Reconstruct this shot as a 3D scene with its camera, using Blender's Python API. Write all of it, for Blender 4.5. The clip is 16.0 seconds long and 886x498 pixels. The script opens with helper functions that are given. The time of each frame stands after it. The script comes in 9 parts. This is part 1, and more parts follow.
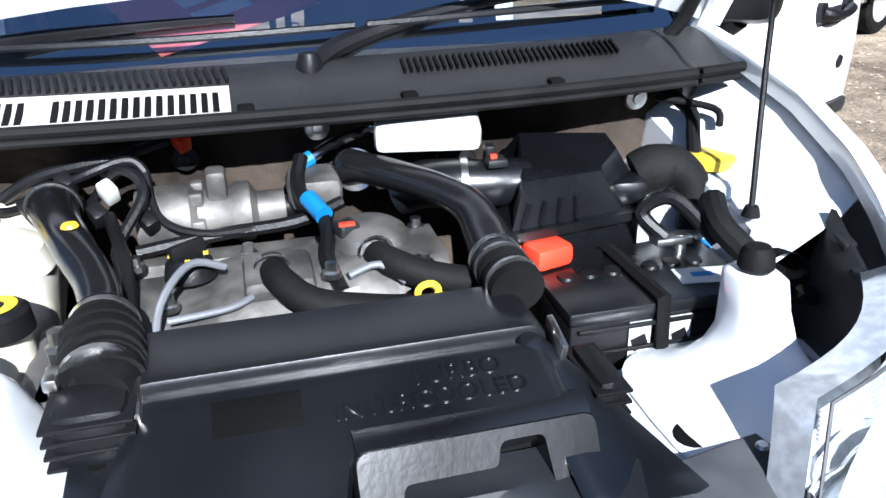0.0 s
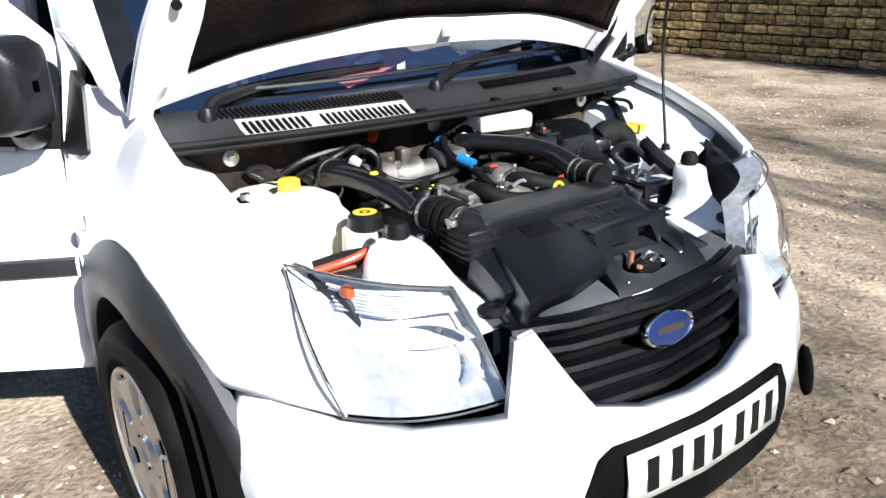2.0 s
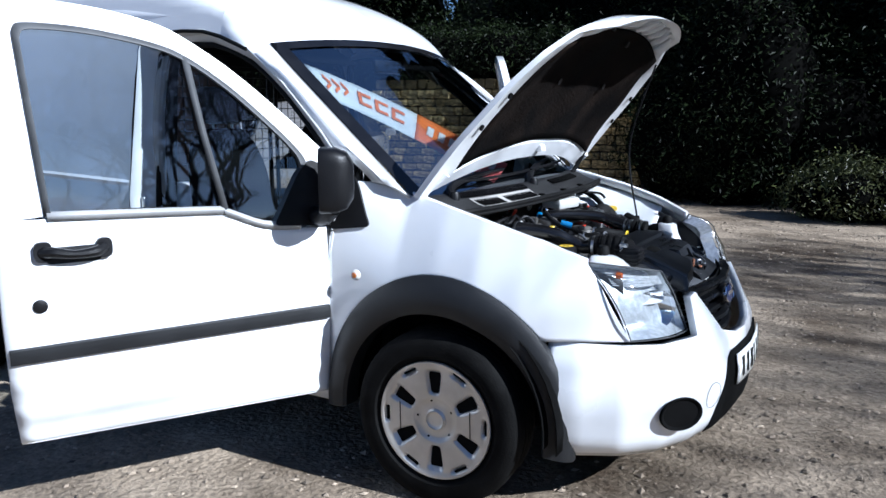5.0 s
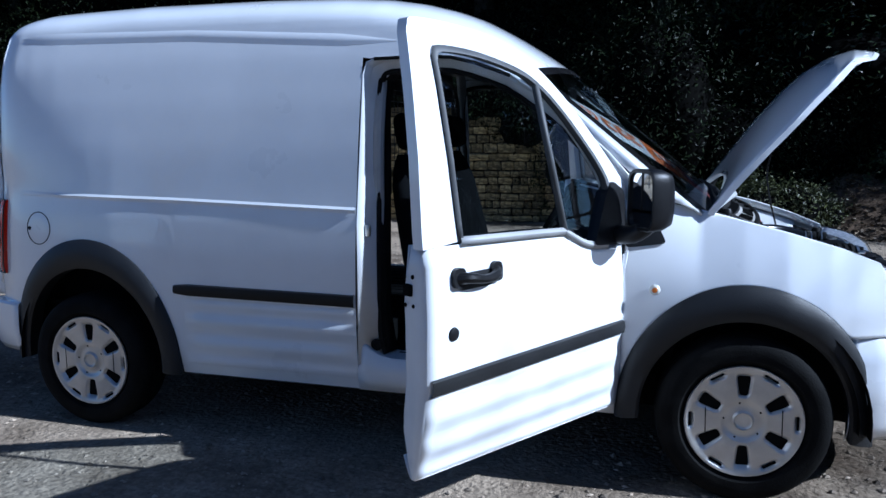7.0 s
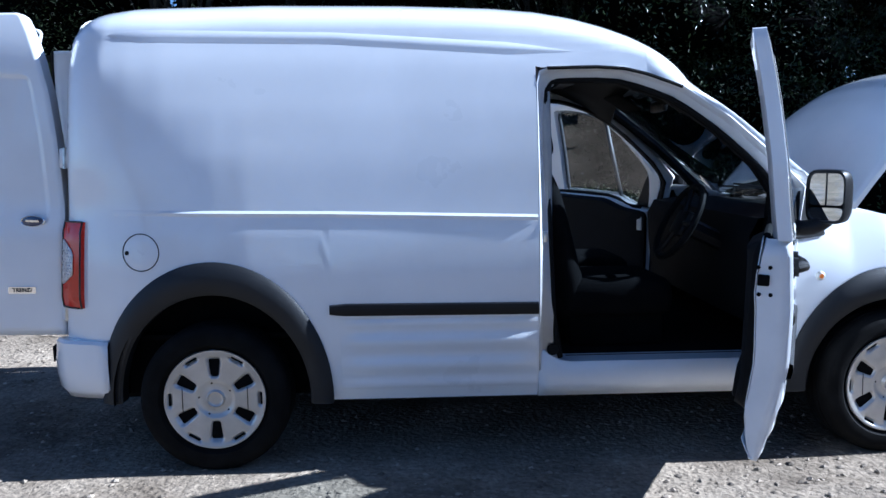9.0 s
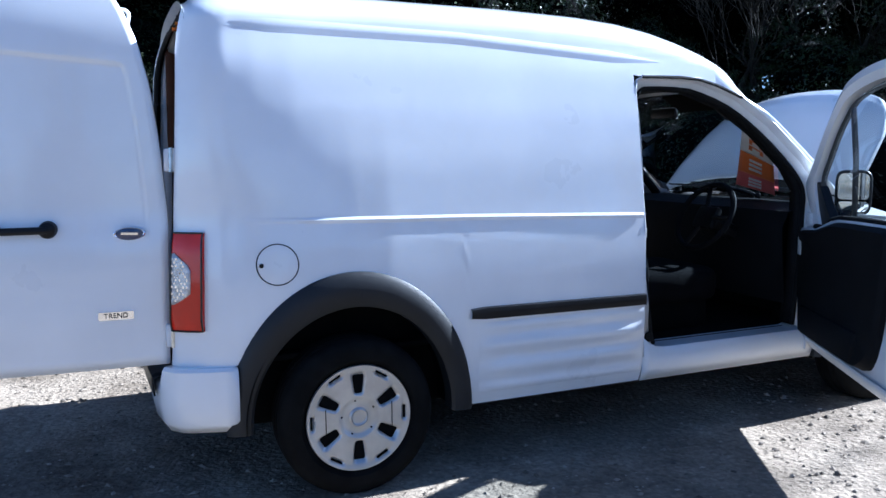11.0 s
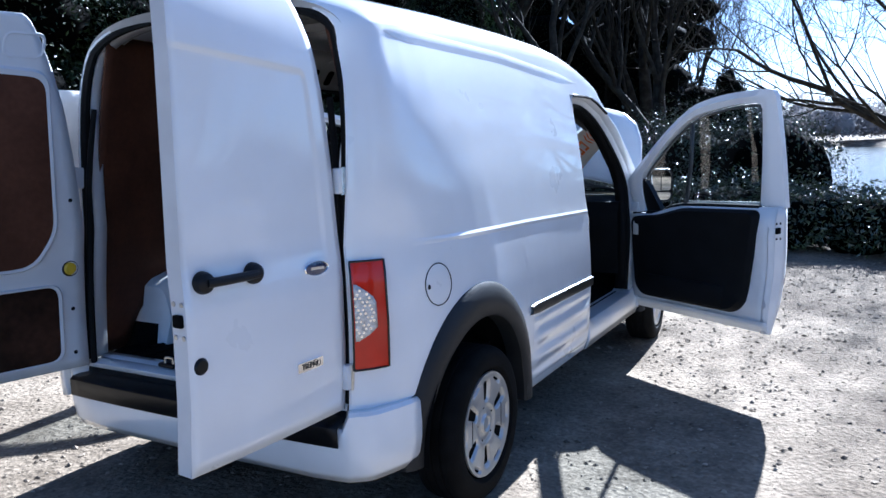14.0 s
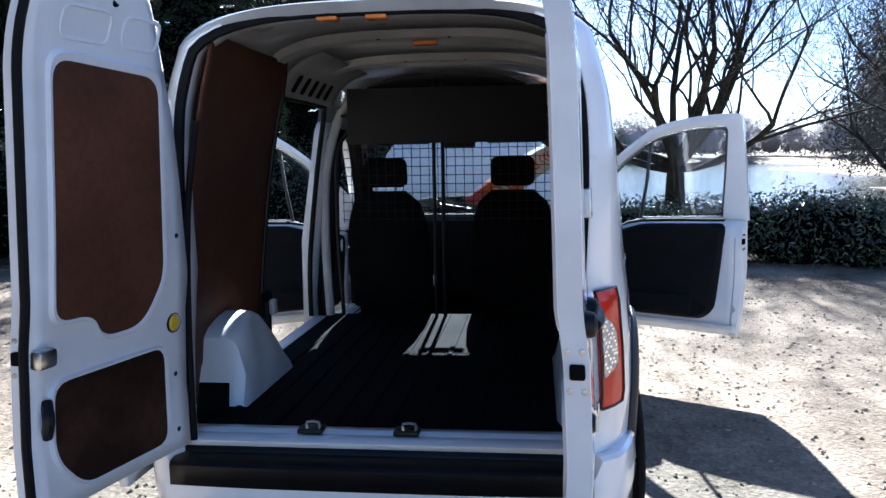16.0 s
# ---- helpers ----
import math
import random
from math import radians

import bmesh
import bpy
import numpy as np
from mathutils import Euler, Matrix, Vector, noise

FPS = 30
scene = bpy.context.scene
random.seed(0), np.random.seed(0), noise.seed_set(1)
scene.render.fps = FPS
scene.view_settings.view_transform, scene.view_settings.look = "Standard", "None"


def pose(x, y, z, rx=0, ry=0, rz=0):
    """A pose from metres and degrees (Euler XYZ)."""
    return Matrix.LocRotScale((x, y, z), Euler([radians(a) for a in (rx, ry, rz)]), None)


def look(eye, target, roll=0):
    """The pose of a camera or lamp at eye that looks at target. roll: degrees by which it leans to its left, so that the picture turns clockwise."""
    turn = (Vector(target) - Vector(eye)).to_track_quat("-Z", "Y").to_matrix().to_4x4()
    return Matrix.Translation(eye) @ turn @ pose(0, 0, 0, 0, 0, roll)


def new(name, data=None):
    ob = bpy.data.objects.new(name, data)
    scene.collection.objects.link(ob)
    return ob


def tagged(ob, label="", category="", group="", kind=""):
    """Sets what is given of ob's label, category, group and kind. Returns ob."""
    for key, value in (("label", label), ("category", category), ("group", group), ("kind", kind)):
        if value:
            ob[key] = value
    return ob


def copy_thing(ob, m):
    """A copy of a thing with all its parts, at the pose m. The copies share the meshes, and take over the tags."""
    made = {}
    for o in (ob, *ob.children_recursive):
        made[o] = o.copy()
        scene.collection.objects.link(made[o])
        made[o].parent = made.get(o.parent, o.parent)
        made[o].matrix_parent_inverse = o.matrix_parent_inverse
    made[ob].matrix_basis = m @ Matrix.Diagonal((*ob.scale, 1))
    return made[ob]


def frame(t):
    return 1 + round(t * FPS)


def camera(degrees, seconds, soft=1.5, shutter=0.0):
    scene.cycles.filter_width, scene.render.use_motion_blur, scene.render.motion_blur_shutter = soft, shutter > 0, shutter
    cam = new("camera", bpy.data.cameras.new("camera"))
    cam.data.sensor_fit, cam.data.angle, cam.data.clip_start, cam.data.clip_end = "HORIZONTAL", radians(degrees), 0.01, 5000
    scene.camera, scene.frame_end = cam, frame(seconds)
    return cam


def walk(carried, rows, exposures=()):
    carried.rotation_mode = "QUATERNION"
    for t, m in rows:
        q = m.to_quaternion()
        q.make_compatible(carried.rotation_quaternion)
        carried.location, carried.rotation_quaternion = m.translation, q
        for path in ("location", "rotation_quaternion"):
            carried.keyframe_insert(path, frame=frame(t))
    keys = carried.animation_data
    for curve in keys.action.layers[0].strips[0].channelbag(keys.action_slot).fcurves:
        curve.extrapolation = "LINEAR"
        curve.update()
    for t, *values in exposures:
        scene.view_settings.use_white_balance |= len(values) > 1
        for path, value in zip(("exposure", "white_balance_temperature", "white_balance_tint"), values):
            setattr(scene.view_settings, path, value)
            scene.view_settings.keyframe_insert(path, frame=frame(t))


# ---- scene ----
cam = camera(58.6, 16.0)
PATH = [
    (0, (4.091, -0.101, 1.303), (2.327, 0.341, 0.47), -1.2),
    (0.5, (4.208, -0.326, 1.309), (2.51, 0.362, 0.508), -0.6),
    (1, (4.231, -0.582, 1.318), (2.613, 0.284, 0.522), -1.0),
    (1.5, (4.373, -0.932, 1.352), (2.822, 0.05, 0.559), -2.1),
    (2, (4.62, -1.175, 1.392), (3.072, -0.118, 0.692), -1.5),
    (2.5, (4.84, -1.417, 1.436), (3.297, -0.296, 0.833), -0.2),
    (3, (4.974, -1.779, 1.441), (3.508, -0.537, 0.887), 0.6),
    (3.2, (4.991, -1.922, 1.465), (3.559, -0.631, 0.931), 1.1),
    (5.3, (4.029, -3.243, 1.369), (3.099, -1.505, 1.034), -0.2),
    (5.5, (3.874, -3.337, 1.362), (2.981, -1.577, 1.04), -0.2),
    (6, (3.48, -3.522, 1.368), (2.674, -1.72, 1.052), -0.1),
    (6.5, (3.095, -3.702, 1.378), (2.39, -1.856, 1.07), -0.2),
    (7, (2.657, -3.879, 1.37), (2.089, -1.983, 1.083), -0.2),
    (7.5, (2.221, -4.005, 1.362), (1.798, -2.07, 1.087), -0.5),
    (8, (1.756, -4.094, 1.36), (1.499, -2.129, 1.093), -0.6),
    (8.5, (1.278, -4.128, 1.341), (1.198, -2.146, 1.087), -0.7),
    (9, (0.814, -4.13, 1.322), (0.905, -2.147, 1.085), -0.6),
    (9.5, (0.359, -4.092, 1.292), (0.623, -2.121, 1.08), -0.7),
    (9.7, (0.178, -4.057, 1.294), (0.51, -2.097, 1.081), -0.6),
    (11.8, (-1.531, -3.539, 1.372), (-0.443, -1.877, 1.14), -0.3),
    (12, (-1.699, -3.477, 1.372), (-0.533, -1.867, 1.154), -0.3),
    (12.5, (-2.048, -3.214, 1.378), (-0.696, -1.75, 1.201), -0.4),
    (13, (-2.374, -2.898, 1.4), (-0.871, -1.595, 1.197), -0.5),
    (13.5, (-2.602, -2.556, 1.402), (-0.969, -1.429, 1.149), -0.8),
    (14, (-2.784, -2.186, 1.446), (-1.04, -1.245, 1.177), -1.0),
    (14.5, (-2.944, -1.75, 1.462), (-1.104, -1.001, 1.233), -1.0),
    (15, (-3.034, -1.323, 1.439), (-1.127, -0.746, 1.261), -1.0),
    (15.5, (-3.028, -0.897, 1.442), (-1.079, -0.49, 1.252), -0.8),
    (16, (-3.058, -0.5, 1.469), (-1.085, -0.266, 1.238), -1.0),
]
EXPOSURES = [
    (0.0, 1.95, 5500, 10), (0.5, 2.35, 5550, 10), (1.0, 2.6, 5700, 10), (1.5, 2.5, 5850, 10), (2.0, 1.8, 5950, 10), (2.5, 1.15, 6000, 10), (3.2, 0.85, 5850, 10), (5.5, 1.2, 5080, 10),
    (6.0, 0.98, 4950, 10), (6.5, 0.93, 4850, 10), (7.2, 0.75, 4700, 10), (8.0, 0.82, 4650, 10), (9.0, 1.55, 4800, 10), (12.0, 2.0, 4850, 10), (14.0, 2.05, 5000, 10), (15.0, 2.0, 5200, 10), (16.0, 2.42, 5400, 10),
]
walk(cam, [(t, look(eye, target, roll)) for t, eye, target, roll in PATH], EXPOSURES)

# ---- world, sun and exposure ----
SUN_TO = Vector((1.55, 0.05, 1.0)).normalized()
world = bpy.data.worlds.new("world")
scene.world = world
world.use_nodes = True
wn = world.node_tree.nodes
sky = wn.new("ShaderNodeTexSky")
sky.sky_type = "NISHITA"
sky.sun_disc = False
sky.sun_elevation = math.asin(SUN_TO.z)
sky.sun_rotation = math.atan2(SUN_TO.x, SUN_TO.y)
sky.air_density = 0.65
sky.dust_density = 0.3
sky.ozone_density = 2.5
world.node_tree.links.new(sky.outputs[0], wn["Background"].inputs[0])
wn["Background"].inputs[1].default_value = 0.05
sun = new("sun", bpy.data.lights.new("sun", "SUN"))
sun.data.energy = 5.0
sun.data.angle = radians(0.55)
sun.data.color = (1.0, 0.95, 0.87)
sun.matrix_world = look(SUN_TO * 60, (0, 0, 0))

# ---- materials ----
MATS = {}


def links(m):
    return m.node_tree.nodes, m.node_tree.links


def material(name, base, rough=0.5, metal=0.0, vary=0.12, scale=8.0, bump=0.0, bump_scale=60.0, coat=0.0, spec=0.5,
             second=None, blend=(0.4, 0.65), per_object=0.0, per_island=0.0, fine=0.0, fine_scale=180.0):
    """A procedural surface: two noise scales of colour, one of relief and of gloss."""
    m = bpy.data.materials.new(name)
    m.use_nodes = True
    n, l = links(m)
    p = n["Principled BSDF"]
    p.inputs["Metallic"].default_value = metal
    p.inputs["Specular IOR Level"].default_value = spec
    p.inputs["Coat Weight"].default_value = coat
    p.inputs["Coat Roughness"].default_value = 0.03
    co = n.new("ShaderNodeTexCoord")
    big = n.new("ShaderNodeTexNoise")
    big.inputs["Scale"].default_value = scale
    big.inputs["Detail"].default_value = 6
    l.new(co.outputs["Object"], big.inputs["Vector"])
    ramp = n.new("ShaderNodeValToRGB")
    ramp.color_ramp.elements[0].position, ramp.color_ramp.elements[1].position = blend
    dark = [c * (1 - vary) for c in base]
    lite = [min(1, c * (1 + vary)) for c in base]
    ramp.color_ramp.elements[0].color = (*dark, 1)
    ramp.color_ramp.elements[1].color = (*(second or lite), 1)
    l.new(big.outputs["Fac"], ramp.inputs[0])
    col = ramp.outputs[0]
    if fine:
        f = n.new("ShaderNodeTexNoise")
        f.inputs["Scale"].default_value = fine_scale
        f.inputs["Detail"].default_value = 3
        l.new(co.outputs["Object"], f.inputs["Vector"])
        mr = n.new("ShaderNodeMapRange")
        mr.inputs[1].default_value, mr.inputs[2].default_value = 0.3, 0.7
        mr.inputs[3].default_value, mr.inputs[4].default_value = 1 - fine, 1 + fine
        l.new(f.outputs["Fac"], mr.inputs[0])
        mx = n.new("ShaderNodeVectorMath")
        mx.operation = "SCALE"
        l.new(col, mx.inputs[0])
        l.new(mr.outputs[0], mx.inputs["Scale"])
        col = mx.outputs[0]
    if per_object or per_island:
        src = n.new("ShaderNodeObjectInfo").outputs["Random"] if per_object else n.new("ShaderNodeNewGeometry").outputs["Random Per Island"]
        k = per_object or per_island
        mr = n.new("ShaderNodeMapRange")
        mr.inputs[3].default_value, mr.inputs[4].default_value = 1 - k, 1 + k
        l.new(src, mr.inputs[0])
        mx = n.new("ShaderNodeVectorMath")
        mx.operation = "SCALE"
        l.new(col, mx.inputs[0])
        l.new(mr.outputs[0], mx.inputs["Scale"])
        col = mx.outputs[0]
    l.new(col, p.inputs["Base Color"])
    rr = n.new("ShaderNodeMapRange")
    rr.inputs[3].default_value, rr.inputs[4].default_value = max(0, rough - 0.08), min(1, rough + 0.08)
    if rough < 0.1:
        rr.inputs[3].default_value, rr.inputs[4].default_value = rough, rough + 0.02
    l.new(big.outputs["Fac"], rr.inputs[0])
    l.new(rr.outputs[0], p.inputs["Roughness"])
    if bump:
        b = n.new("ShaderNodeTexNoise")
        b.inputs["Scale"].default_value = bump_scale
        b.inputs["Detail"].default_value = 5
        l.new(co.outputs["Object"], b.inputs["Vector"])
        bn = n.new("ShaderNodeBump")
        bn.inputs["Strength"].default_value = bump
        bn.inputs["Distance"].default_value = 0.02
        l.new(b.outputs["Fac"], bn.inputs["Height"])
        l.new(bn.outputs[0], p.inputs["Normal"])
    MATS[name] = m
    return m


def glass_material(name, tint, gloss=0.02, face=0.04):
    m = bpy.data.materials.new(name)
    m.use_nodes = True
    n, l = links(m)
    tr, gl, mix, fr, pw, ma = (n.new("ShaderNode" + k) for k in ("BsdfTransparent", "BsdfGlossy", "MixShader", "LayerWeight", "Math", "Math"))
    tr.inputs[0].default_value = (*tint, 1)
    gl.inputs["Roughness"].default_value = gloss
    gl.inputs[0].default_value = (0.95, 0.97, 1, 1)
    fr.inputs["Blend"].default_value = 0.5
    pw.operation, ma.operation = "POWER", "MULTIPLY_ADD"
    pw.inputs[1].default_value = 5.0
    ma.inputs[1].default_value, ma.inputs[2].default_value = 1 - face, face
    l.new(fr.outputs["Facing"], pw.inputs[0])
    l.new(pw.outputs[0], ma.inputs[0])
    l.new(ma.outputs[0], mix.inputs[0])
    l.new(tr.outputs[0], mix.inputs[1])
    l.new(gl.outputs[0], mix.inputs[2])
    l.new(mix.outputs[0], n["Material Output"].inputs[0])
    MATS[name] = m
    return m


PAINT = material("white_paint", (0.80, 0.81, 0.82), 0.3, vary=0.03, scale=3, coat=1.0)
INNER = material("inner_white_paint", (0.72, 0.73, 0.74), 0.45, vary=0.06, scale=5, coat=0.3)
CLAD = material("grey_cladding", (0.0112, 0.0118, 0.013), 0.5, vary=0.15, spec=0.38, bump=0.12, bump_scale=300)
BLACK = material("black_plastic", (0.006, 0.006, 0.0068), 0.42, vary=0.25, spec=0.25, bump=0.08, bump_scale=200)
GLOSSBLACK = material("gloss_black", (0.008, 0.008, 0.009), 0.2, vary=0.2)
COVER = material("satin_black_plastic", (0.005, 0.0056, 0.0068), 0.29, spec=0.75, vary=0.3, scale=4, bump=0.02, bump_scale=120)
MATT = material("matt_black", (0.005, 0.005, 0.005), 0.9, vary=0.2, spec=0.06)
RUBBER = material("rubber", (0.0065, 0.0065, 0.0065), 0.7, spec=0.15, vary=0.3, bump=0.1, bump_scale=120)
TYRE = material("tyre_rubber", (0.0058, 0.0057, 0.0055), 0.8, spec=0.1, vary=0.35, scale=12, bump=0.15, bump_scale=150)
TRIM = material("dark_trim_plastic", (0.006, 0.0063, 0.007), 0.72, vary=0.2, spec=0.12, bump=0.1, bump_scale=260)
CHANNEL = material("grey_glass_rubber", (0.06, 0.062, 0.065), 0.6, vary=0.15, scale=12)
FELT = material("bonnet_felt", (0.0035, 0.003, 0.003), 0.95, spec=0.06, vary=0.3, scale=4, second=(0.012, 0.008, 0.006), bump=0.3, bump_scale=90)
FABRIC = material("seat_fabric", (0.005, 0.005, 0.0055), 0.92, spec=0.06, vary=0.25, bump=0.2, bump_scale=400)
HUBCAP = material("silver_plastic", (0.56, 0.54, 0.51), 0.32, metal=0.55, vary=0.1, scale=10)
STEEL = material("steel", (0.55, 0.55, 0.54), 0.3, metal=1.0, vary=0.2, scale=30)
CAST = material("cast_aluminium", (0.11, 0.105, 0.096), 0.55, metal=0.5, vary=0.35, scale=14, bump=0.06, bump_scale=160, second=(0.20, 0.19, 0.176))
CHROME = material("chrome", (0.85, 0.85, 0.86), 0.06, metal=1.0, vary=0.02)
MIRROR = material("mirror_glass", (0.92, 0.92, 0.92), 0.01, metal=1.0, vary=0.0)
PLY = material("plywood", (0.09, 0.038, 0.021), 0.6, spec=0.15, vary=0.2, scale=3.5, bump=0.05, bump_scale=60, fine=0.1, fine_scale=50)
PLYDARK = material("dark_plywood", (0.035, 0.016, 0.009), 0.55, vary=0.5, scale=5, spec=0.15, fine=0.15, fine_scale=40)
MAT_FLOOR = material("load_floor", (0.005, 0.005, 0.0055), 0.8, spec=0.05, vary=0.3, scale=6, bump=0.15, bump_scale=120)
RED = material("red_lens", (0.56, 0.022, 0.006), 0.12, vary=0.1, coat=0.2, spec=0.35)
AMBER = material("amber_lens", (0.75, 0.22, 0.03), 0.2, vary=0.1)
TAILCLEAR = material("tail_reflector", (0.60, 0.58, 0.56), 0.3, metal=0.4, vary=0.2, scale=60)
# white inner paint with the load space's shade put in; also waist-seal grey
DIMPAINT = material("dimmed_white_and_grey", (0.36, 0.36, 0.355), 0.6, vary=0.12, scale=5)
LENSWHITE = material("clear_reflector", (0.66, 0.68, 0.70), 0.22, metal=0.5, vary=0.15, scale=60)
BLUE = material("badge_blue", (0.012, 0.022, 0.075), 0.2, coat=1)
YELLOW = material("yellow_plastic", (0.75, 0.52, 0.03), 0.4, vary=0.08)
TANK = material("cream_tank", (0.72, 0.66, 0.5), 0.4, vary=0.1, second=(0.75, 0.72, 0.62))
WHITEP = material("white_plastic", (0.52, 0.52, 0.49), 0.4, vary=0.08)
REDP = material("red_plastic", (0.7, 0.05, 0.02), 0.4, vary=0.1)
BLUEP = material("blue_hose", (0.02, 0.19, 0.45), 0.4, vary=0.1)
RUST = material("rust", (0.22, 0.09, 0.045), 0.8, vary=0.3, scale=40)
ORANGE = material("banner_orange", (0.8, 0.2, 0.04), 0.5, vary=0.04)
BANNER = material("banner_white", (0.8, 0.8, 0.78), 0.5, vary=0.03)
REDCARD = material("banner_red", (0.74, 0.15, 0.14), 0.5, vary=0.05)
PLATE = material("plate_white", (0.78, 0.78, 0.75), 0.35, vary=0.03)
GLASS = glass_material("window_glass", (0.74, 0.80, 0.82), face=0.10)
SCREEN = glass_material("windscreen_glass", (0.80, 0.88, 0.91), face=0.40)
LENS = glass_material("lamp_lens", (0.93, 0.95, 0.96))
BARK = material("bark", (0.028, 0.023, 0.018), 0.9, spec=0.2, vary=0.35, scale=6, bump=0.5, bump_scale=30, second=(0.045, 0.042, 0.03))
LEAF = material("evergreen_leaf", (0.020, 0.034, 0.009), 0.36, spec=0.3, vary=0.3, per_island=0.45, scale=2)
# leaf green taken near black to carry the shade of the wood
LEAFDARK = material("shaded_leaf", (0.0085, 0.0135, 0.0042), 0.5, spec=0.09, vary=0.4, per_island=0.6, scale=2)
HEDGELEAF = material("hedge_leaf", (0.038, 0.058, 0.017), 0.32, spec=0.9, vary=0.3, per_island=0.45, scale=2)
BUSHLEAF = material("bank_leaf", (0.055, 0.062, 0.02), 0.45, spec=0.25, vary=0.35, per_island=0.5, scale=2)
SHOREWOOD = material("shore_wood", (0.10, 0.088, 0.078), 0.95, spec=0.1, vary=0.35, scale=0.4, per_island=0.4)
IVY = material("ivy_leaf", (0.05, 0.09, 0.02), 0.35, vary=0.3, per_island=0.4, scale=2)
DRYLEAF = material("dry_leaf", (0.12, 0.085, 0.045), 0.7, vary=0.3, per_island=0.4, scale=2)
# near-black that stands in for the shade inside foliage
CORESHADE = material("foliage_shade", (0.0011, 0.0011, 0.0008), 0.95, vary=0.4, scale=3, spec=0.05)
STONE = material("sandstone", (0.38, 0.285, 0.125), 0.92, vary=0.5, scale=3, bump=0.6, bump_scale=25, per_object=0.55, fine=0.15, fine_scale=60)
LITTER = material("leaf_litter", (0.055, 0.038, 0.024), 0.95, spec=0.1, vary=0.4, scale=5, second=(0.13, 0.092, 0.06), bump=0.8, bump_scale=30)
MORTAR = material("mortar", (0.05, 0.042, 0.03), 0.95, vary=0.3, bump=0.4)
PEBBLE = material("pebble", (0.29, 0.235, 0.175), 0.9, spec=0.2, vary=0.2, per_island=0.6)
# paled base colour: the haze over the far shore is painted in
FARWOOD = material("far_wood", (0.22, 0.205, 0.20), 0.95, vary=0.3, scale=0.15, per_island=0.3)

# ---- mesh tools ----


def tail_lean(z):
    """How far the tail leans forwards at a height."""
    return 0.055 * (z - 0.80) + 0.8 * max(0.0, z - 1.70) ** 2


class Mesh:
    def __init__(self):
        self.v, self.f = [], []

    def add(self, verts, faces):
        o = len(self.v)
        self.v += [tuple(p) for p in verts]
        self.f += [tuple(i + o for i in q) for q in faces]
        return self

    def grid(self, rows, close=False, flip=False):
        n, m = len(rows), len(rows[0])
        vs = [p for r in rows for p in r]
        fs = []
        for i in range(n - 1):
            for j in range(m if close else m - 1):
                q = (i * m + j, i * m + (j + 1) % m, (i + 1) * m + (j + 1) % m, (i + 1) * m + j)
                fs.append(q[::-1] if flip else q)
        return self.add(vs, fs)

    def box(self, c, size, r=0.0, rot=None, seg=2):
        b = bmesh.new()
        bmesh.ops.create_cube(b, size=1)
        for v in b.verts:
            v.co = Vector((v.co.x * size[0], v.co.y * size[1], v.co.z * size[2]))
        if r:
            bmesh.ops.bevel(b, geom=b.edges[:], offset=min(r, 0.49 * min(size)), segments=seg, profile=0.5, affect="EDGES")
        m = Matrix.Translation(c) @ (pose(0, 0, 0, *rot) if rot else Matrix())
        b.transform(m)
        b.verts.index_update()
        self.add([v.co for v in b.verts], [[v.index for v in f.verts] for f in b.faces])
        b.free()
        return self

    def span(self, x0, x1, y0, y1, z0, z1, r=0.0):
        return self.box(((x0 + x1) / 2, (y0 + y1) / 2, (z0 + z1) / 2), (x1 - x0, y1 - y0, z1 - z0), r)

    def tube(self, pts, r, seg=10, sub=0, caps=True):
        pts = [Vector(p) for p in pts]
        if sub:
            pts = smooth_line(pts, sub)
        n = len(pts)
        rs = list(r) if isinstance(r, (list, tuple)) else [r] * n
        if len(rs) != n:
            rs = np.interp(np.linspace(0, 1, n), np.linspace(0, 1, len(rs)), rs).tolist()
        t0 = (pts[1] - pts[0]).normalized()
        side = t0.orthogonal().normalized()
        rows = []
        for i, p in enumerate(pts):
            t = (pts[min(i + 1, n - 1)] - pts[max(i - 1, 0)]).normalized()
            side = (side - t * side.dot(t)).normalized()
            up = t.cross(side)
            rows.append([p + rs[i] * (math.cos(a) * side + math.sin(a) * up) for a in (2 * math.pi * k / seg for k in range(seg))])
        o = len(self.v)
        self.grid(rows, close=True)
        if caps:
            self.f += [tuple(o + k for k in range(seg))[::-1], tuple(o + (n - 1) * seg + k for k in range(seg))]
        return self

    def lathe(self, prof, c, axis="y", seg=32, sign=1):
        """prof: radius and offset along the axis."""
        rows = []
        for r, h in prof:
            row = []
            for k in range(seg):
                a = 2 * math.pi * k / seg
                u, w = r * math.cos(a), r * math.sin(a)
                p = {"y": (u, sign * h, w), "x": (sign * h, u, w), "z": (u, w, sign * h)}[axis]
                row.append((c[0] + p[0], c[1] + p[1], c[2] + p[2]))
            rows.append(row)
        return self.grid(rows, close=True)

    def prism(self, front, back):
        """Two loops with the same number of points, capped and joined."""
        n = len(front)
        o = len(self.v)
        self.v += [tuple(p) for p in front] + [tuple(p) for p in back]
        self.f += [tuple(o + k for k in range(n)), tuple(o + n + k for k in range(n))[::-1]]
        self.f += [(o + k, o + n + k, o + n + (k + 1) % n, o + (k + 1) % n) for k in range(n)]
        return self

    def ring(self, outer, inner, depth):
        """A flat frame between two loops, extruded by the vector depth."""
        d = Vector(depth)
        a, b = [Vector(p) for p in outer], [Vector(p) for p in inner]
        c, e = [p + d for p in a], [p + d for p in b]
        return self.grid([a, b, e, c, a], close=True)

    def moved(self, m):
        self.v = [tuple(m @ Vector(p)) for p in self.v]
        return self

    def leaned(self):
        """Lean the tail end forwards with height."""
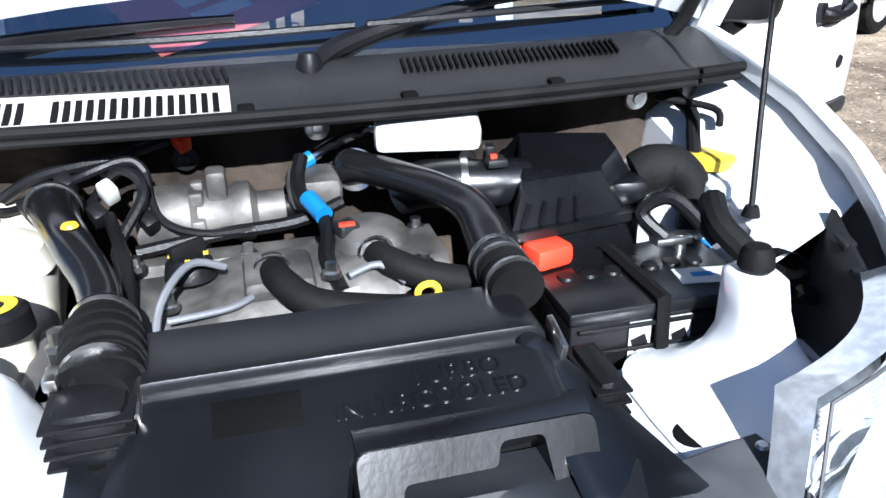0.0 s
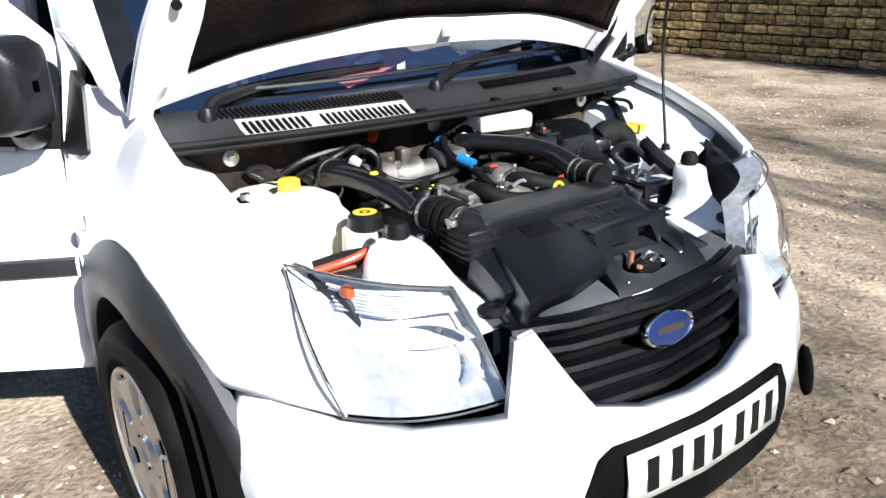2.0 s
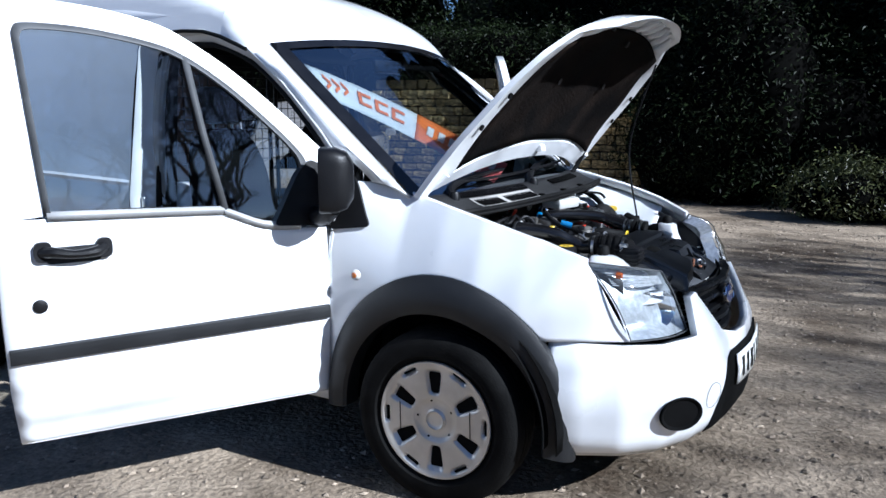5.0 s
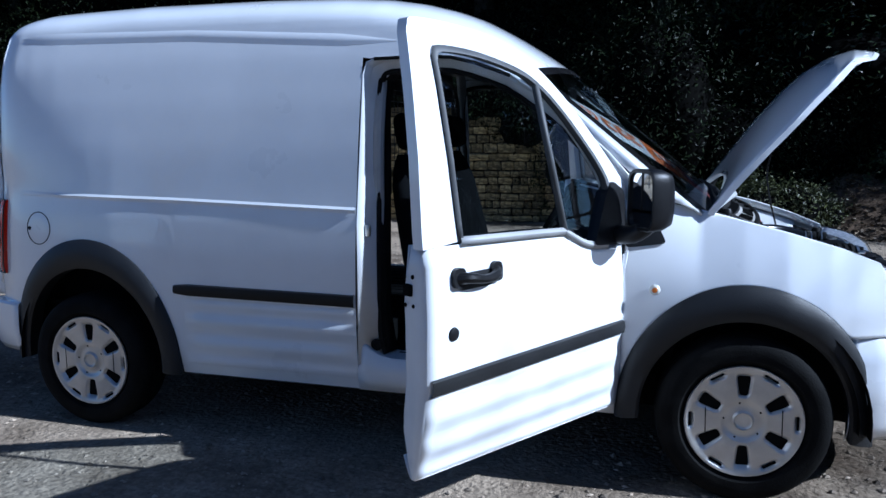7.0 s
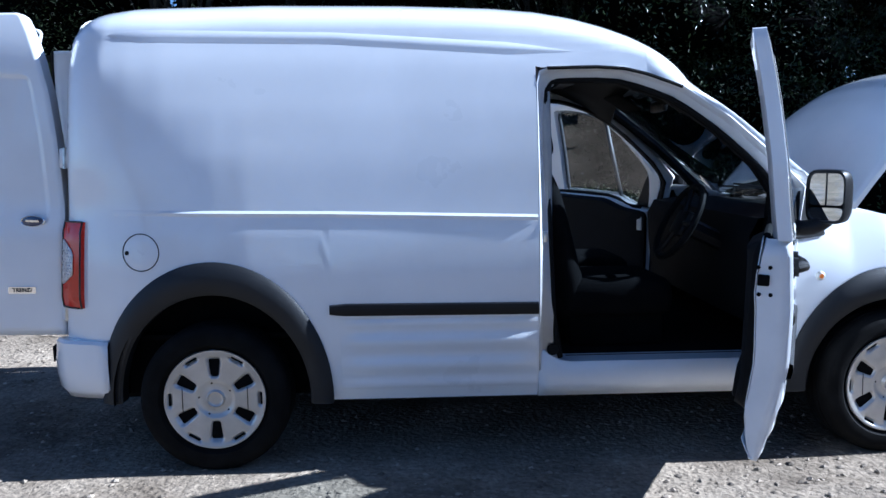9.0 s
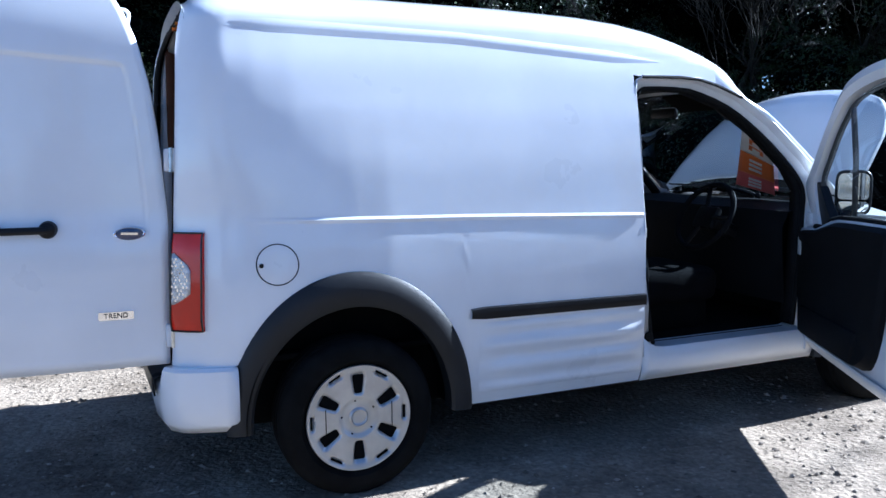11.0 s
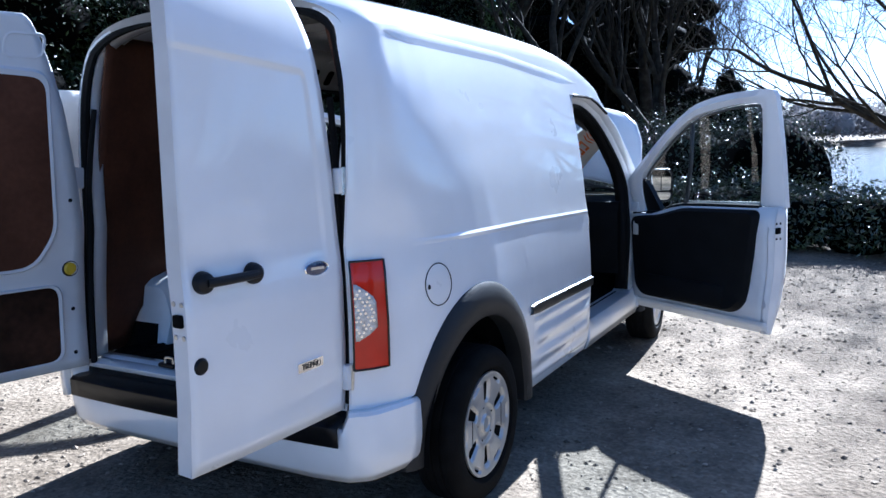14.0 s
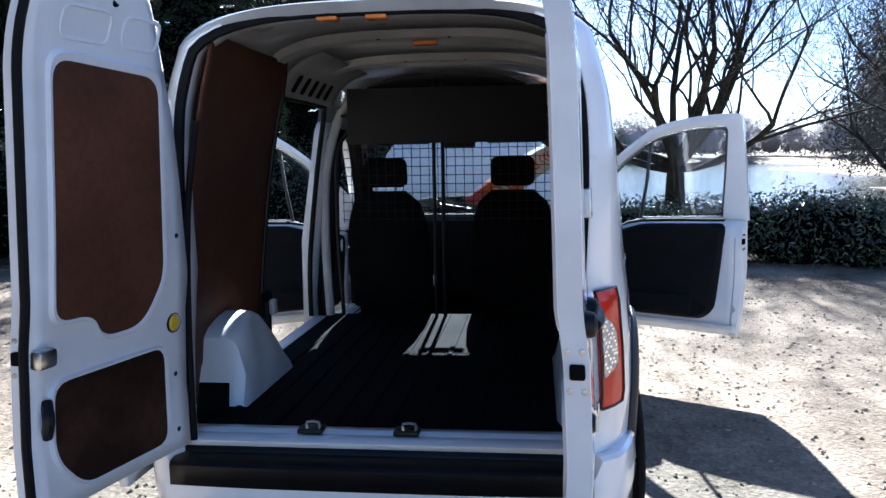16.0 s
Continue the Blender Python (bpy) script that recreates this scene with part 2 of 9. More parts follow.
        self.v = [(x + tail_lean(z) * min(1, max(0, (-0.25 - x) / 0.4)), y, z) for x, y, z in self.v]
        return self

    def mirrored(self):
        out = Mesh()
        out.v = [(x, -y, z) for x, y, z in self.v]
        out.f = [q[::-1] for q in self.f]
        return out


def smooth_line(pts, sub, closed=False):
    out, n = [], len(pts)
    for i in range(n if closed else n - 1):
        if closed:
            p0, p1, p2, p3 = pts[i - 1], pts[i], pts[(i + 1) % n], pts[(i + 2) % n]
        else:
            p0, p1, p2, p3 = pts[max(i - 1, 0)], pts[i], pts[i + 1], pts[min(i + 2, n - 1)]
        for k in range(sub):
            t = k / sub
            out.append(0.5 * ((2 * p1) + (p2 - p0) * t + (2 * p0 - 5 * p1 + 4 * p2 - p3) * t * t + (3 * p1 - p0 - 3 * p2 + p3) * t ** 3))
    if not closed:
        out.append(pts[-1])
    return out


def rounded(poly, r, seg=4):
    """A 2D polygon with its corners rounded."""
    out, n = [], len(poly)
    for i in range(n):
        a, p, b = (Vector(poly[i - 1]), Vector(poly[i]), Vector(poly[(i + 1) % n]))
        rr = r[i] if isinstance(r, (list, tuple)) else r
        d1 = min(rr, 0.45 * (a - p).length)
        d2 = min(rr, 0.45 * (b - p).length)
        s, e = p + (a - p).normalized() * d1, p + (b - p).normalized() * d2
        for k in range(seg + 1):
            t = k / seg
            out.append(s * (1 - t) ** 2 + 2 * p * t * (1 - t) + e * t * t)
    return [tuple(q) for q in out]


def part(name, mesh, mat, parent=None, label="", angle=35, thick=0.0, offset=-1.0):
    me = bpy.data.meshes.new(name)
    me.from_pydata(mesh.v, [], mesh.f)
    me.validate()
    b = bmesh.new()
    b.from_mesh(me)
    bmesh.ops.remove_doubles(b, verts=b.verts, dist=0.0002)
    bmesh.ops.recalc_face_normals(b, faces=b.faces)
    b.to_mesh(me)
    b.free()
    me.materials.append(mat)
    me.shade_smooth()
    me.set_sharp_from_angle(angle=radians(angle))
    ob = new(name, me)
    if thick:
        mod = ob.modifiers.new("thickness", "SOLIDIFY")
        mod.thickness, mod.offset = thick, offset
    if parent:
        ob.parent = parent
    if label:
        ob["label"] = label
    return ob


def thing(name, label, category, loc=(0, 0, 0), group="", kind=""):
    ob = new(name)
    ob.location = loc
    ob.empty_display_size = 0.2
    return tagged(ob, label, category, group, kind)


def raw(name, verts, faces, mat, parent=None, smooth=False):
    me = bpy.data.meshes.new(name)
    me.from_pydata(verts, [], faces)
    me.materials.append(mat)
    if smooth:
        me.shade_smooth()
    ob = new(name, me)
    if parent:
        ob.parent = parent
    return ob


def lerp(table, x):
    return float(np.interp(x, [a for a, b in table], [b for a, b in table]))


# ---- the van's form: half width by length and height ----
WHEELS = (0.0, 2.912)
AXLE_Z = 0.312
SIDE = [(0.24, 0.80), (0.28, 0.832), (0.34, 0.85), (0.5, 0.862), (0.68, 0.868), (0.85, 0.862), (1.04, 0.845), (1.075, 0.838), (1.3, 0.812),
        (1.5, 0.779), (1.7, 0.735), (1.85, 0.69)]
REAR_W = [(-0.66, 0.775), (-0.65, 0.80), (-0.61, 0.842), (-0.555, 0.878), (-0.515, 0.900), (-0.475, 0.917), (-0.43, 0.932), (-0.36, 0.948), (-0.29, 0.961), (-0.2, 0.975), (-0.1, 0.987), (0.0, 0.995), (0.15, 1.0), (3, 1.0)]
REAR_TOP = [(-0.66, 0.872), (-0.65, 0.892), (-0.61, 0.935), (-0.575, 0.962), (-0.54, 0.978), (-0.48, 0.989), (-0.36, 0.996), (-0.2, 1.0), (3, 1.0)]
ROOF_H = [(-0.655, 1.955), (-0.64, 1.968), (-0.6, 1.98), (-0.4, 2.0), (0.2, 2.015), (0.8, 2.012), (1.2, 2.0), (1.4, 1.983), (1.55, 1.957), (1.7, 1.915), (1.8, 1.876), (1.9, 1.823), (2.0, 1.76), (2.2, 1.62)]
FEND_B = [(2.46, 0.868), (2.9, 0.868), (3.05, 0.855), (3.2, 0.815), (3.3, 0.772), (3.42, 0.706), (3.52, 0.645)]


def rear_w(x, z):
    """The tail's taper, milder and shorter towards the roof."""
    k = lerp([(1.1, 0.0), (1.65, 1.0)], z)
    return lerp(REAR_W, x) * (1 - k) + lerp(REAR_TOP, x) * k


def half_width(x, z):
    if x <= 2.46:
        return lerp(SIDE, z) * rear_w(x, z)
    base = lerp(FEND_B, x)
    off = 0.125 * (max(0.0, z - 0.70) / 0.36) ** 1.6
    if z < 0.34:
        off += 0.868 - lerp(SIDE, z)
    k = min(1.0, (x - 2.46) / 0.28)
    return base - (off * k + (0.868 - lerp(SIDE, z)) * (1 - k))


def section(x):
    """The half section at a length, from sill to roof centre: (y, z)."""
    top = lerp(ROOF_H, x)
    drop = lerp([(1.45, 0.17), (1.75, 0.15), (2.0, 0.10), (2.2, 0.06)], x)
    knee = top - drop
    pts = [(lerp(SIDE, z) * rear_w(x, z), z) for z in np.linspace(0.24, knee, 26).tolist()]
    w = lerp(SIDE, knee) * rear_w(x, knee)
    for a in np.linspace(0, 1, 17).tolist()[1:]:
        ang = a * math.pi / 2
        pts.append((w * max(0.0, math.cos(ang)) ** 0.6 if a < 1 else 0.0, knee + drop * math.sin(ang) ** 0.95))
    return pts


def strip_section(x, lo, hi=9.0, n=44):
    pts = section(x)
    d = [0.0]
    for a, b in zip(pts, pts[1:]):
        d.append(d[-1] + math.hypot(b[0] - a[0], b[1] - a[1]))
    zs, ys = [p[1] for p in pts], [p[0] for p in pts]
    s0 = float(np.interp(lo, zs, d))
    s1 = float(np.interp(hi, zs, d)) if hi < 9 else d[-1]
    return [(x, float(np.interp(s, d, ys)), float(np.interp(s, d, zs))) for s in np.linspace(s0, s1, n).tolist()]


ARCH_R, ARCH_F = (0.49, 0.58), (0.462, 0.51)


def arch_z(x, wheel, ab):
    u = (x - wheel) / ab[0]
    return 0.305 + ab[1] * math.sqrt(1 - u * u) if abs(u) < 1 else 0.0


DOOR_TOP = [(1.37, 1.655), (1.40, 1.685), (1.5, 1.70), (1.75, 1.69), (2.0, 1.61), (2.2, 1.475), (2.4, 1.30), (2.55, 1.16)]

# ---- the van: shell ----
van = thing("panel_van", "white high-roof panel van with bonnet and all doors open, on gravel", "van")


def stations(a, b, n):
    return list(np.linspace(a, b, n))


def shell_lo(x):
    z = 0.285 if x > -0.44 else 0.552
    return max(z, arch_z(x, 0.0, ARCH_R))


REAR_X = [-0.658, -0.652, -0.64, -0.615, -0.585, -0.555, -0.52] + stations(-0.49, -0.441, 4)


def half_shell(lower_xs, gap_top=1.69):
    """One half of roof and side: the roof runs through, the side only where there is a panel."""
    m = Mesh()
    all_x = REAR_X + stations(-0.439, 0.39, 40) + stations(0.40, 0.49, 4) + stations(0.495, 1.37, 20) + stations(1.40, 1.85, 12)
    base = lambda x: gap_top if 0.42 < x <= 1.37 else 1.69 if x <= 1.37 else min(1.69, lerp(DOOR_TOP, x))
    m.grid([strip_section(x, base(x), n=28) for x in all_x])
    xs = [x for x in all_x if x <= lower_xs]
    m.grid([strip_section(x, shell_lo(x), base(x), n=30) for x in xs])
    return m


body = half_shell(1.371)
body = body.mirrored()
body.f = [q[::-1] for q in body.f]
lh = half_shell(0.401, 1.765)
body.add(lh.v, lh.f)
part("body", body.leaned(), PAINT, van, "white high-roof body with rounded roof edges", angle=50)

# windscreen outline
WS_N = 24


def screen_row(t):
    """A row of the windscreen, from its base (0) to its top (1), over y."""
    out = []
    half = 0.745 - 0.055 * t
    xc, xs = 2.86 - 0.72 * t - 0.05 * t * (1 - t), 2.745 - 0.69 * t
    zc, zs = 1.06 + 0.605 * t + 0.05 * t * (1 - t), 1.068 + 0.555 * t
    for k in range(WS_N + 1):
        u = -1 + 2 * k / WS_N
        w = abs(u) ** 2.2
        out.append(Vector((xc + (xs - xc) * w, u * half, zc + (zs - zc) * w)))
    return out


ws_rows = [screen_row(t) for t in np.linspace(0, 1, 14).tolist()]
part("windscreen", Mesh().grid(ws_rows), SCREEN, van, "raked clear windscreen")
# black band round the glass
band = Mesh()
for k0, k1 in ((0, 1), (WS_N - 1, WS_N)):
    band.grid([[r[k0] + Vector((0.004, 0, 0.004)), r[k0].lerp(r[k1], 0.5 if k0 == 0 else 0.5) + Vector((0.004, 0, 0.004)), r[k1] + Vector((0.004, 0, 0.004))] for r in ws_rows])
top = screen_row(0.95)
band.grid([[p + Vector((0.004, 0, 0.004)) for p in top], [p + Vector((0.004, 0, 0.004)) for p in ws_rows[-1]]])
part("screen_seal", band, GLOSSBLACK, van)
# front of the roof, curving down to the top of the screen
FRONT_X = 1.85


def front_line(q, n=14):
    """One line of the roof front; q runs from the knee (0) to the roof centre (1)."""
    def on(x):
        sec = strip_section(x, section(x)[25][1], n=41)
        f = q * 40
        i0 = min(39, int(f))
        return Vector(sec[i0]).lerp(Vector(sec[i0 + 1]), f - i0)
    a, b = on(FRONT_X), on(FRONT_X - 0.03)
    y = 0.69 * (1 - q)
    p = Vector([lerp([(r.y, r[i]) for r in ws_rows[-1]], y) for i in range(3)])
    c = a + (a - b).normalized() * (p - a).length * 0.5
    return [a * (1 - t) ** 2 + 2 * c * t * (1 - t) + p * t * t for t in np.linspace(0, 1, n).tolist()]


front = [front_line(q) for q in np.linspace(0, 1, 33).tolist()]
for s in (1, -1):
    side = []
    for p in front[0]:
        zt = min(lerp(DOOR_TOP, p.x), p.z - 0.002)
        a = Vector((p.x, half_width(p.x, zt), zt))
        side.append([a] + [a.lerp(p, t) + Vector((0, 0.004, 0.002)) * math.sin(t * math.pi) * min(1, (p.x - FRONT_X) / 0.05) for t in (0.25, 0.5, 0.75)] + [p])
    m = Mesh().grid([list(r) for r in zip(*side)] + front[1:])
    part("roof_front", m if s > 0 else m.mirrored(), PAINT, van, "white curved roof front", angle=60)
# pillars between door top and screen
for s in (1, -1):
    rows = []
    for t in np.linspace(0, 1, 14).tolist():
        p = screen_row(1 - t)[-1]
        x = 1.99 + (2.60 - 1.99) * t
        z = lerp(DOOR_TOP, x) if t < 1 else 1.115
        a = Vector((x, half_width(min(x, 2.46), z) if x < 2.46 else half_width(x, z) + 0.0, z))
        k = min(1, t / 0.2)
        m1 = a.lerp(p, 0.35) + Vector((0.01, 0.018, 0.012)) * k
        m2 = a.lerp(p, 0.75) + Vector((0.01, 0.014, 0.012)) * k
        rows.append([a, m1, m2, p])
    m = Mesh().grid(rows)
    part("windscreen_pillar", m if s > 0 else m.mirrored(), PAINT, van, thick=0.01)
    # inner side of the pillar
    m = Mesh().tube([(2.0, 0.66, 1.62), (2.35, 0.69, 1.36), (2.68, 0.72, 1.05)], 0.028, 8, 4)
    part("pillar_trim", m if s > 0 else m.mirrored(), BLACK, van)

# front wings
FEND_TOP = [(2.46, 1.12), (2.6, 1.112), (2.75, 1.078), (2.85, 1.055), (3.05, 1.005), (3.24, 0.948), (3.376, 0.893), (3.42, 0.83), (3.525, 0.63)]


def wing_lo(x):
    return max(0.285 if x < 2.6 else 0.628, arch_z(x, WHEELS[1], ARCH_F))


for s in (1, -1):
    rows = []
    for x in stations(2.462, 3.0, 30) + stations(3.02, 3.376, 20) + stations(3.386, 3.524, 12):
        lo, hi = wing_lo(x), lerp(FEND_TOP, x)
        row = []
        for z in np.linspace(lo, max(hi, lo + 0.002), 22):
            row.append((x, half_width(x, z), z))
        if x <= 3.376:
            y, z = row[-1][1:]
            row += [(x, y - 0.008, z + 0.004), (x, y - 0.03, z), (x, y - 0.035, z - 0.03)]
        else:
            row += [row[-1]] * 3
        rows.append(row)
    m = Mesh().grid(rows)
    part("front_wing", m if s > 0 else m.mirrored(), PAINT, van, "white front wing", thick=0.006)
    rep = Mesh().lathe([(0.0, 0.012), (0.012, 0.012), (0.019, 0.006), (0.021, 0.0)], (2.583, half_width(2.583, 0.79) + 0.001, 0.79), "y", 20)
    rep = rep if s > 0 else rep.mirrored()
    r = part("side_repeater", rep, WHITEP, van, "small round clear repeater lamp")
    b = Mesh().lathe([(0.0, 0.015), (0.009, 0.0135), (0.011, 0.010)], (2.583, half_width(2.583, 0.79) + 0.001, 0.79), "y", 16)
    part("bulb", b if s > 0 else b.mirrored(), AMBER, r)


def arch_band(wheel, ab, inner, s):
    rows = []
    for a in ([-0.17, -0.1] if wheel > 1 else [-0.04]) + np.linspace(0, math.pi, 40).tolist() + [math.pi + 0.04]:
        row = []
        ca, sa = max(-1, min(1, math.cos(a) if 0 <= a <= math.pi else round(math.cos(a)))), math.sin(a)
        for t, out in ((0.0, -0.06), (0.0, 0.012), (0.12, 0.022), (0.5, 0.026), (0.85, 0.02), (1.0, 0.006), (1.0, -0.02)):
            aa, bb = inner[0] + (ab[0] - inner[0]) * t, inner[1] + (ab[1] - inner[1]) * t
            x, z = wheel + aa * ca, 0.305 + bb * sa
            ww = half_width(x, max(z, 0.45))
            row.append((x, ww + out + 0.012 * max(0, min(1, (x - 3.2) / 0.1)), z))
        rows.append(row)
    m = Mesh().grid(rows)
    part("wheel_arch_trim", m if s > 0 else m.mirrored(), CLAD, van, "dark grey plastic wheel arch trim")


for s in (1, -1):
    arch_band(0.0, (ARCH_R[0] + 0.004, ARCH_R[1] + 0.006), (0.40, 0.45), s)
    arch_band(WHEELS[1], (ARCH_F[0] + 0.004, ARCH_F[1] + 0.006), (0.375, 0.385), s)
    # wheel housings
    for w, ab in ((0.0, (0.43, 0.47)), (WHEELS[1], (0.40, 0.425))):
        rows = []
        for y in ((0.64, 0.845) if w < 1 else (0.50, 0.845)):
            rows.append([(w + ab[0] * math.cos(a), y, 0.305 + ab[1] * math.sin(a)) for a in np.linspace(-0.05, math.pi + 0.05, 26).tolist()])
        m = Mesh().grid(rows)
        m.add(rows[0], [tuple(range(26))])
        part("wheel_housing", m if s > 0 else m.mirrored(), MATT, van)

# sills below the doors, with the step
for s in (1, -1):
    x0 = 1.37 if s < 0 else 0.40
    rows = []
    for x in stations(x0, 2.462, 24):
        c = 0.0
        d0, d1 = x - x0, 2.462 - x
        zt = 0.425 + 0.075 * max(0, 1 - d0 / 0.14) ** 2 + 0.06 * max(0, 1 - d1 / 0.1) ** 2
        rows.append([(x, half_width(x, 0.285), 0.285), (x, half_width(x, 0.34), 0.34), (x, half_width(x, 0.38) - 0.004, 0.385), (x, 0.835, zt - 0.012), (x, 0.825, zt),
                     (x, 0.70, zt + 0.002), (x, 0.69, zt - 0.03)])
    m = Mesh().grid(rows)
    part("sill", m if s > 0 else m.mirrored(), PAINT, van, "white door sill", thick=0.004)

# recessed door jambs
for s in (1, -1):
    outer = [(1.37, 0.40), (1.37, 1.0), (1.37, 1.62), (1.385, 1.672), (1.44, 1.694), (1.75, 1.69), (2.0, 1.61), (2.2, 1.475), (2.4, 1.30), (2.52, 1.17), (2.49, 1.0), (2.465, 0.8), (2.462, 0.42)]
    inner = [(1.475, 0.44), (1.445, 0.62), (1.42, 1.5), (1.435, 1.6), (1.48, 1.635), (1.74, 1.632), (1.97, 1.555), (2.16, 1.425), (2.34, 1.26), (2.42, 1.14), (2.40, 1.0), (2.38, 0.8), (2.36, 0.45)]
    if s > 0:
        outer[0:3] = [(1.37, 0.40), (1.37, 1.0), (1.37, 1.62)]
    ro, rm, ri = [], [], []
    for (x, z), (x2, z2) in zip(outer, inner):
        ro.append((x, half_width(min(x, 2.46), z), z))
        rm.append((x * 0.75 + x2 * 0.25, half_width(min(x, 2.46), z) - 0.045, z * 0.75 + z2 * 0.25))
        ri.append((x2, half_width(min(x, 2.46), z) - 0.07, z2))
    deep = [(p[0] + (0.02 if p[0] < 1.6 else 0), p[1] - 0.07, p[2]) for p in ri]
    m = Mesh().grid([ro, rm, ri])
    part("door_frame", m if s > 0 else m.mirrored(), INNER, van, "white inner door frame", thick=0.006)
    m = Mesh().grid([ri, deep])
    part("pillar_trim", m if s > 0 else m.mirrored(), TRIM, van, "black trim inside the door opening", thick=0.006)
    seal = Mesh().tube([(p[0], p[1] + 0.006, p[2]) for p in ri], 0.013, 8, 3)
    part("door_seal", seal if s > 0 else seal.mirrored(), RUBBER, van, "black rubber door seal")
    top = Mesh().tube([(1.42, half_width(1.4, 1.69) + 0.001, 1.683), (1.75, half_width(1.4, 1.69) + 0.002, 1.68), (2.0, 0.757, 1.60)], 0.008, 6, 3)
    part("rain_channel", top if s > 0 else top.mirrored(), RUBBER, van)
    # black corner piece at the foot of the pillar
    tri = [(2.47, 0.945), (2.62, 0.962), (2.60, 1.0), (2.55, 1.12), (2.5, 1.16), (2.47, 1.1)]
    f = [(x, half_width(x, z) + 0.008, z) for x, z in rounded(tri, 0.02)]
    bk = [(x, y - 0.014, z) for x, y, z in f]
    m = Mesh().prism(f, bk)
    part("mirror_corner", m if s > 0 else m.mirrored(), BLACK, van)
    # dark shut face behind the front edge of the opened door
    m = Mesh().span(2.455, 2.468, 0.80, 0.855, 0.36, 0.96, 0.003)
    part("shut_face", m if s > 0 else m.mirrored(), CLAD, van)
pl = Mesh().lathe([(0.0, 0.006), (0.022, 0.006), (0.026, 0.0)], (1.438, -0.808, 0.479), "y", 20, -1)
part("grommet", pl, RUBBER, van, "round black rubber grommet")
st = Mesh().box((1.405, -0.80, 0.97), (0.02, 0.02, 0.05), 0.004)
part("door_striker", st, STEEL, van)

# side details: feature line, rubbing strip, pressed panel, fuel flap
rows = []
for x in stations(-0.41, 1.366, 30):
    z = lerp([(-0.41, 1.096), (0.5, 1.082), (1.37, 1.058)], x)
    k = min(1, (x + 0.41) / 0.25)
    rows.append([(x, -half_width(x, z + 0.012) - 0.0005, z + 0.012), (x, -half_width(x, z) - 0.001 - 0.005 * k, z + 0.001), (x, -half_width(x, z - 0.012) - 0.0005, z - 0.014)])
part("feature_crease", Mesh().grid(rows), PAINT, van)
for s in (1, -1):
    rows = []
    xs = stations(0.487, 1.366, 14) if s < 0 else stations(0.487, 0.49, 2)
    if s < 0:
        for i, x in enumerate(xs):
            h = 0.027 if 0 < i else 0.021
            w = half_width(x, 0.68)
            zc = 0.682 - 0.008 * (x - 0.49)
            rows.append([(x, -w + 0.002, zc - h), (x, -w - 0.012, zc - h + 0.004), (x, -w - 0.016, zc), (x, -w - 0.012, zc + h - 0.004), (x, -w + 0.002, zc + h)])
        part("rubbing_strip", Mesh().grid(rows), BLACK, van, "black side rubbing strip")
rows = []
for zt in np.linspace(0.335, 0.64, 44).tolist():
    row = []
    for x in stations(0.53, 1.362, 26):
        e = min(1, (x - 0.53) / 0.06) * min(1, (1.362 - x) / 0.04) * min(1, (zt - 0.335) / 0.03) * min(1, (0.64 - zt) / 0.03)
        ph = (zt - 0.335) / 0.305
        rib = 0.5 + 0.5 * math.cos(ph * math.pi * 6)
        row.append((x, -half_width(x, zt) - 0.001 - 0.011 * max(0, e) * rib, zt))
    rows.append(row)
part("ribbed_panel", Mesh().grid(rows), PAINT, van, "pressed white panel with horizontal ribs", angle=60)
rows = []
for x in stations(-0.42, 1.52, 30):
    z = lerp([(-0.42, 1.832), (0.5, 1.82), (1.52, 1.756)], x)
    k = min(1, (x + 0.42) / 0.1) * min(1, (1.52 - x) / 0.25)
    pr = section(x)
    yz = [p[1] for p in pr]
    yy = [p[0] for p in pr]
    q = lambda zz: float(np.interp(zz, yz, yy))
    k2 = 0.1 + 0.9 * k
    rows.append([(x, q(z + 0.022 * k2) + 0.0005, z + 0.022 * k2), (x, q(z) + 0.0005 + 0.0055 * k, z + 0.002 * k2), (x, q(z - 0.01 * k2) + 0.0005 + 0.0035 * k, z - 0.010 * k2), (x, q(z - 0.03 * k2) + 0.0005, z - 0.03 * k2)])
part("roof_crease", Mesh().grid(rows).mirrored(), PAINT, van, "pressed crease along the roof edge")
flap = []
for r in (0.0, 0.04, 0.068, 0.074, 0.0745):
    flap.append([(-0.291 + r * math.cos(a), -half_width(-0.291 + r * math.cos(a), 0.931 + r * math.sin(a)) - (0.0012 if r < 0.074 else 0.0), 0.931 + r * math.sin(a)) for a in np.linspace(0, 2 * math.pi, 33)[:-1]])
fl = part("fuel_flap", Mesh().grid(flap, close=True), PAINT, van, "round fuel filler flap")
ring = [Vector((-0.291 + 0.077 * math.cos(a), -half_width(-0.291 + 0.077 * math.cos(a), 0.931 + 0.077 * math.sin(a)) - 0.0005, 0.931 + 0.077 * math.sin(a))) for a in np.linspace(0, 2 * math.pi, 41).tolist()]
part("flap_gap", Mesh().tube(ring, 0.0022, 6), BLACK, fl)
part("flap_lock", Mesh().lathe([(0, 0.006), (0.008, 0.005), (0.009, 0.002)], (-0.35, -half_width(-0.35, 0.93), 0.929), "y", 14, -1), BLACK, fl)

# ---- underbody ----
part("underbody", Mesh().span(-0.5, 3.3, -0.6, 0.6, 0.24, 0.36, 0.03), MATT, van)
part("underbody_side", Mesh().span(0.44, 2.46, -0.82, -0.58, 0.27, 0.34, 0.02), MATT, van)
part("underbody_side", Mesh().span(0.44, 2.46, 0.58, 0.82, 0.27, 0.34, 0.02), MATT, van)
for x in WHEELS:
    part("axle", Mesh().tube([(x, -0.72, AXLE_Z), (x, 0.72, AXLE_Z)], 0.045, 10), MATT, van)

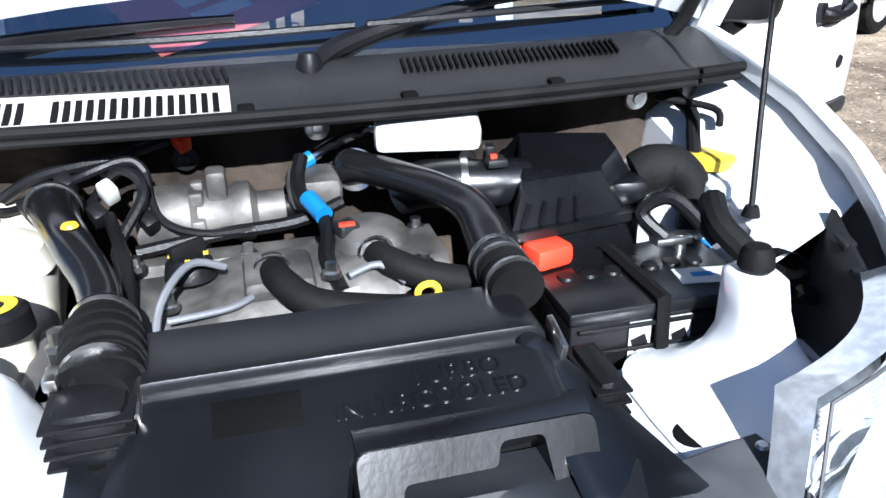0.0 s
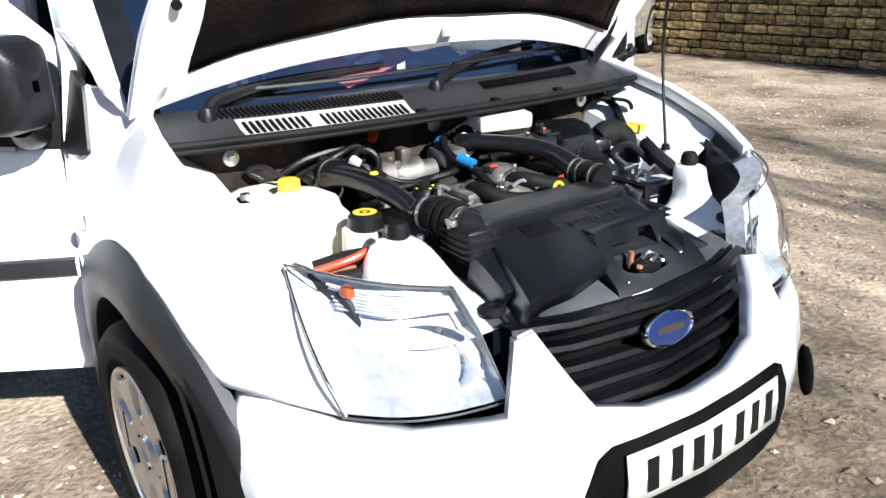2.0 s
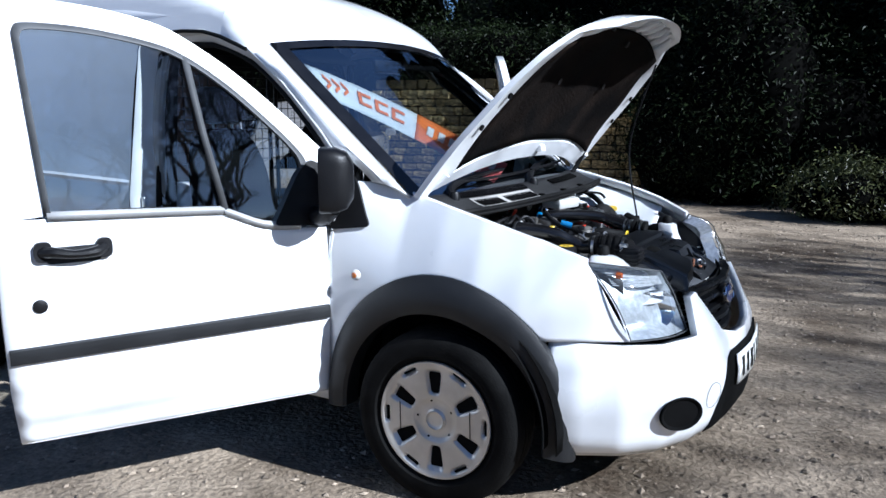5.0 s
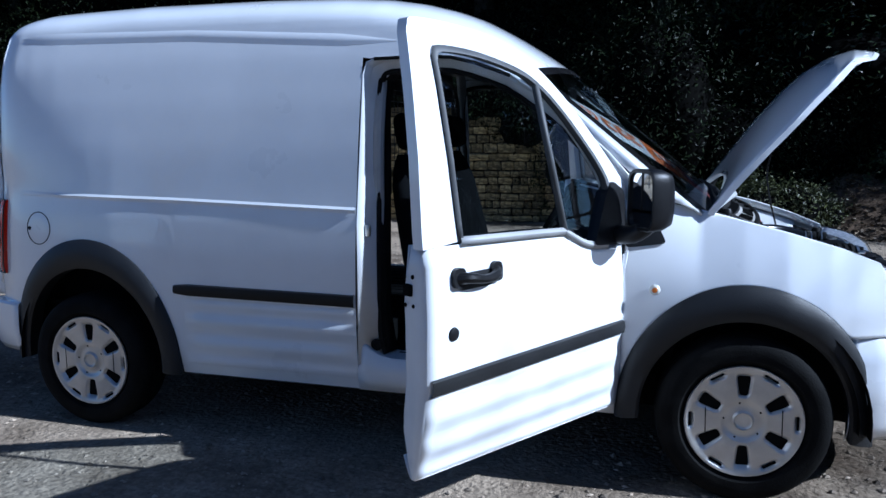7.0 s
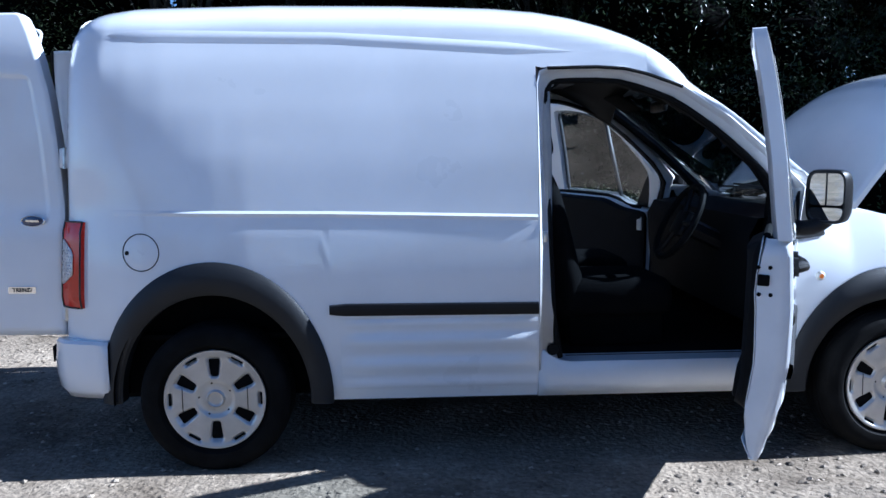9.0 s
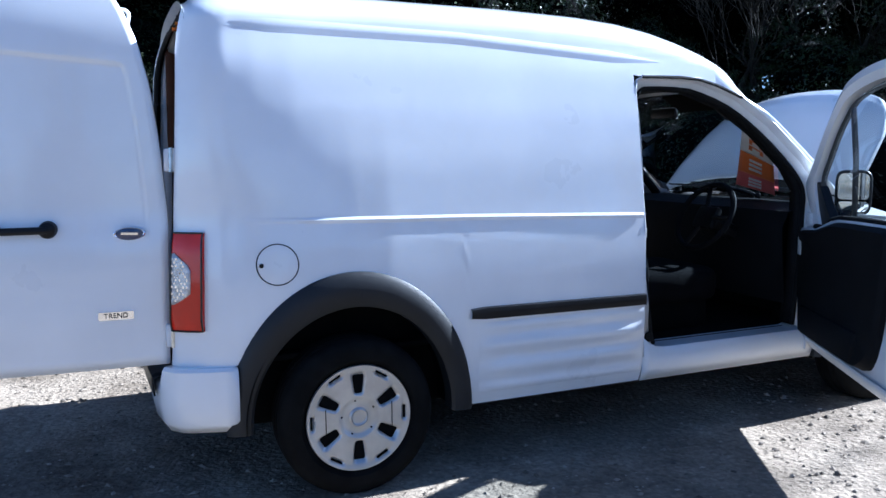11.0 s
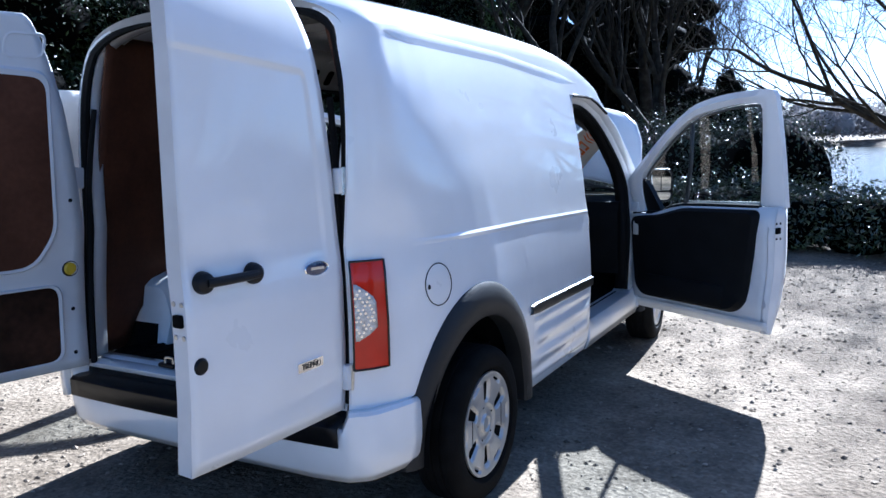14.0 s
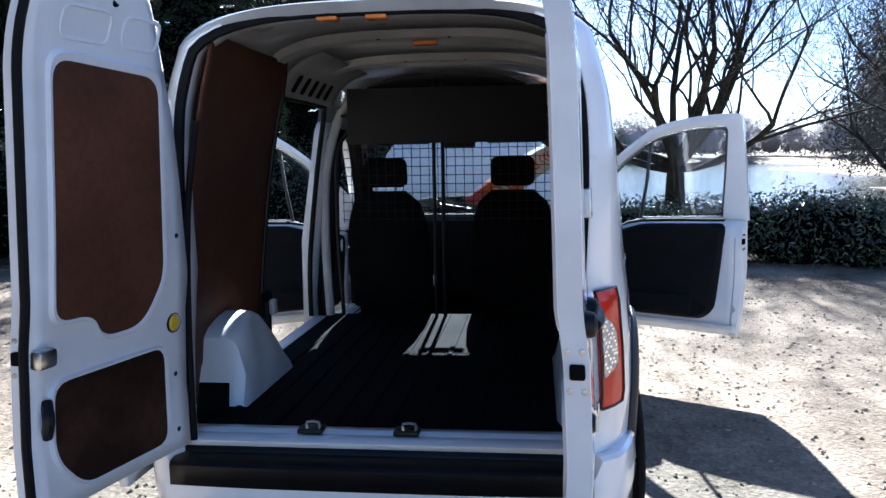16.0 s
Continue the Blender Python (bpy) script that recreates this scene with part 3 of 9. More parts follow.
for s in (1, -1):
    liner = Mesh().grid([[(WHEELS[1] + r * math.cos(a), s * y, AXLE_Z + r * math.sin(a)) for a in np.linspace(radians(-6), radians(186), 25).tolist()] for y, r in ((0.835, 0.445), (0.67, 0.44), (0.655, 0.42), (0.655, 0.05))])
    part("arch_liner", liner, MATT, van, thick=0.003)

# ---- wheels ----


def wheel(x, s, turn):
    tread = [(0.215, 0.02), (0.235, 0.0), (0.27, -0.004), (0.296, 0.004), (0.310, 0.02), (0.316, 0.04), (0.3165, 0.058), (0.311, 0.060), (0.311, 0.066), (0.317, 0.068), (0.317, 0.093), (0.311, 0.095), (0.311, 0.101), (0.317, 0.103), (0.3165, 0.13), (0.311, 0.132), (0.311, 0.138), (0.316, 0.140), (0.316, 0.156), (0.310, 0.176), (0.29, 0.19), (0.22, 0.19)]
    yo = 0.885
    w = part("wheel", Mesh().lathe([(0.22, 0.03), (0.215, 0.10), (0.15, 0.12), (0.0, 0.12)], (x, yo * s, AXLE_Z), "y", 32, -s), MATT, van, "wheel with silver plastic trim")
    ty = Mesh().lathe(tread, (x, yo * s, AXLE_Z), "y", 56, -s)
    part("tyre", ty, TYRE, w, "black rubber tyre with worn tread")
    prof = [(0.0, 0.019), (0.028, 0.018), (0.032, 0.014), (0.036, 0.015), (0.040, 0.022), (0.055, 0.024), (0.068, 0.022), (0.082, 0.015), (0.11, 0.012), (0.15, 0.0115), (0.19, 0.010), (0.205, 0.006), (0.211, 0.006), (0.214, 0.013)]
    radii = [0.0, 0.02, 0.028, 0.032, 0.036, 0.040, 0.047, 0.055, 0.062, 0.068, 0.075, 0.082] + np.arange(0.087, 0.2051, 0.0042).tolist() + [0.208, 0.211, 0.214]

    def dip(u, v, half, wide, fall, far):
        """Depth, 0 to 1, of a rounded recess; its outer end falls off over a longer way."""
        dx = abs(u) - half
        dy = abs(v) - wide
        d = math.hypot(max(dx, 0) * (fall / far if u > 0 else 1), max(dy, 0))
        t = max(0.0, 1 - d / fall)
        return t * t * (3 - 2 * t)
    rows = []
    seg = 156
    for r in radii:
        row = []
        for k in range(seg):
            b = 2 * math.pi * k / seg
            d = lerp(prof, r)
            if 0.085 < r < 0.206:
                c = (b - math.pi / 2 + math.pi / 6) % (math.pi / 3) - math.pi / 6
                d += 0.024 * dip(r * math.cos(c) - 0.133, r * math.sin(c), 0.026, 0.007 + 0.13 * max(0, r - 0.105), 0.018, 0.032)
                c = (b - math.pi / 2) % (math.pi / 3) - math.pi / 6
                d += 0.016 * dip(r * math.cos(c) - 0.189, r * math.sin(c), 0.004, 0.023, 0.010, 0.005)
            row.append((x + r * math.cos(b + turn), s * (yo - d), AXLE_Z + r * math.sin(b + turn)))
        rows.append(row)
    tr = part("wheel_trim", Mesh().grid(rows, close=True), HUBCAP, w, "silver six-slot wheel trim", thick=0.002, angle=50)
    for k in range(6):
        a = math.pi / 2 + k * math.pi / 3 + turn
        for name, mid, poly, deep_in in (("slot", a, [(0.094, -0.024), (0.172, -0.032), (0.172, 0.032), (0.094, 0.024)], 0.0235),
                                         ("rim_notch", a + math.pi / 6, [(0.1865, -0.03), (0.2, -0.027), (0.2, 0.027), (0.1865, 0.03)], 0.0185)):
            out = []
            for u, v in rounded(poly, 0.006, 2):
                r = math.hypot(u, v)
                b = mid + math.atan2(v, u)
                out.append((x + r * math.cos(b), s * (yo - deep_in), AXLE_Z + r * math.sin(b)))
            part(name, Mesh().prism(out, [(p[0], p[1] - s * 0.012, p[2]) for p in out]), MATT, tr)
    for k in range(5):
        b = math.pi / 2 + 0.2 + k * 2 * math.pi / 5 + turn
        part("nut_dot", Mesh().lathe([(0.0, 0.0015), (0.0042, 0.0015), (0.0042, -0.004)], (x + 0.07 * math.cos(b), s * (yo - 0.021), AXLE_Z + 0.07 * math.sin(b)), "y", 10, s), MATT, tr)
    for e in (1, -1):
        p = [Vector((e * 0.135, 0, q)) for q in (-0.05, -0.02, 0.02, 0.05)]
        p = [(x + q.x * math.cos(turn) - q.z * math.sin(turn), s * (yo - 0.0112), AXLE_Z + q.x * math.sin(turn) + q.z * math.cos(turn)) for q in p]
        part("clip_line", Mesh().tube(p, 0.0019, 5), MATT, tr)
    part("cap_ring", Mesh().lathe([(0.031, 0.0), (0.033, 0.003), (0.035, 0.0)], (x, s * (yo - 0.0155), AXLE_Z), "y", 32, s), STEEL, tr)
    return w


def steer(w, y, degrees):
    """Turn a front wheel a little about its kingpin."""
    w.matrix_basis = Matrix.Translation((WHEELS[1], y, 0)) @ Matrix.Rotation(radians(degrees), 4, "Z") @ Matrix.Translation((-WHEELS[1], -y, 0))


wheel(0.0, -1, 0.0)
steer(wheel(2.912, -1, 0.02), -0.80, 4.0)
wheel(0.0, 1, 0.3)
steer(wheel(2.912, 1, 0.7), 0.80, 4.0)

# ---- front bumper, grille and lamps ----
BUMP = [(0.0, 0.0, 3.775), (0.15, 0.15, 3.766), (0.3, 0.3, 3.748), (0.45, 0.45, 3.703), (0.6, 0.585, 3.63), (0.75, 0.69, 3.52), (0.9, 0.756, 3.39), (1.0, 0.785, 3.285)]


def bumper_xy(u):
    return lerp([(a, c) for a, b, c in BUMP], u), lerp([(a, b) for a, b, c in BUMP], u)


def bumper_top(u):
    return lerp([(0, 0.565), (0.12, 0.57), (0.24, 0.60), (0.30, 0.68), (0.345, 0.745), (0.39, 0.735), (0.42, 0.615), (0.6, 0.612), (0.75, 0.618), (1.0, 0.627)], u)


us = sorted(set([round(a, 4) for a in np.linspace(0, 1, 41).tolist()] + [0.12, 0.24, 0.3, 0.345, 0.39, 0.41, 0.42]))
rows = []
for u in [-a for a in us[::-1]] + us[1:]:
    x, y = bumper_xy(abs(u))
    sg = 1 if u >= 0 else -1
    ny = Vector((1 - abs(u) ** 1.5, sg * abs(u) ** 1.2, 0)).normalized()
    hi = bumper_top(abs(u))
    row = []
    for t in np.linspace(0, 1, 18).tolist():
        z = 0.225 + (hi - 0.225) * t
        off = -0.055 * max(0, (0.31 - z) / 0.085) ** 2 + 0.016 * math.exp(-((z - 0.43) / 0.09) ** 2) - 0.42 * max(0, z - 0.56) - 0.05 * max(0, z - 0.48)
        row.append(Vector((x, sg * y, z)) + ny * off)
    row.append(row[-1] - ny * 0.03 - Vector((0, 0, 0.004)))
    rows.append(row)
part("front_bumper", Mesh().grid(rows), PAINT, van, "white front bumper", thick=0.006)
# number plate housing
def on_bumper(y, z, out):
    u = lerp([(b, a) for a, b, c in BUMP], abs(y))
    x, _ = bumper_xy(u)
    off = -0.055 * max(0, (0.31 - z) / 0.085) ** 2 + 0.016 * math.exp(-((z - 0.43) / 0.09) ** 2) - 0.05 * max(0, z - 0.48)
    return Vector((x + off + out, y, z))


def bumper_sheet(y0, y1, zlo, zhi, out, ny=16, nz=6):
    return Mesh().grid([[on_bumper(y, zlo(y) + (zhi(y) - zlo(y)) * k / nz, out) for k in range(nz + 1)] for y in np.linspace(y0, y1, ny).tolist()])


low = bumper_sheet(-0.36, 0.44, lambda y: 0.255, lambda y: 0.525 - 0.25 * max(0, (abs(y - 0.04) - 0.28) / 0.12) ** 1.3, 0.006, 24)
part("lower_grille", low, MATT, van, "black lower air intake", thick=0.004)
plate = part("number_plate", bumper_sheet(-0.20, 0.285, lambda y: 0.395, lambda y: 0.506, 0.018, 8, 2), PLATE, van, "white number plate with dark bars", thick=0.004)
for y in (-0.14, -0.075, -0.015, 0.045, 0.125, 0.185, 0.242):
    part("dark_bar", bumper_sheet(y - 0.015, y + 0.015, lambda q: 0.414, lambda q: 0.487, 0.0205, 4, 1), BLACK, plate)
for s in (1, -1):
    c = on_bumper(0.555 * s, 0.385, 0.012)
    nrm = Vector((0.75, 0.66 * s, 0)).normalized()
    tan = Vector((-nrm.y, nrm.x, 0))
    rows = []
    for k, d in ((1.0, 0.012), (0.95, 0.020), (0.88, 0.018), (0.8, 0.012), (0.3, 0.012), (0.0, 0.012)):
        rows.append([c + nrm * d + tan * (0.083 * k * math.cos(a)) + Vector((0, 0, 0.058 * k * math.sin(a))) for a in np.linspace(0, 2 * math.pi, 33)[:-1]])
    part("fog_lamp_recess", Mesh().grid(rows, close=True), MATT, van, "black oval fog lamp recess")
towc = [on_bumper(-0.37 + 0.045 * math.cos(a), 0.40 + 0.045 * math.sin(a), 0.003) for a in np.linspace(0, 2 * math.pi, 25).tolist()]
part("tow_cover_line", Mesh().tube(towc, 0.0008, 5), CLAD, van)

# grille
GR = [(-0.34, 3.592), (-0.22, 3.635), (0.0, 3.662), (0.22, 3.635), (0.34, 3.592)]
def gr_x(y):
    return lerp(GR, y) + 0.012
back = Mesh().grid([[(gr_x(y) - 0.02 + 0.10 * (0.74 - z), y, z) for z in np.linspace(0.48, 0.745, 4).tolist()] for y in np.linspace(-0.345, 0.345, 16).tolist()])
grille = part("grille", back, MATT, van, "black horizontal-bar radiator grille", thick=0.004)
for z in (0.735, 0.69, 0.645, 0.60, 0.557):
    half = 0.345 if z > 0.62 else (0.325 if z > 0.58 else 0.27)
    pts = [(gr_x(y) + 0.10 * (0.74 - z), y, z) for y in np.linspace(-half, half, 13).tolist()]
    rows = [[Vector(p) + Vector((dx, 0, dz)) for dx, dz in ((-0.01, 0.012), (0.014, 0.010), (0.018, 0.0), (0.008, -0.012), (-0.012, -0.01))] for p in pts]
    part("grille_bar", Mesh().grid(rows, close=True), COVER, grille)


def oval_badge(c, a, b, n, up, parent, name="badge"):
    """An oval plate with a chrome rim and a plain light bar."""
    n, up = Vector(n).normalized(), Vector(up).normalized()
    sd = up.cross(n)
    def loop(k, d, seg=32):
        return [Vector(c) + n * d + sd * (a * k * math.cos(t)) + up * (b * k * math.sin(t)) for t in np.linspace(0, 2 * math.pi, seg + 1)[:-1]]
    rim = part(name, Mesh().grid([loop(1, -0.004), loop(1, 0.006), loop(0.93, 0.009), loop(0.86, 0.006)], close=True), CHROME, parent, "oval badge with chrome rim")
    part("badge_face", Mesh().grid([loop(0.87, 0.006), loop(0.5, 0.008), loop(0.01, 0.0085)], close=True), BLUE, rim)
    bar = [Vector(c) + n * 0.0095 + sd * (a * u) + up * (b * v) for u, v in rounded([(-0.55, -0.12), (0.55, -0.2), (0.55, 0.16), (-0.5, 0.25)], 0.08, 3)]
    part("badge_bar", Mesh().prism(bar, [p - n * 0.002 for p in bar]), CHROME, rim)
    return rim


oval_badge((3.705, -0.015, 0.687), 0.072, 0.036, (1, 0, 0.25), (-0.25, 0, 1), van)
# headlamps


def headlamp(s):
    tl, tr, br, bl = Vector((3.376, 0.673, 0.884)), Vector((3.555, 0.427, 0.829)), Vector((3.640, 0.365, 0.618)), Vector((3.525, 0.644, 0.630))
    mid = Vector((3.592, 0.40, 0.755))
    rows = []
    N = 12
    for v in np.linspace(0, 1, 11).tolist():
        a = tl.lerp(bl, v) + Vector((0.03, 0.02, 0)) * math.sin(v * math.pi)
        b = tr.lerp(mid, v / 0.4) if v < 0.4 else mid.lerp(br, (v - 0.4) / 0.6)
        row = []
        for u in np.linspace(0, 1, N).tolist():
            p = a.lerp(b, u) + Vector((0.62, 0.55, 0.12)) * (0.055 * math.sin(math.pi * u))
            row.append(p)
        rows.append(row)
    m = Mesh().grid(rows)
    lamp = part("headlamp", m if s > 0 else m.mirrored(), LENS, van, "large clear headlamp")
    inn = [[p - Vector((0.06, 0.045, 0.0)) * (1.0 if 0 < i < len(rows) - 1 and 0 < j < N - 1 else 0.15) for j, p in enumerate(r)] for i, r in enumerate(rows)]
    m = Mesh().grid(inn)
    part("reflector", m if s > 0 else m.mirrored(), LENSWHITE, lamp, "silver reflector bowl", angle=80)
    edge = rows[0] + [r[-1] for r in rows[1:]] + rows[-1][::-1][1:] + [r[0] for r in rows[::-1][1:]]
    m = Mesh().tube([p + Vector((0.002, 0.002, 0)) for p in edge], 0.0022, 6)
    part("lamp_seal", m if s > 0 else m.mirrored(), CHANNEL, lamp)
    # lower bowl and projector
    c = tl.lerp(br, 0.62) + Vector((0.0, 0.0, -0.02))
    d = Vector((0.78, 0.55, 0.0)).normalized()
    sd = Vector((-d.y, d.x, 0))
    bowl = []
    for r, h in ((0.10, 0.012), (0.085, -0.012), (0.055, -0.03), (0.02, -0.038), (0.0, -0.038)):
        bowl.append([c + d * h + sd * (r * math.cos(t)) + Vector((0, 0, 0.75 * r * math.sin(t))) for t in np.linspace(0, 2 * math.pi, 25)[:-1]])
    m = Mesh().grid(bowl, close=True)
    part("lamp_bowl", m if s > 0 else m.mirrored(), CHROME, lamp)
    c2 = tl.lerp(mid, 0.30) + Vector((0.012, 0.0, -0.012))
    m = Mesh().lathe([(0.0, 0.022), (0.009, 0.019), (0.013, 0.008), (0.013, 0.0)], c2, "x", 16)
    part("indicator_bulb", m if s > 0 else m.mirrored(), material("bulb_amber", (0.30, 0.065, 0.012), 0.25, vary=0.1), lamp, "orange indicator bulb")
    for k in range(7):
        a = tl.lerp(bl, 0.13 + 0.03 * k) .lerp(tr.lerp(mid, 0.3 + 0.05 * k), 0.2)
        b = tl.lerp(bl, 0.13 + 0.03 * k).lerp(tr.lerp(mid, 0.3 + 0.05 * k), 0.93)
        md = a.lerp(b, 0.5) + Vector((0.032, 0.03, 0))
        m = Mesh().tube([a - Vector((0.01, 0.008, 0)), md - Vector((0.02, 0.015, 0)), b - Vector((0.01, 0.008, 0))], 0.0025, 5, 5)
        part("lens_flute", m if s > 0 else m.mirrored(), LENSWHITE, lamp)


headlamp(1)
headlamp(-1)

# ---- rear: opening frame, bumper, lamps ----
sec = strip_section(-0.655, 0.57, n=40)
loop_r = [(x, -y, z) for x, y, z in sec] + [p for p in sec[::-1][1:]]
rows = [loop_r]
for dx, k, dz in ((0.010, 0.992, 0.988), (0.05, 0.985, 0.978), (0.055, 0.972, 0.968), (0.10, 0.962, 0.962)):
    rows.append([(x + dx, y * k, 1.2 + (z - 1.2) * dz if z > 1.2 else z) for x, y, z in loop_r])
part("rear_door_frame", Mesh().grid(rows).leaned(), INNER, van, "white rear door frame", thick=0.004)
part("rear_seal", Mesh().tube([(x + 0.02, y * 0.976, 1.2 + (z - 1.2) * 0.976 if z > 1.2 else z) for x, y, z in loop_r], 0.02, 8).leaned(), RUBBER, van, "black rubber rear door seal")
sill = Mesh().grid([[(-0.66, y, 0.535), (-0.665, y, 0.56), (-0.64, y, 0.572), (-0.60, y, 0.566), (-0.585, y, 0.575), (-0.55, y, 0.575)] for y in np.linspace(-0.66, 0.66, 20).tolist()])
part("rear_sill", sill, PAINT, van, "white loading sill", thick=0.004)
for y in (0.24, -0.08):
    lt = part("door_latch", Mesh().box((-0.60, y, 0.582), (0.06, 0.085, 0.018), 0.006), BLACK, van, "steel floor latch")
    part("latch_pin", Mesh().tube([(-0.615, y - 0.03, 0.59), (-0.615, y - 0.03, 0.612), (-0.615, y + 0.01, 0.612), (-0.615, y + 0.01, 0.59)], 0.005, 6, 2), STEEL, lt)
rows = []
for u in np.linspace(-1, 1, 61).tolist():
    a = abs(u)
    sg = 1 if u >= 0 else -1
    y = sg * lerp([(0, 0), (0.72, 0.665), (0.84, 0.755), (0.92, 0.797), (1.0, 0.825)], a)
    x = lerp([(0, -0.745), (0.6, -0.737), (0.76, -0.715), (0.86, -0.655), (1.0, -0.45)], a)
    zt = lerp([(0, 0.495), (0.735, 0.495), (0.755, 0.552), (1.0, 0.552)], a)
    nx = Vector((-(1 - a ** 3), sg * a ** 3, 0)).normalized()
    base = Vector((x, y, 0))
    rows.append([base - nx * 0.03 + Vector((0, 0, 0.30)), base - nx * 0.008 + Vector((0, 0, 0.335)), base + nx * 0.004 + Vector((0, 0, 0.40)), base + nx * 0.006 + Vector((0, 0, 0.46)),
                 base + Vector((0, 0, zt - 0.012)), base - nx * 0.012 + Vector((0, 0, zt)), base - nx * 0.10 + Vector((0, 0, zt))])
part("rear_bumper", Mesh().grid(rows), PAINT, van, "white rear bumper", thick=0.004)
step = Mesh().grid([[(-0.757 + 0.016 * abs(y / 0.67) ** 3, y, 0.438), (-0.759 + 0.016 * abs(y / 0.67) ** 3, y, 0.505), (-0.745 + 0.016 * abs(y / 0.67) ** 3, y, 0.516), (-0.668, y, 0.522), (-0.66, y, 0.545)] for y in np.linspace(-0.672, 0.672, 25).tolist()])
part("bumper_step", step, BLACK, van, "black ribbed bumper step", thick=0.004)


def tail_lamp(s):
    rows = []
    for z in np.linspace(0.69, 1.055, 10).tolist():
        row = []
        for x in (-0.652, -0.647, -0.64, -0.625, -0.605, -0.585, -0.565, -0.55):
            w = lerp(SIDE, z) * lerp(REAR_W, x)
            n = Vector((-0.75, 0.6, 0))
            row.append(Vector((x, w, z)) + n * (0.012 + (0.008 if 0.7 < z < 1.05 else 0)))
        rows.append(row)
    rows = [[p - Vector((-0.75, 0.6, 0)) * 0.02 for p in rows[0]]] + rows + [[p - Vector((-0.75, 0.6, 0)) * 0.02 for p in rows[-1]]]
    rows = [[r[0] + Vector((0.012, -0.008, 0))] + r + [r[-1] + Vector((0.012, -0.014, 0))] for r in rows]
    m = Mesh().grid(rows)
    lamp = part("tail_lamp", m.leaned() if s > 0 else m.mirrored().leaned(), RED, van, "tall red tail lamp with a clear reflector")
    edge = rows[1][1:-1] + [r[-2] for r in rows[2:-1]] + rows[-2][1:-1][::-1] + [r[1] for r in rows[1:-1][::-1]]
    m = Mesh().tube([p + Vector((-0.75, 0.6, 0)) * 0.002 for p in edge], 0.004, 6)
    part("lamp_rim", m.leaned() if s > 0 else m.mirrored().leaned(), GLOSSBLACK, lamp)
    pn = []
    for z in np.linspace(0.79, 0.98, 10).tolist():
        x1 = lerp([(0.79, -0.640), (0.828, -0.587), (0.928, -0.587), (0.98, -0.640)], z)
        row = []
        for x in np.linspace(-0.648, x1, 7).tolist():
            w = lerp(SIDE, z) * lerp(REAR_W, x)
            row.append(Vector((x, w, z)) + Vector((-0.75, 0.6, 0)) * 0.0215)
        pn.append(row)
    m = Mesh().grid(pn)
    part("clear_lens", m.leaned() if s > 0 else m.mirrored().leaned(), TAILCLEAR, lamp, "pale honeycomb reflector", thick=0.003, offset=1)
    for i in range(13):
        for j in range(6):
            z = 0.806 + i * 0.0128
            x1 = lerp([(0.79, -0.640), (0.828, -0.587), (0.928, -0.587), (0.98, -0.640)], z)
            x = -0.645 + j * 0.012 + (0.006 if i % 2 else 0)
            if x > x1 - 0.005:
                continue
            w = lerp(SIDE, z) * lerp(REAR_W, x)
            c = Vector((x, w, z)) + Vector((-0.75, 0.6, 0)) * 0.0245
            d = Vector((-0.75, 0.6, 0)).normalized()
            sd = Vector((0.6, 0.75, 0)).normalized()
            m = Mesh()
            lp = [c + sd * (0.0052 * math.cos(t)) + Vector((0, 0, 0.0052 * math.sin(t))) for t in np.linspace(0, 2 * math.pi, 7)[:-1]]
            m.prism([p + d * 0.002 for p in lp], [p - d * 0.003 for p in lp])
            part("prism_cell", m.leaned() if s > 0 else m.mirrored().leaned(), CHROME if (i + j) % 3 else TAILCLEAR, lamp) if s < 0 else None


tail_lamp(1)
tail_lamp(-1)

# ---- front doors, swung open ----
DOOR_HINGE = Vector((2.47, -0.868, 0))


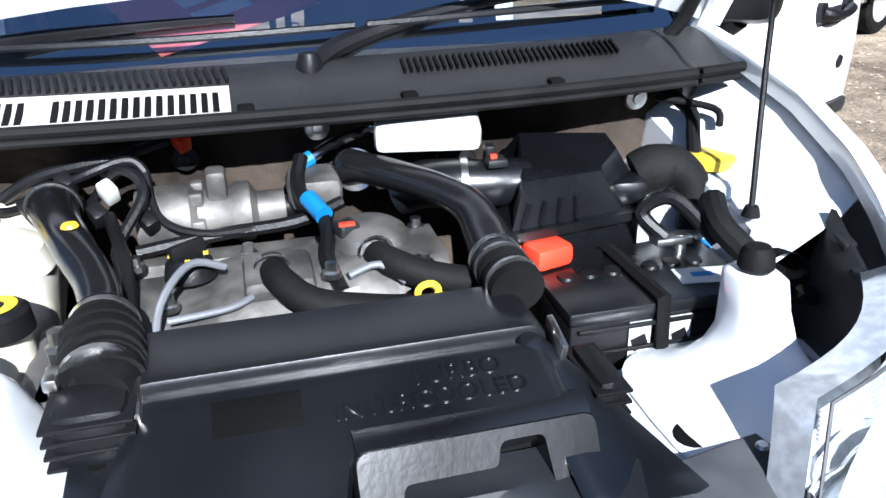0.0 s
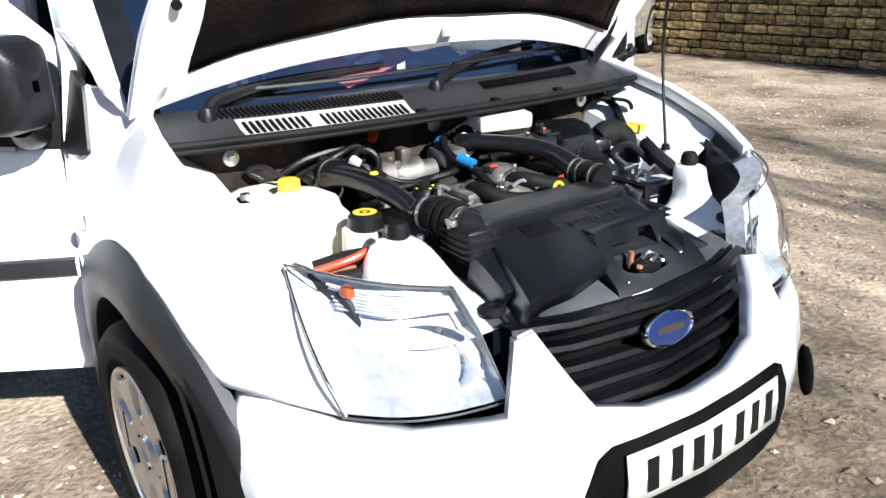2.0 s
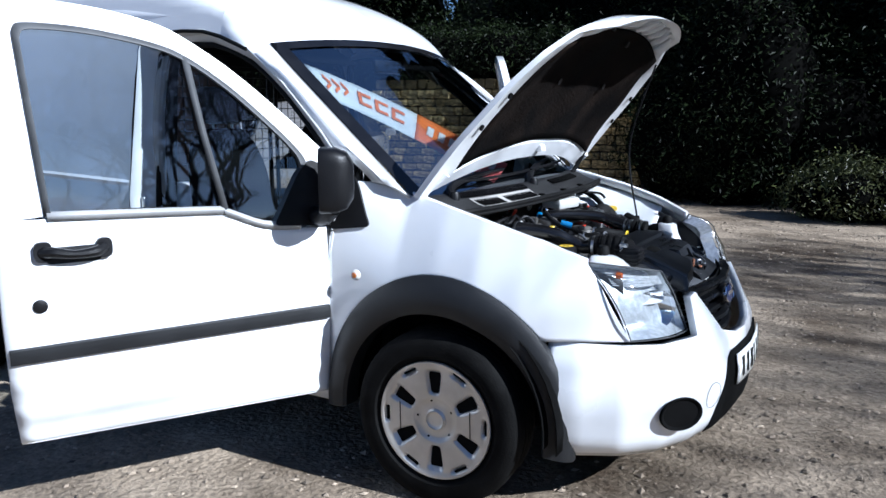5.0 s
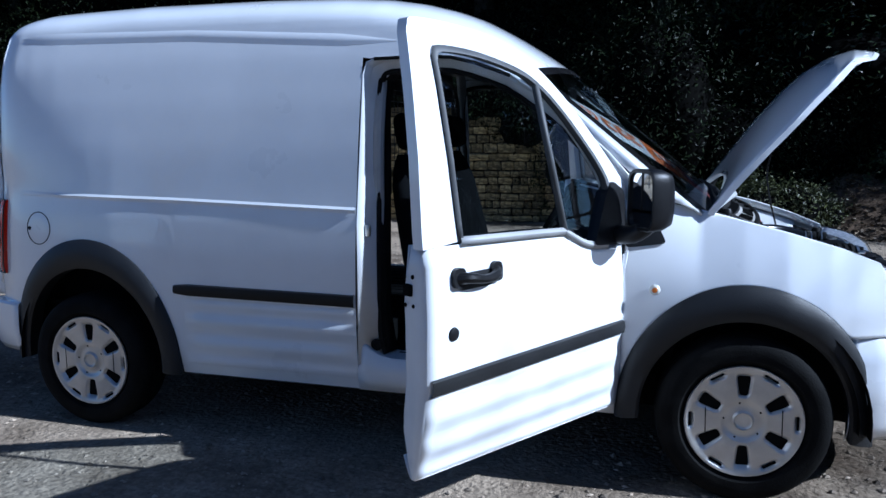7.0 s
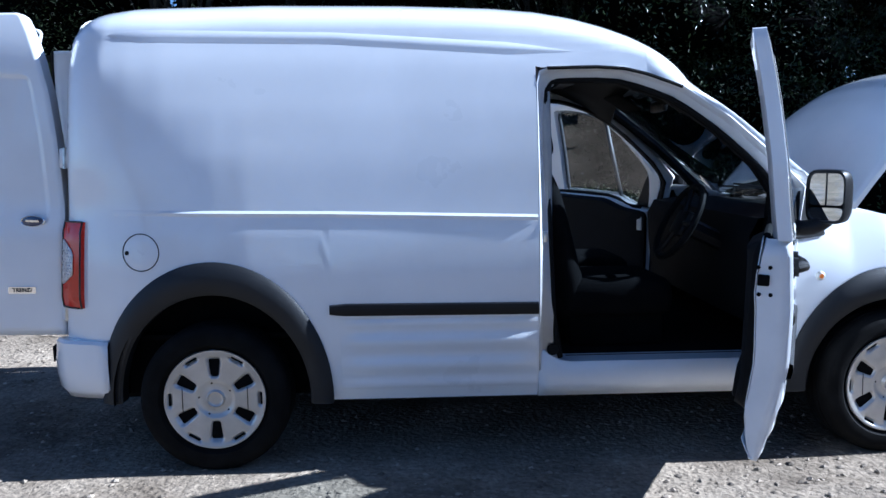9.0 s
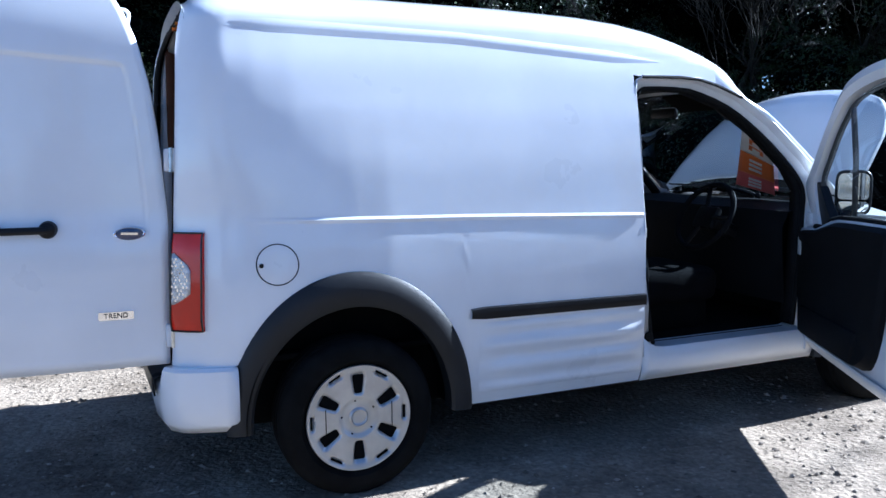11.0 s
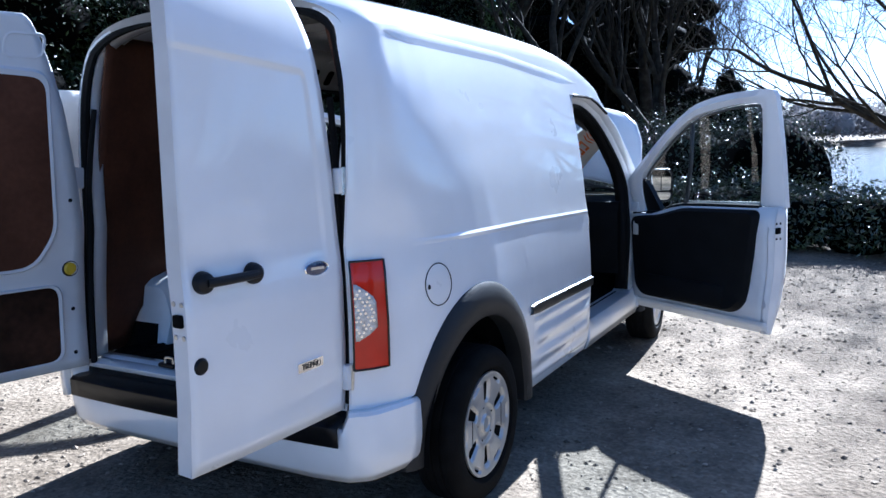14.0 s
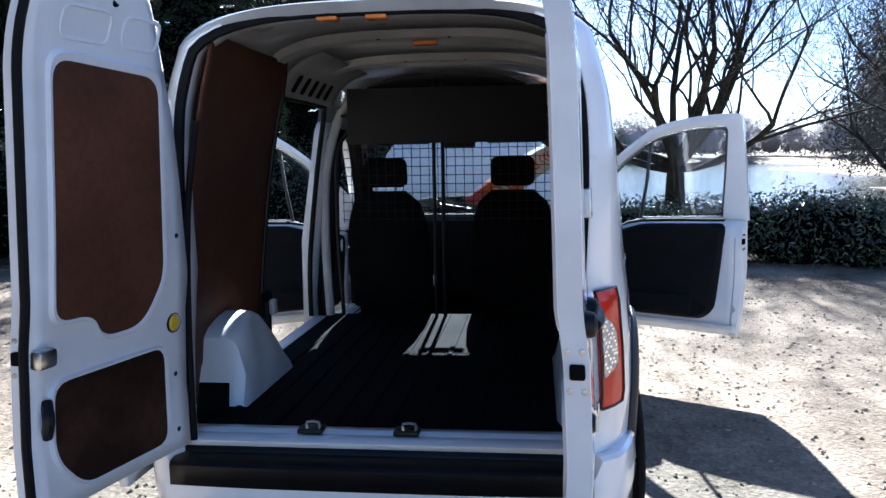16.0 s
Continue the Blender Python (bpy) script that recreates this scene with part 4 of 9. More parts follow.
def front_door(s, swing, hinge):
    turn = Matrix.Translation(hinge) @ Matrix.Rotation(radians(swing), 4, "Z") @ Matrix.Translation(-hinge)
    flip = Matrix.Diagonal((1, -1, 1, 1)) if s > 0 else Matrix()

    def put(name, m, mat, parent, label="", **k):
        # the skin tucks in at the foot and the frame leans out as the door swings on its raked hinge
        m.v = [(x, y - lerp([(0.335, -0.05), (0.5, -0.01), (0.65, 0.012), (0.81, 0.022), (1.05, 0.032), (1.65, 0.042)], z) * max(0.0, X0 - x), z) for x, y, z in m.v]
        m.moved(turn)
        return part(name, m if s < 0 else m.mirrored(), mat, parent, label, **k)

    def deep(z):
        """How thick the door is at a height."""
        return lerp([(0.335, 0.03), (0.40, 0.06), (0.50, 0.10), (0.9, 0.115), (0.98, 0.10), (1.05, 0.075)], z)

    def w(z):
        return lerp(SIDE, z)

    X0 = 2.468
    # rear edge of the door by height, as a distance from the hinge
    edge = [(0.335, 1.025), (0.5, 1.04), (0.75, 1.047), (1.0, 1.045), (1.3, 1.035), (1.62, 1.02), (1.70, 1.012)]
    belt = [(0.0, 0.955), (0.18, 0.965), (0.235, 0.985), (0.36, 1.03), (0.42, 1.04), (1.06, 1.055)]
    outer = Mesh()
    rows = []
    for z in list(np.linspace(0.335, 0.64, 40)) + list(np.linspace(0.65, 1.0, 10)):
        row = []
        e = lerp(edge, z)
        for t in np.linspace(0, 1, 26).tolist():
            a = e * t
            zz = z
            if z > 0.9:
                top = lerp(belt, a)
                zz = 0.9 + (z - 0.9) / 0.1 * (top - 0.9)
            rib = 0.0
            if z < 0.62:
                k = min(1, a / 0.08) * min(1, (e - a) / 0.05) * min(1, (z - 0.335) / 0.02) * min(1, (0.62 - z) / 0.03)
                rib = 0.010 * max(0, k) * (0.5 + 0.5 * math.cos((z - 0.335) / 0.305 * math.pi * 6))
            row.append((X0 - a, -w(zz) - rib, zz))
        rows.append(row)
    outer.grid(rows)
    n = len(rows[0])
    door = put("front_door", outer, PAINT, van, "open white front door with black handle and mirror", thick=0.004, angle=60)
    # edge faces and inner pressing
    shell = Mesh()
    rim = [r[-1] for r in rows]
    shell.grid([rim, [(p[0] - 0.002, p[1] + 0.45 * deep(p[2]), p[2]) for p in rim], [(p[0] + 0.008, p[1] + 0.94 * deep(p[2]), p[2]) for p in rim], [(p[0] + 0.05, p[1] + deep(p[2]), p[2] + 0.0) for p in rim]])
    rim = rows[0]
    shell.grid([rim, [(p[0], p[1] + 0.02, p[2] + 0.004) for p in rim], [(p[0], p[1] + 0.04, p[2] + 0.03) for p in rim], [(p[0], p[1] + 0.065, p[2] + 0.07) for p in rim]])
    rim = [r[0] for r in rows]
    shell.grid([rim, [(p[0], p[1] + 0.06, p[2]) for p in rim], [(p[0] - 0.05, p[1] + 0.065, p[2]) for p in rim]])
    inn = []
    for z in np.linspace(0.365, 1.0, 12).tolist():
        e = lerp(edge, z)
        inn.append([(X0 - a, -w(z) + deep(z) - 0.004, z if z < 0.95 else lerp(belt, a) * (z - 0.95) / 0.05 + 0.95 * (1 - (z - 0.95) / 0.05)) for a in np.linspace(0.01, e - 0.01, 14).tolist()])
    shell.grid(inn)
    put("inner_panel", shell, INNER, door, "white inner door pressing", thick=0.003)
    # window frame
    def at(a, z, out=0.0):
        return Vector((X0 - a, -w(z) - out, z))
    fo = [(1.06, 1.05), (1.05, 1.3), (1.036, 1.60), (1.027, 1.675), (0.985, 1.700), (0.75, 1.688), (0.55, 1.648), (0.43, 1.59), (0.28, 1.485), (0.13, 1.355), (-0.02, 1.215), (-0.06, 1.16), (-0.03, 1.05), (0.0, 0.96)]
    fi = [(0.912, 1.06), (0.93, 1.3), (0.947, 1.55), (0.947, 1.605), (0.915, 1.627), (0.75, 1.62), (0.56, 1.585), (0.45, 1.542), (0.32, 1.452), (0.20, 1.345), (0.10, 1.245), (0.06, 1.18), (0.06, 1.08), (0.08, 0.975)]
    fo2, fi2 = ([Vector(p) for p in fo], [Vector(p) for p in fi])
    fo3, fi3 = smooth_line(fo2, 4), smooth_line(fi2, 4)
    rows = [[at(*p) for p in fo3], [at(*(p.lerp(q, 0.5)), 0.004) for p, q in zip(fo3, fi3)], [at(*q) for q in fi3], [at(*q, -0.045) for q in fi3],
            [at(*(p.lerp(q, 0.5)), -0.055) for p, q in zip(fo3, fi3)], [at(*p, -0.04) for p in fo3], [at(*p) for p in fo3]]
    put("window_frame", Mesh().grid(rows), PAINT, door, "white window frame", thick=0.0)
    # grey glass channel
    gin = [p.lerp(Vector((0.55, 1.25)), 0.05) for p in fi3]
    rows = [[at(*q, 0.006) for q in fi3], [at(*q, 0.008) for q in gin], [at(*q, -0.02) for q in gin]]
    put("glass_channel", Mesh().grid(rows), CHANNEL, door, "dark grey glass channel", thick=0.002)
    bl = [(0.905, 1.062), (0.42, 1.045), (0.36, 1.035), (0.235, 0.985), (0.10, 0.972)]
    bl = smooth_line([Vector(p) for p in bl], 4)
    rows = [[at(p.x, p.y + 0.012, 0.006) for p in bl], [at(p.x, p.y, 0.012) for p in bl], [at(p.x, p.y - 0.018, 0.004) for p in bl]]
    put("waist_seal", Mesh().grid(rows), DIMPAINT, door, "grey waist seal", thick=0.003)
    dv = [(0.455, 1.54), (0.42, 1.3), (0.365, 1.035)]
    rows = [[at(a - 0.012, z, 0.006) for a, z in dv], [at(a, z, 0.010) for a, z in dv], [at(a + 0.012, z, 0.006) for a, z in dv]]
    put("window_divider", Mesh().grid(rows), CHANNEL, door, thick=0.02)
    # panes
    rows = []
    for t in np.linspace(0, 1, 12).tolist():
        z0 = 1.04 + t * 0.58
        a0 = lerp([(1.03, 0.37), (1.3, 0.42), (1.54, 0.455), (1.585, 0.56), (1.627, 0.80)], z0)
        a1 = lerp([(1.03, 0.91), (1.3, 0.93), (1.6, 0.945), (1.63, 0.90)], z0)
        rows.append([at(a0 + (a1 - a0) * u, z0, -0.012) for u in np.linspace(0, 1, 8).tolist()])
    put("pane", Mesh().grid(rows), GLASS, door, "tinted door window")
    rows = []
    for t in np.linspace(0, 1, 12).tolist():
        z0 = 0.98 + t * 0.56
        a1 = lerp([(0.98, 0.24), (1.035, 0.365), (1.3, 0.42), (1.54, 0.455)], z0)
        a0 = lerp([(0.98, 0.16), (1.08, 0.06), (1.18, 0.06), (1.245, 0.10), (1.345, 0.20), (1.452, 0.32), (1.542, 0.45)], z0)
        rows.append([at(a0 + (a1 - a0) * u, z0, -0.012) for u in np.linspace(0, 1, 6).tolist()])
    put("quarter_pane", Mesh().grid(rows), GLASS, door, "tinted quarter window")
    # mirror sail, mirror
    tri = rounded([(0.20, 0.975), (-0.02, 0.96), (-0.03, 1.16), (0.05, 1.20), (0.10, 1.15)], 0.02)
    put("mirror_sail", Mesh().prism([at(a, z, 0.012) for a, z in tri], [at(a, z, -0.03) for a, z in tri]), BLACK, door)
    mc = Vector((2.438, -0.985, 1.135))
    mt = Matrix.Translation(mc) @ Matrix.Rotation(radians(-26), 4, "Z") @ Matrix.Translation(-mc)
    mir = Mesh()
    rows = []
    for x, k in ((0.075, 0.12), (0.072, 0.55), (0.05, 0.86), (0.015, 0.98), (-0.035, 1.0), (-0.045, 0.97), (-0.045, 0.88), (-0.03, 0.86)):
        lp = []
        for t in np.linspace(0, 2 * math.pi, 41)[:-1]:
            cy, cz = math.cos(t), math.sin(t)
            u = math.copysign(abs(cy) ** 0.42, cy)
            v = math.copysign(abs(cz) ** 0.42, cz)
            lp.append(mc + Vector((x, 0.082 * u * k, 0.112 * v * k)))
        rows.append(lp)
    mir.grid(rows, close=True)
    mirror = put("door_mirror", mir.moved(mt), BLACK, door, "black twin-glass door mirror")
    for z0, z1 in ((-0.035, 0.095), (-0.096, -0.045)):
        pl = rounded([(-0.068, z0), (0.068, z0), (0.068, z1), (-0.068, z1)], 0.02)
        put("mirror_glass", Mesh().prism([mc + Vector((-0.036, y, z)) for y, z in pl], [mc + Vector((-0.030, y, z)) for y, z in pl]).moved(mt), MIRROR, mirror)
    put("mirror_divider", Mesh().box(mc + Vector((-0.038, 0, 0.03)), (0.004, 0.004, 0.13)).moved(mt), BLACK, mirror)
    put("mirror_arm", Mesh().tube([(2.43, -0.84, 1.0), (2.43, -0.92, 1.005), (2.44, -0.98, 1.04)], [0.035, 0.035, 0.03], 12, 3), BLACK, mirror)
    # handle, lock, rubbing strip
    hd = Mesh().tube([at(0.925, 0.952, 0.006), at(0.90, 0.955, 0.03), at(0.84, 0.945, 0.036), at(0.78, 0.948, 0.03), at(0.755, 0.955, 0.008)], [0.02, 0.017, 0.013, 0.017, 0.02], 10, 4)
    h = put("door_handle", hd, BLACK, door, "black door handle")
    for a, b in ((0.95, 0.90), (0.775, 0.73)):
        pl = rounded([(a, 0.925), (b, 0.925), (b, 0.985), (a, 0.985)], 0.02)
        put("handle_base", Mesh().prism([at(u, z, 0.016) for u, z in pl], [at(u, z, -0.005) for u, z in pl]), BLACK, h)
    put("handle_cup", Mesh().prism([at(u, z, 0.003) for u, z in rounded([(0.92, 0.915), (0.76, 0.915), (0.76, 0.965), (0.92, 0.965)], 0.02)],
                                   [at(u, z, -0.005) for u, z in rounded([(0.92, 0.915), (0.76, 0.915), (0.76, 0.965), (0.92, 0.965)], 0.02)]), CLAD, h)
    lk = Mesh().lathe([(0.0, 0.008), (0.012, 0.008), (0.02, 0.005), (0.022, 0.0)], (X0 - 0.945, -w(0.79), 0.79), "y", 18, -1)
    put("door_lock", lk, BLACK, door, "round black lock")
    rows = []
    for i, a in enumerate(np.linspace(0.004, lerp(edge, 0.65) - 0.006, 12)):
        ww = w(0.64)
        zc = 0.645 - 0.004 * a
        rows.append([(X0 - a, -ww + 0.002, zc - 0.027), (X0 - a, -ww - 0.013, zc - 0.022), (X0 - a, -ww - 0.016, zc), (X0 - a, -ww - 0.013, zc + 0.022), (X0 - a, -ww + 0.002, zc + 0.027)])
    put("rubbing_strip", Mesh().grid(rows), CLAD, door, "dark grey rubbing strip")
    # inner trim
    tp = rounded([(0.03, 0.94), (0.055, 0.50), (0.10, 0.43), (0.82, 0.43), (0.89, 0.50), (0.945, 1.035), (0.42, 1.02), (0.24, 0.965), (0.12, 0.955)], 0.05)
    rows = [[at(a, z, -deep(z) + 0.004) for a, z in tp], [at(a, z, -deep(z) - 0.02) for a, z in tp], [at(a + (0.5 - a) * 0.06, z + (0.73 - z) * 0.06, -0.138) for a, z in tp], [at(a + (0.5 - a) * 0.5, z + (0.73 - z) * 0.5, -0.142) for a, z in tp], [at(0.5, 0.73, -0.142)] * len(tp)]
    trim = put("door_trim", Mesh().grid(rows, close=True), TRIM, door, "dark grey plastic door trim")
    put("trim_ledge", Mesh().tube([at(0.12, 0.972, -0.075), at(0.24, 0.98, -0.078), at(0.40, 1.035, -0.078), at(0.93, 1.05, -0.075)], 0.014, 8, 3), TRIM, trim)
    put("door_pocket", Mesh().box((X0 - 0.45, -0.722, 0.52), (0.62, 0.035, 0.13), 0.015), TRIM, trim)
    put("warning_label", Mesh().box(at(0.075, 0.87, -0.139), (0.042, 0.004, 0.085), 0.001), WHITEP, trim, "small white label")
    put("door_latch", Mesh().box(at(1.03, 0.925, -0.085), (0.045, 0.035, 0.035), 0.004), MATT, door)
    for z in (0.88, 0.965):
        for dy in (-0.065, -0.10):
            put("latch_screw", Mesh().lathe([(0.0, 0.004), (0.006, 0.003), (0.007, 0.0)], (X0 - lerp(edge, z) + 0.001, -w(z) - dy, z), "x", 8, -1), MATT, door)
    for z in (0.62, 1.0):
        put("door_hinge", Mesh().box((X0 - 0.005, -0.80, z), (0.06, 0.04, 0.06), 0.008), INNER, door)
    return door


front_door(-1, 62.0, DOOR_HINGE)
front_door(1, 60.0, DOOR_HINGE)

# ---- rear doors ----


def rear_door(s, width, swing, hinge_y):
    hinge = Vector((-0.668, -hinge_y, 0))
    turn = Matrix.Translation(hinge) @ Matrix.Rotation(radians(swing), 4, "Z") @ Matrix.Translation(-hinge)

    def put(name, m, mat, parent, label="", **k):
        m.v = [(x + 0.45 * tail_lean(z), y, z) for x, y, z in m.v]
        m.moved(turn)
        m.v = [(x + 0.55 * tail_lean(z), y, z) for x, y, z in m.v]
        return part(name, m if s < 0 else m.mirrored(), mat, parent, label, **k)

    def rake(z):
        return lerp([(0.54, 0.004), (0.75, -0.010), (1.0, -0.008), (1.12, 0.004), (1.3, 0.004), (1.7, 0.006), (1.80, 0.012), (1.95, 0.03)], z)

    def side_edge(z):
        """How far the hinge edge lies inwards of the hinge line."""
        return lerp([(0.54, 0.0), (1.1, 0.0), (1.4, 0.03), (1.6, 0.06), (1.75, 0.10), (1.85, 0.15), (1.93, 0.21), (1.95, 0.25)], z)

    def at(d, z, out=0.0):
        """d: from the hinge line towards the free edge."""
        u = d / width
        bow = -0.035 * math.sin(min(1, u + 0.08) * math.pi / 2)
        return Vector((hinge.x - 0.004 + bow + rake(z) - out, -hinge_y + d, z))
    zs = list(np.linspace(0.556, 1.90, 34)) + [1.92, 1.935, 1.945]
    rows = [[at(side_edge(z) + (width - side_edge(z)) * t, z) for t in np.linspace(0, 1, 14).tolist()] for z in zs]

    def sunk(d, z):
        """The outer skin's large shallow panel, set back below a stepped line."""
        k = min(1, max(0, (d - side_edge(z) - 0.06) / 0.022)) * min(1, max(0, (1.665 + 0.055 * d / width - z) / 0.022)) * min(1, max(0, (z - 1.0) / 0.15))
        return -0.006 * k * k * (3 - 2 * k)
    zf = sorted(set([round(z, 4) for z in zs] + [round(z, 4) for z in np.arange(1.62, 1.74, 0.006).tolist()]))
    us = sorted(set([round(u, 4) for u in np.linspace(0, 1, 22).tolist() + np.linspace(0.08, 0.16, 9).tolist()]))
    skin = []
    for z in zf:
        row = []
        for u in us:
            d = side_edge(z) + (width - side_edge(z)) * u
            row.append(at(d, z, sunk(d, z) if s < 0 else 0.0))
        skin.append(row)
    door = put("rear_door", Mesh().grid(skin), PAINT, van, "open white rear door" + (" with black handle" if s < 0 else " lined with plywood"), thick=0.004)
    T = 0.055
    sh = Mesh()
    loop = [r[0] for r in rows] + rows[-1][1:] + [r[-1] for r in rows[::-1][1:]] + rows[0][::-1][1:-1]
    sh.grid([loop, [p + Vector((T * 0.6, 0, 0)) for p in loop], [p + Vector((T, 0, 0)) for p in loop], [p.lerp(Vector((p.x, -hinge_y + width / 2, 1.2)), 0.02) + Vector((T + 0.004, 0, 0)) for p in loop]], close=True)
    put("door_edge", sh, INNER, door, "white door edge")
    inner = [[p + Vector((T, 0, 0)) for p in r] for r in rows]
    # inner pressing with two openings for the lining
    up = rounded([(0.12, 1.12), (0.20, 0.99), (0.36, 0.985), (0.40, 1.06), (width - 0.07, 1.06), (width - 0.08, 1.3), (width - 0.085, 1.735), (0.13, 1.715)], 0.06, 5)
    lo = rounded([(0.11, 0.60), (width - 0.16, 0.60), (width - 0.07, 0.70), (width - 0.07, 0.90), (0.11, 0.90)], 0.05, 5)
    put("inner_skin", Mesh().grid(inner), INNER, door, "white inner pressing", thick=0.004)
    def plate(poly, out, d):
        f = [at(a, z, out) for a, z in poly]
        return Mesh().prism(f, [p + Vector((d, 0, 0)) for p in f])
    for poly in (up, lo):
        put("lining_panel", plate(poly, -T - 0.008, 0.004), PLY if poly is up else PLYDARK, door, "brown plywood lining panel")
        cx, cz = sum(a for a, z in poly) / len(poly), sum(z for a, z in poly) / len(poly)
        o = [at(cx + (a - cx) * 1.09, cz + (z - cz) * 1.07, -T) for a, z in poly]
        md = [at(cx + (a - cx) * 1.05, cz + (z - cz) * 1.04, -T - 0.016) for a, z in poly]
        i = [at(cx + (a - cx) * 1.0, cz + (z - cz) * 1.0, -T - 0.014) for a, z in poly]
        e = [p - Vector((0.008, 0, 0)) for p in i]
        put("panel_surround", Mesh().grid([o, md, i, e], close=True), INNER, door)
    for a0, a1 in ((0.14, 0.28), (0.33, 0.5)):
        pl = rounded([(a0, 1.79), (a1, 1.79), (a1, 1.875), (a0, 1.875)], 0.03)
        o = [at(a, z, -T - 0.001) for a, z in pl]
        put("pressing", Mesh().tube([p for p in o] + [o[0]], 0.007, 6), INNER, door)
    put("grommet", Mesh().lathe([(0, 0.01), (0.02, 0.01), (0.027, 0.003)], at(0.055, 0.965, -T), "x", 18), YELLOW if s > 0 else BLACK, door, "yellow round plug" if s > 0 else "")
    put("plug_rim", Mesh().lathe([(0.024, 0.0), (0.03, 0.008), (0.034, 0.0)], at(0.055, 0.965, -T), "x", 18), BLACK, door)
    put("vent_hole", Mesh().lathe([(0, 0.004), (0.014, 0.004), (0.016, 0)], at(0.33, 1.905, -T), "x", 14), MATT, door)
    # seal round the free edge
    if s > 0:
        put("edge_seal", Mesh().tube([r[-1] + Vector((T * 0.9, 0.008, 0)) for r in rows], 0.012, 8), RUBBER, door)
    for z in (0.667, 1.324):
        hb = put("door_hinge", Mesh().box(at(-0.012, z, 0.006), (0.03, 0.05, 0.085), 0.006), INNER, door, "white door hinge")
        put("hinge_pin", Mesh().tube([at(-0.012, z - 0.045, 0.018), at(-0.012, z + 0.045, 0.018)], 0.009, 8), STEEL, hb)
    for z in (0.62, 0.80, 1.24):
        put("fixing", Mesh().lathe([(0, 0.006), (0.008, 0.005), (0.01, 0)], at(0.05, z, -T), "x", 10), BLACK, door)
    # latch on the free edge
    put("latch", Mesh().box(at(width + 0.002, 0.985, -T / 2), (0.035, 0.02, 0.035), 0.005), MATT, door)
    for z in (0.94, 1.03):
        for o in (-0.012, -0.045):
            put("latch_screw", Mesh().lathe([(0, 0.004), (0.007, 0.003), (0.008, 0)], at(width, z, o), "y", 8), STEEL, door)
    if s < 0:
        # outside: handle, badges
        hd = Mesh().tube([at(0.585, 1.08, 0.02), at(0.54, 1.08, 0.026), at(0.45, 1.08, 0.026), at(0.405, 1.08, 0.02)], 0.0135, 10, 3)
        handle = put("door_handle", hd, BLACK, door, "straight black bar handle between two round pads")
        for d in (0.585, 0.405):
            put("handle_pad", Mesh().lathe([(0, 0.026), (0.018, 0.025), (0.027, 0.019), (0.031, 0.008), (0.032, -0.004)], at(d, 1.08), "x", 22, -1), BLACK, handle)
        put("door_lock", Mesh().lathe([(0, 0.008), (0.018, 0.007), (0.024, 0.0)], at(0.61, 0.857), "x", 20, -1), BLACK, door)
        tr = rounded([(0.125, 0.742), (0.245, 0.742), (0.245, 0.772), (0.125, 0.772)], 0.005)
        bd = put("trim_badge", plate(tr, 0.005, 0.006), CHROME, door, "chrome trim-level badge")
        txt = bpy.data.curves.new("badge_text", "FONT")
        txt.body = "TREND"
        txt.size, txt.extrude, txt.align_x, txt.align_y = 0.026, 0.0008, "CENTER", "CENTER"
        tm = Matrix.Translation((0.55 * tail_lean(0.757), 0, 0)) @ turn @ Matrix.Translation((0.45 * tail_lean(0.757), 0, 0)) @ Matrix.Translation(at(0.185, 0.757, 0.0085)) @ Matrix(((0, 0, -1, 0), (-1, 0, 0, 0), (0, 1, 0, 0), (0, 0, 0, 1)))
        tob = new("badge_text", txt)
        tob.data.materials.append(BLACK)
        tob.matrix_world = tm
        tob.parent = bd
        nrm = turn.to_3x3() @ Vector((-1, 0, 0))
        oval_badge(Vector((0.55 * tail_lean(1.056), 0, 0)) + turn @ (at(0.135, 1.056, 0.002) + Vector((0.45 * tail_lean(1.056), 0, 0))), 0.055, 0.024, nrm, (0, 0, 1), door, "rear_badge")
    else:
        put("door_lock_box", Mesh().box(at(width - 0.03, 0.98, -T - 0.02), (0.04, 0.06, 0.05), 0.01), STEEL, door)
        put("pull_strap", Mesh().tube([at(width - 0.05, 0.86, -T - 0.005), at(width - 0.03, 0.82, -T - 0.03), at(width - 0.05, 0.77, -T - 0.005)], 0.015, 8, 4), BLACK, door)
    return door


rear_door(-1, 0.65, 83.5, 0.650)
rear_door(1, 0.61, 100.0, 0.668)
for s in (1, -1):
    m = Mesh().tube([(-0.648, 0.62, 0.56), (-0.648, 0.628, 0.9), (-0.648, 0.62, 1.3), (-0.64, 0.585, 1.6)], 0.012, 8, 3)
    part("hinge_gap_seal", m.leaned() if s > 0 else m.mirrored().leaned(), RUBBER, van)

# ---- sliding side door, slid back along the flank ----
rows = []
for z in np.linspace(0.36, 1.69, 26).tolist():
    rows.append([(x, lerp(SIDE, z) + 0.075 + 0.0 * x, z) for x in np.linspace(-0.60, 0.33, 14).tolist()])
sd = part("sliding_door", Mesh().grid(rows), PAINT, van, "white sliding door pushed back", thick=0.035)
part("door_handle", Mesh().tube([(0.27, 0.93, 1.0), (0.25, 0.97, 1.0), (0.16, 0.97, 1.0), (0.14, 0.93, 1.0)], 0.014, 8, 3), BLACK, sd)
part("lock_housing", Mesh().box((0.385, 0.80, 1.07), (0.05, 0.10, 0.08), 0.012), WHITEP, sd, "grey lock housing")

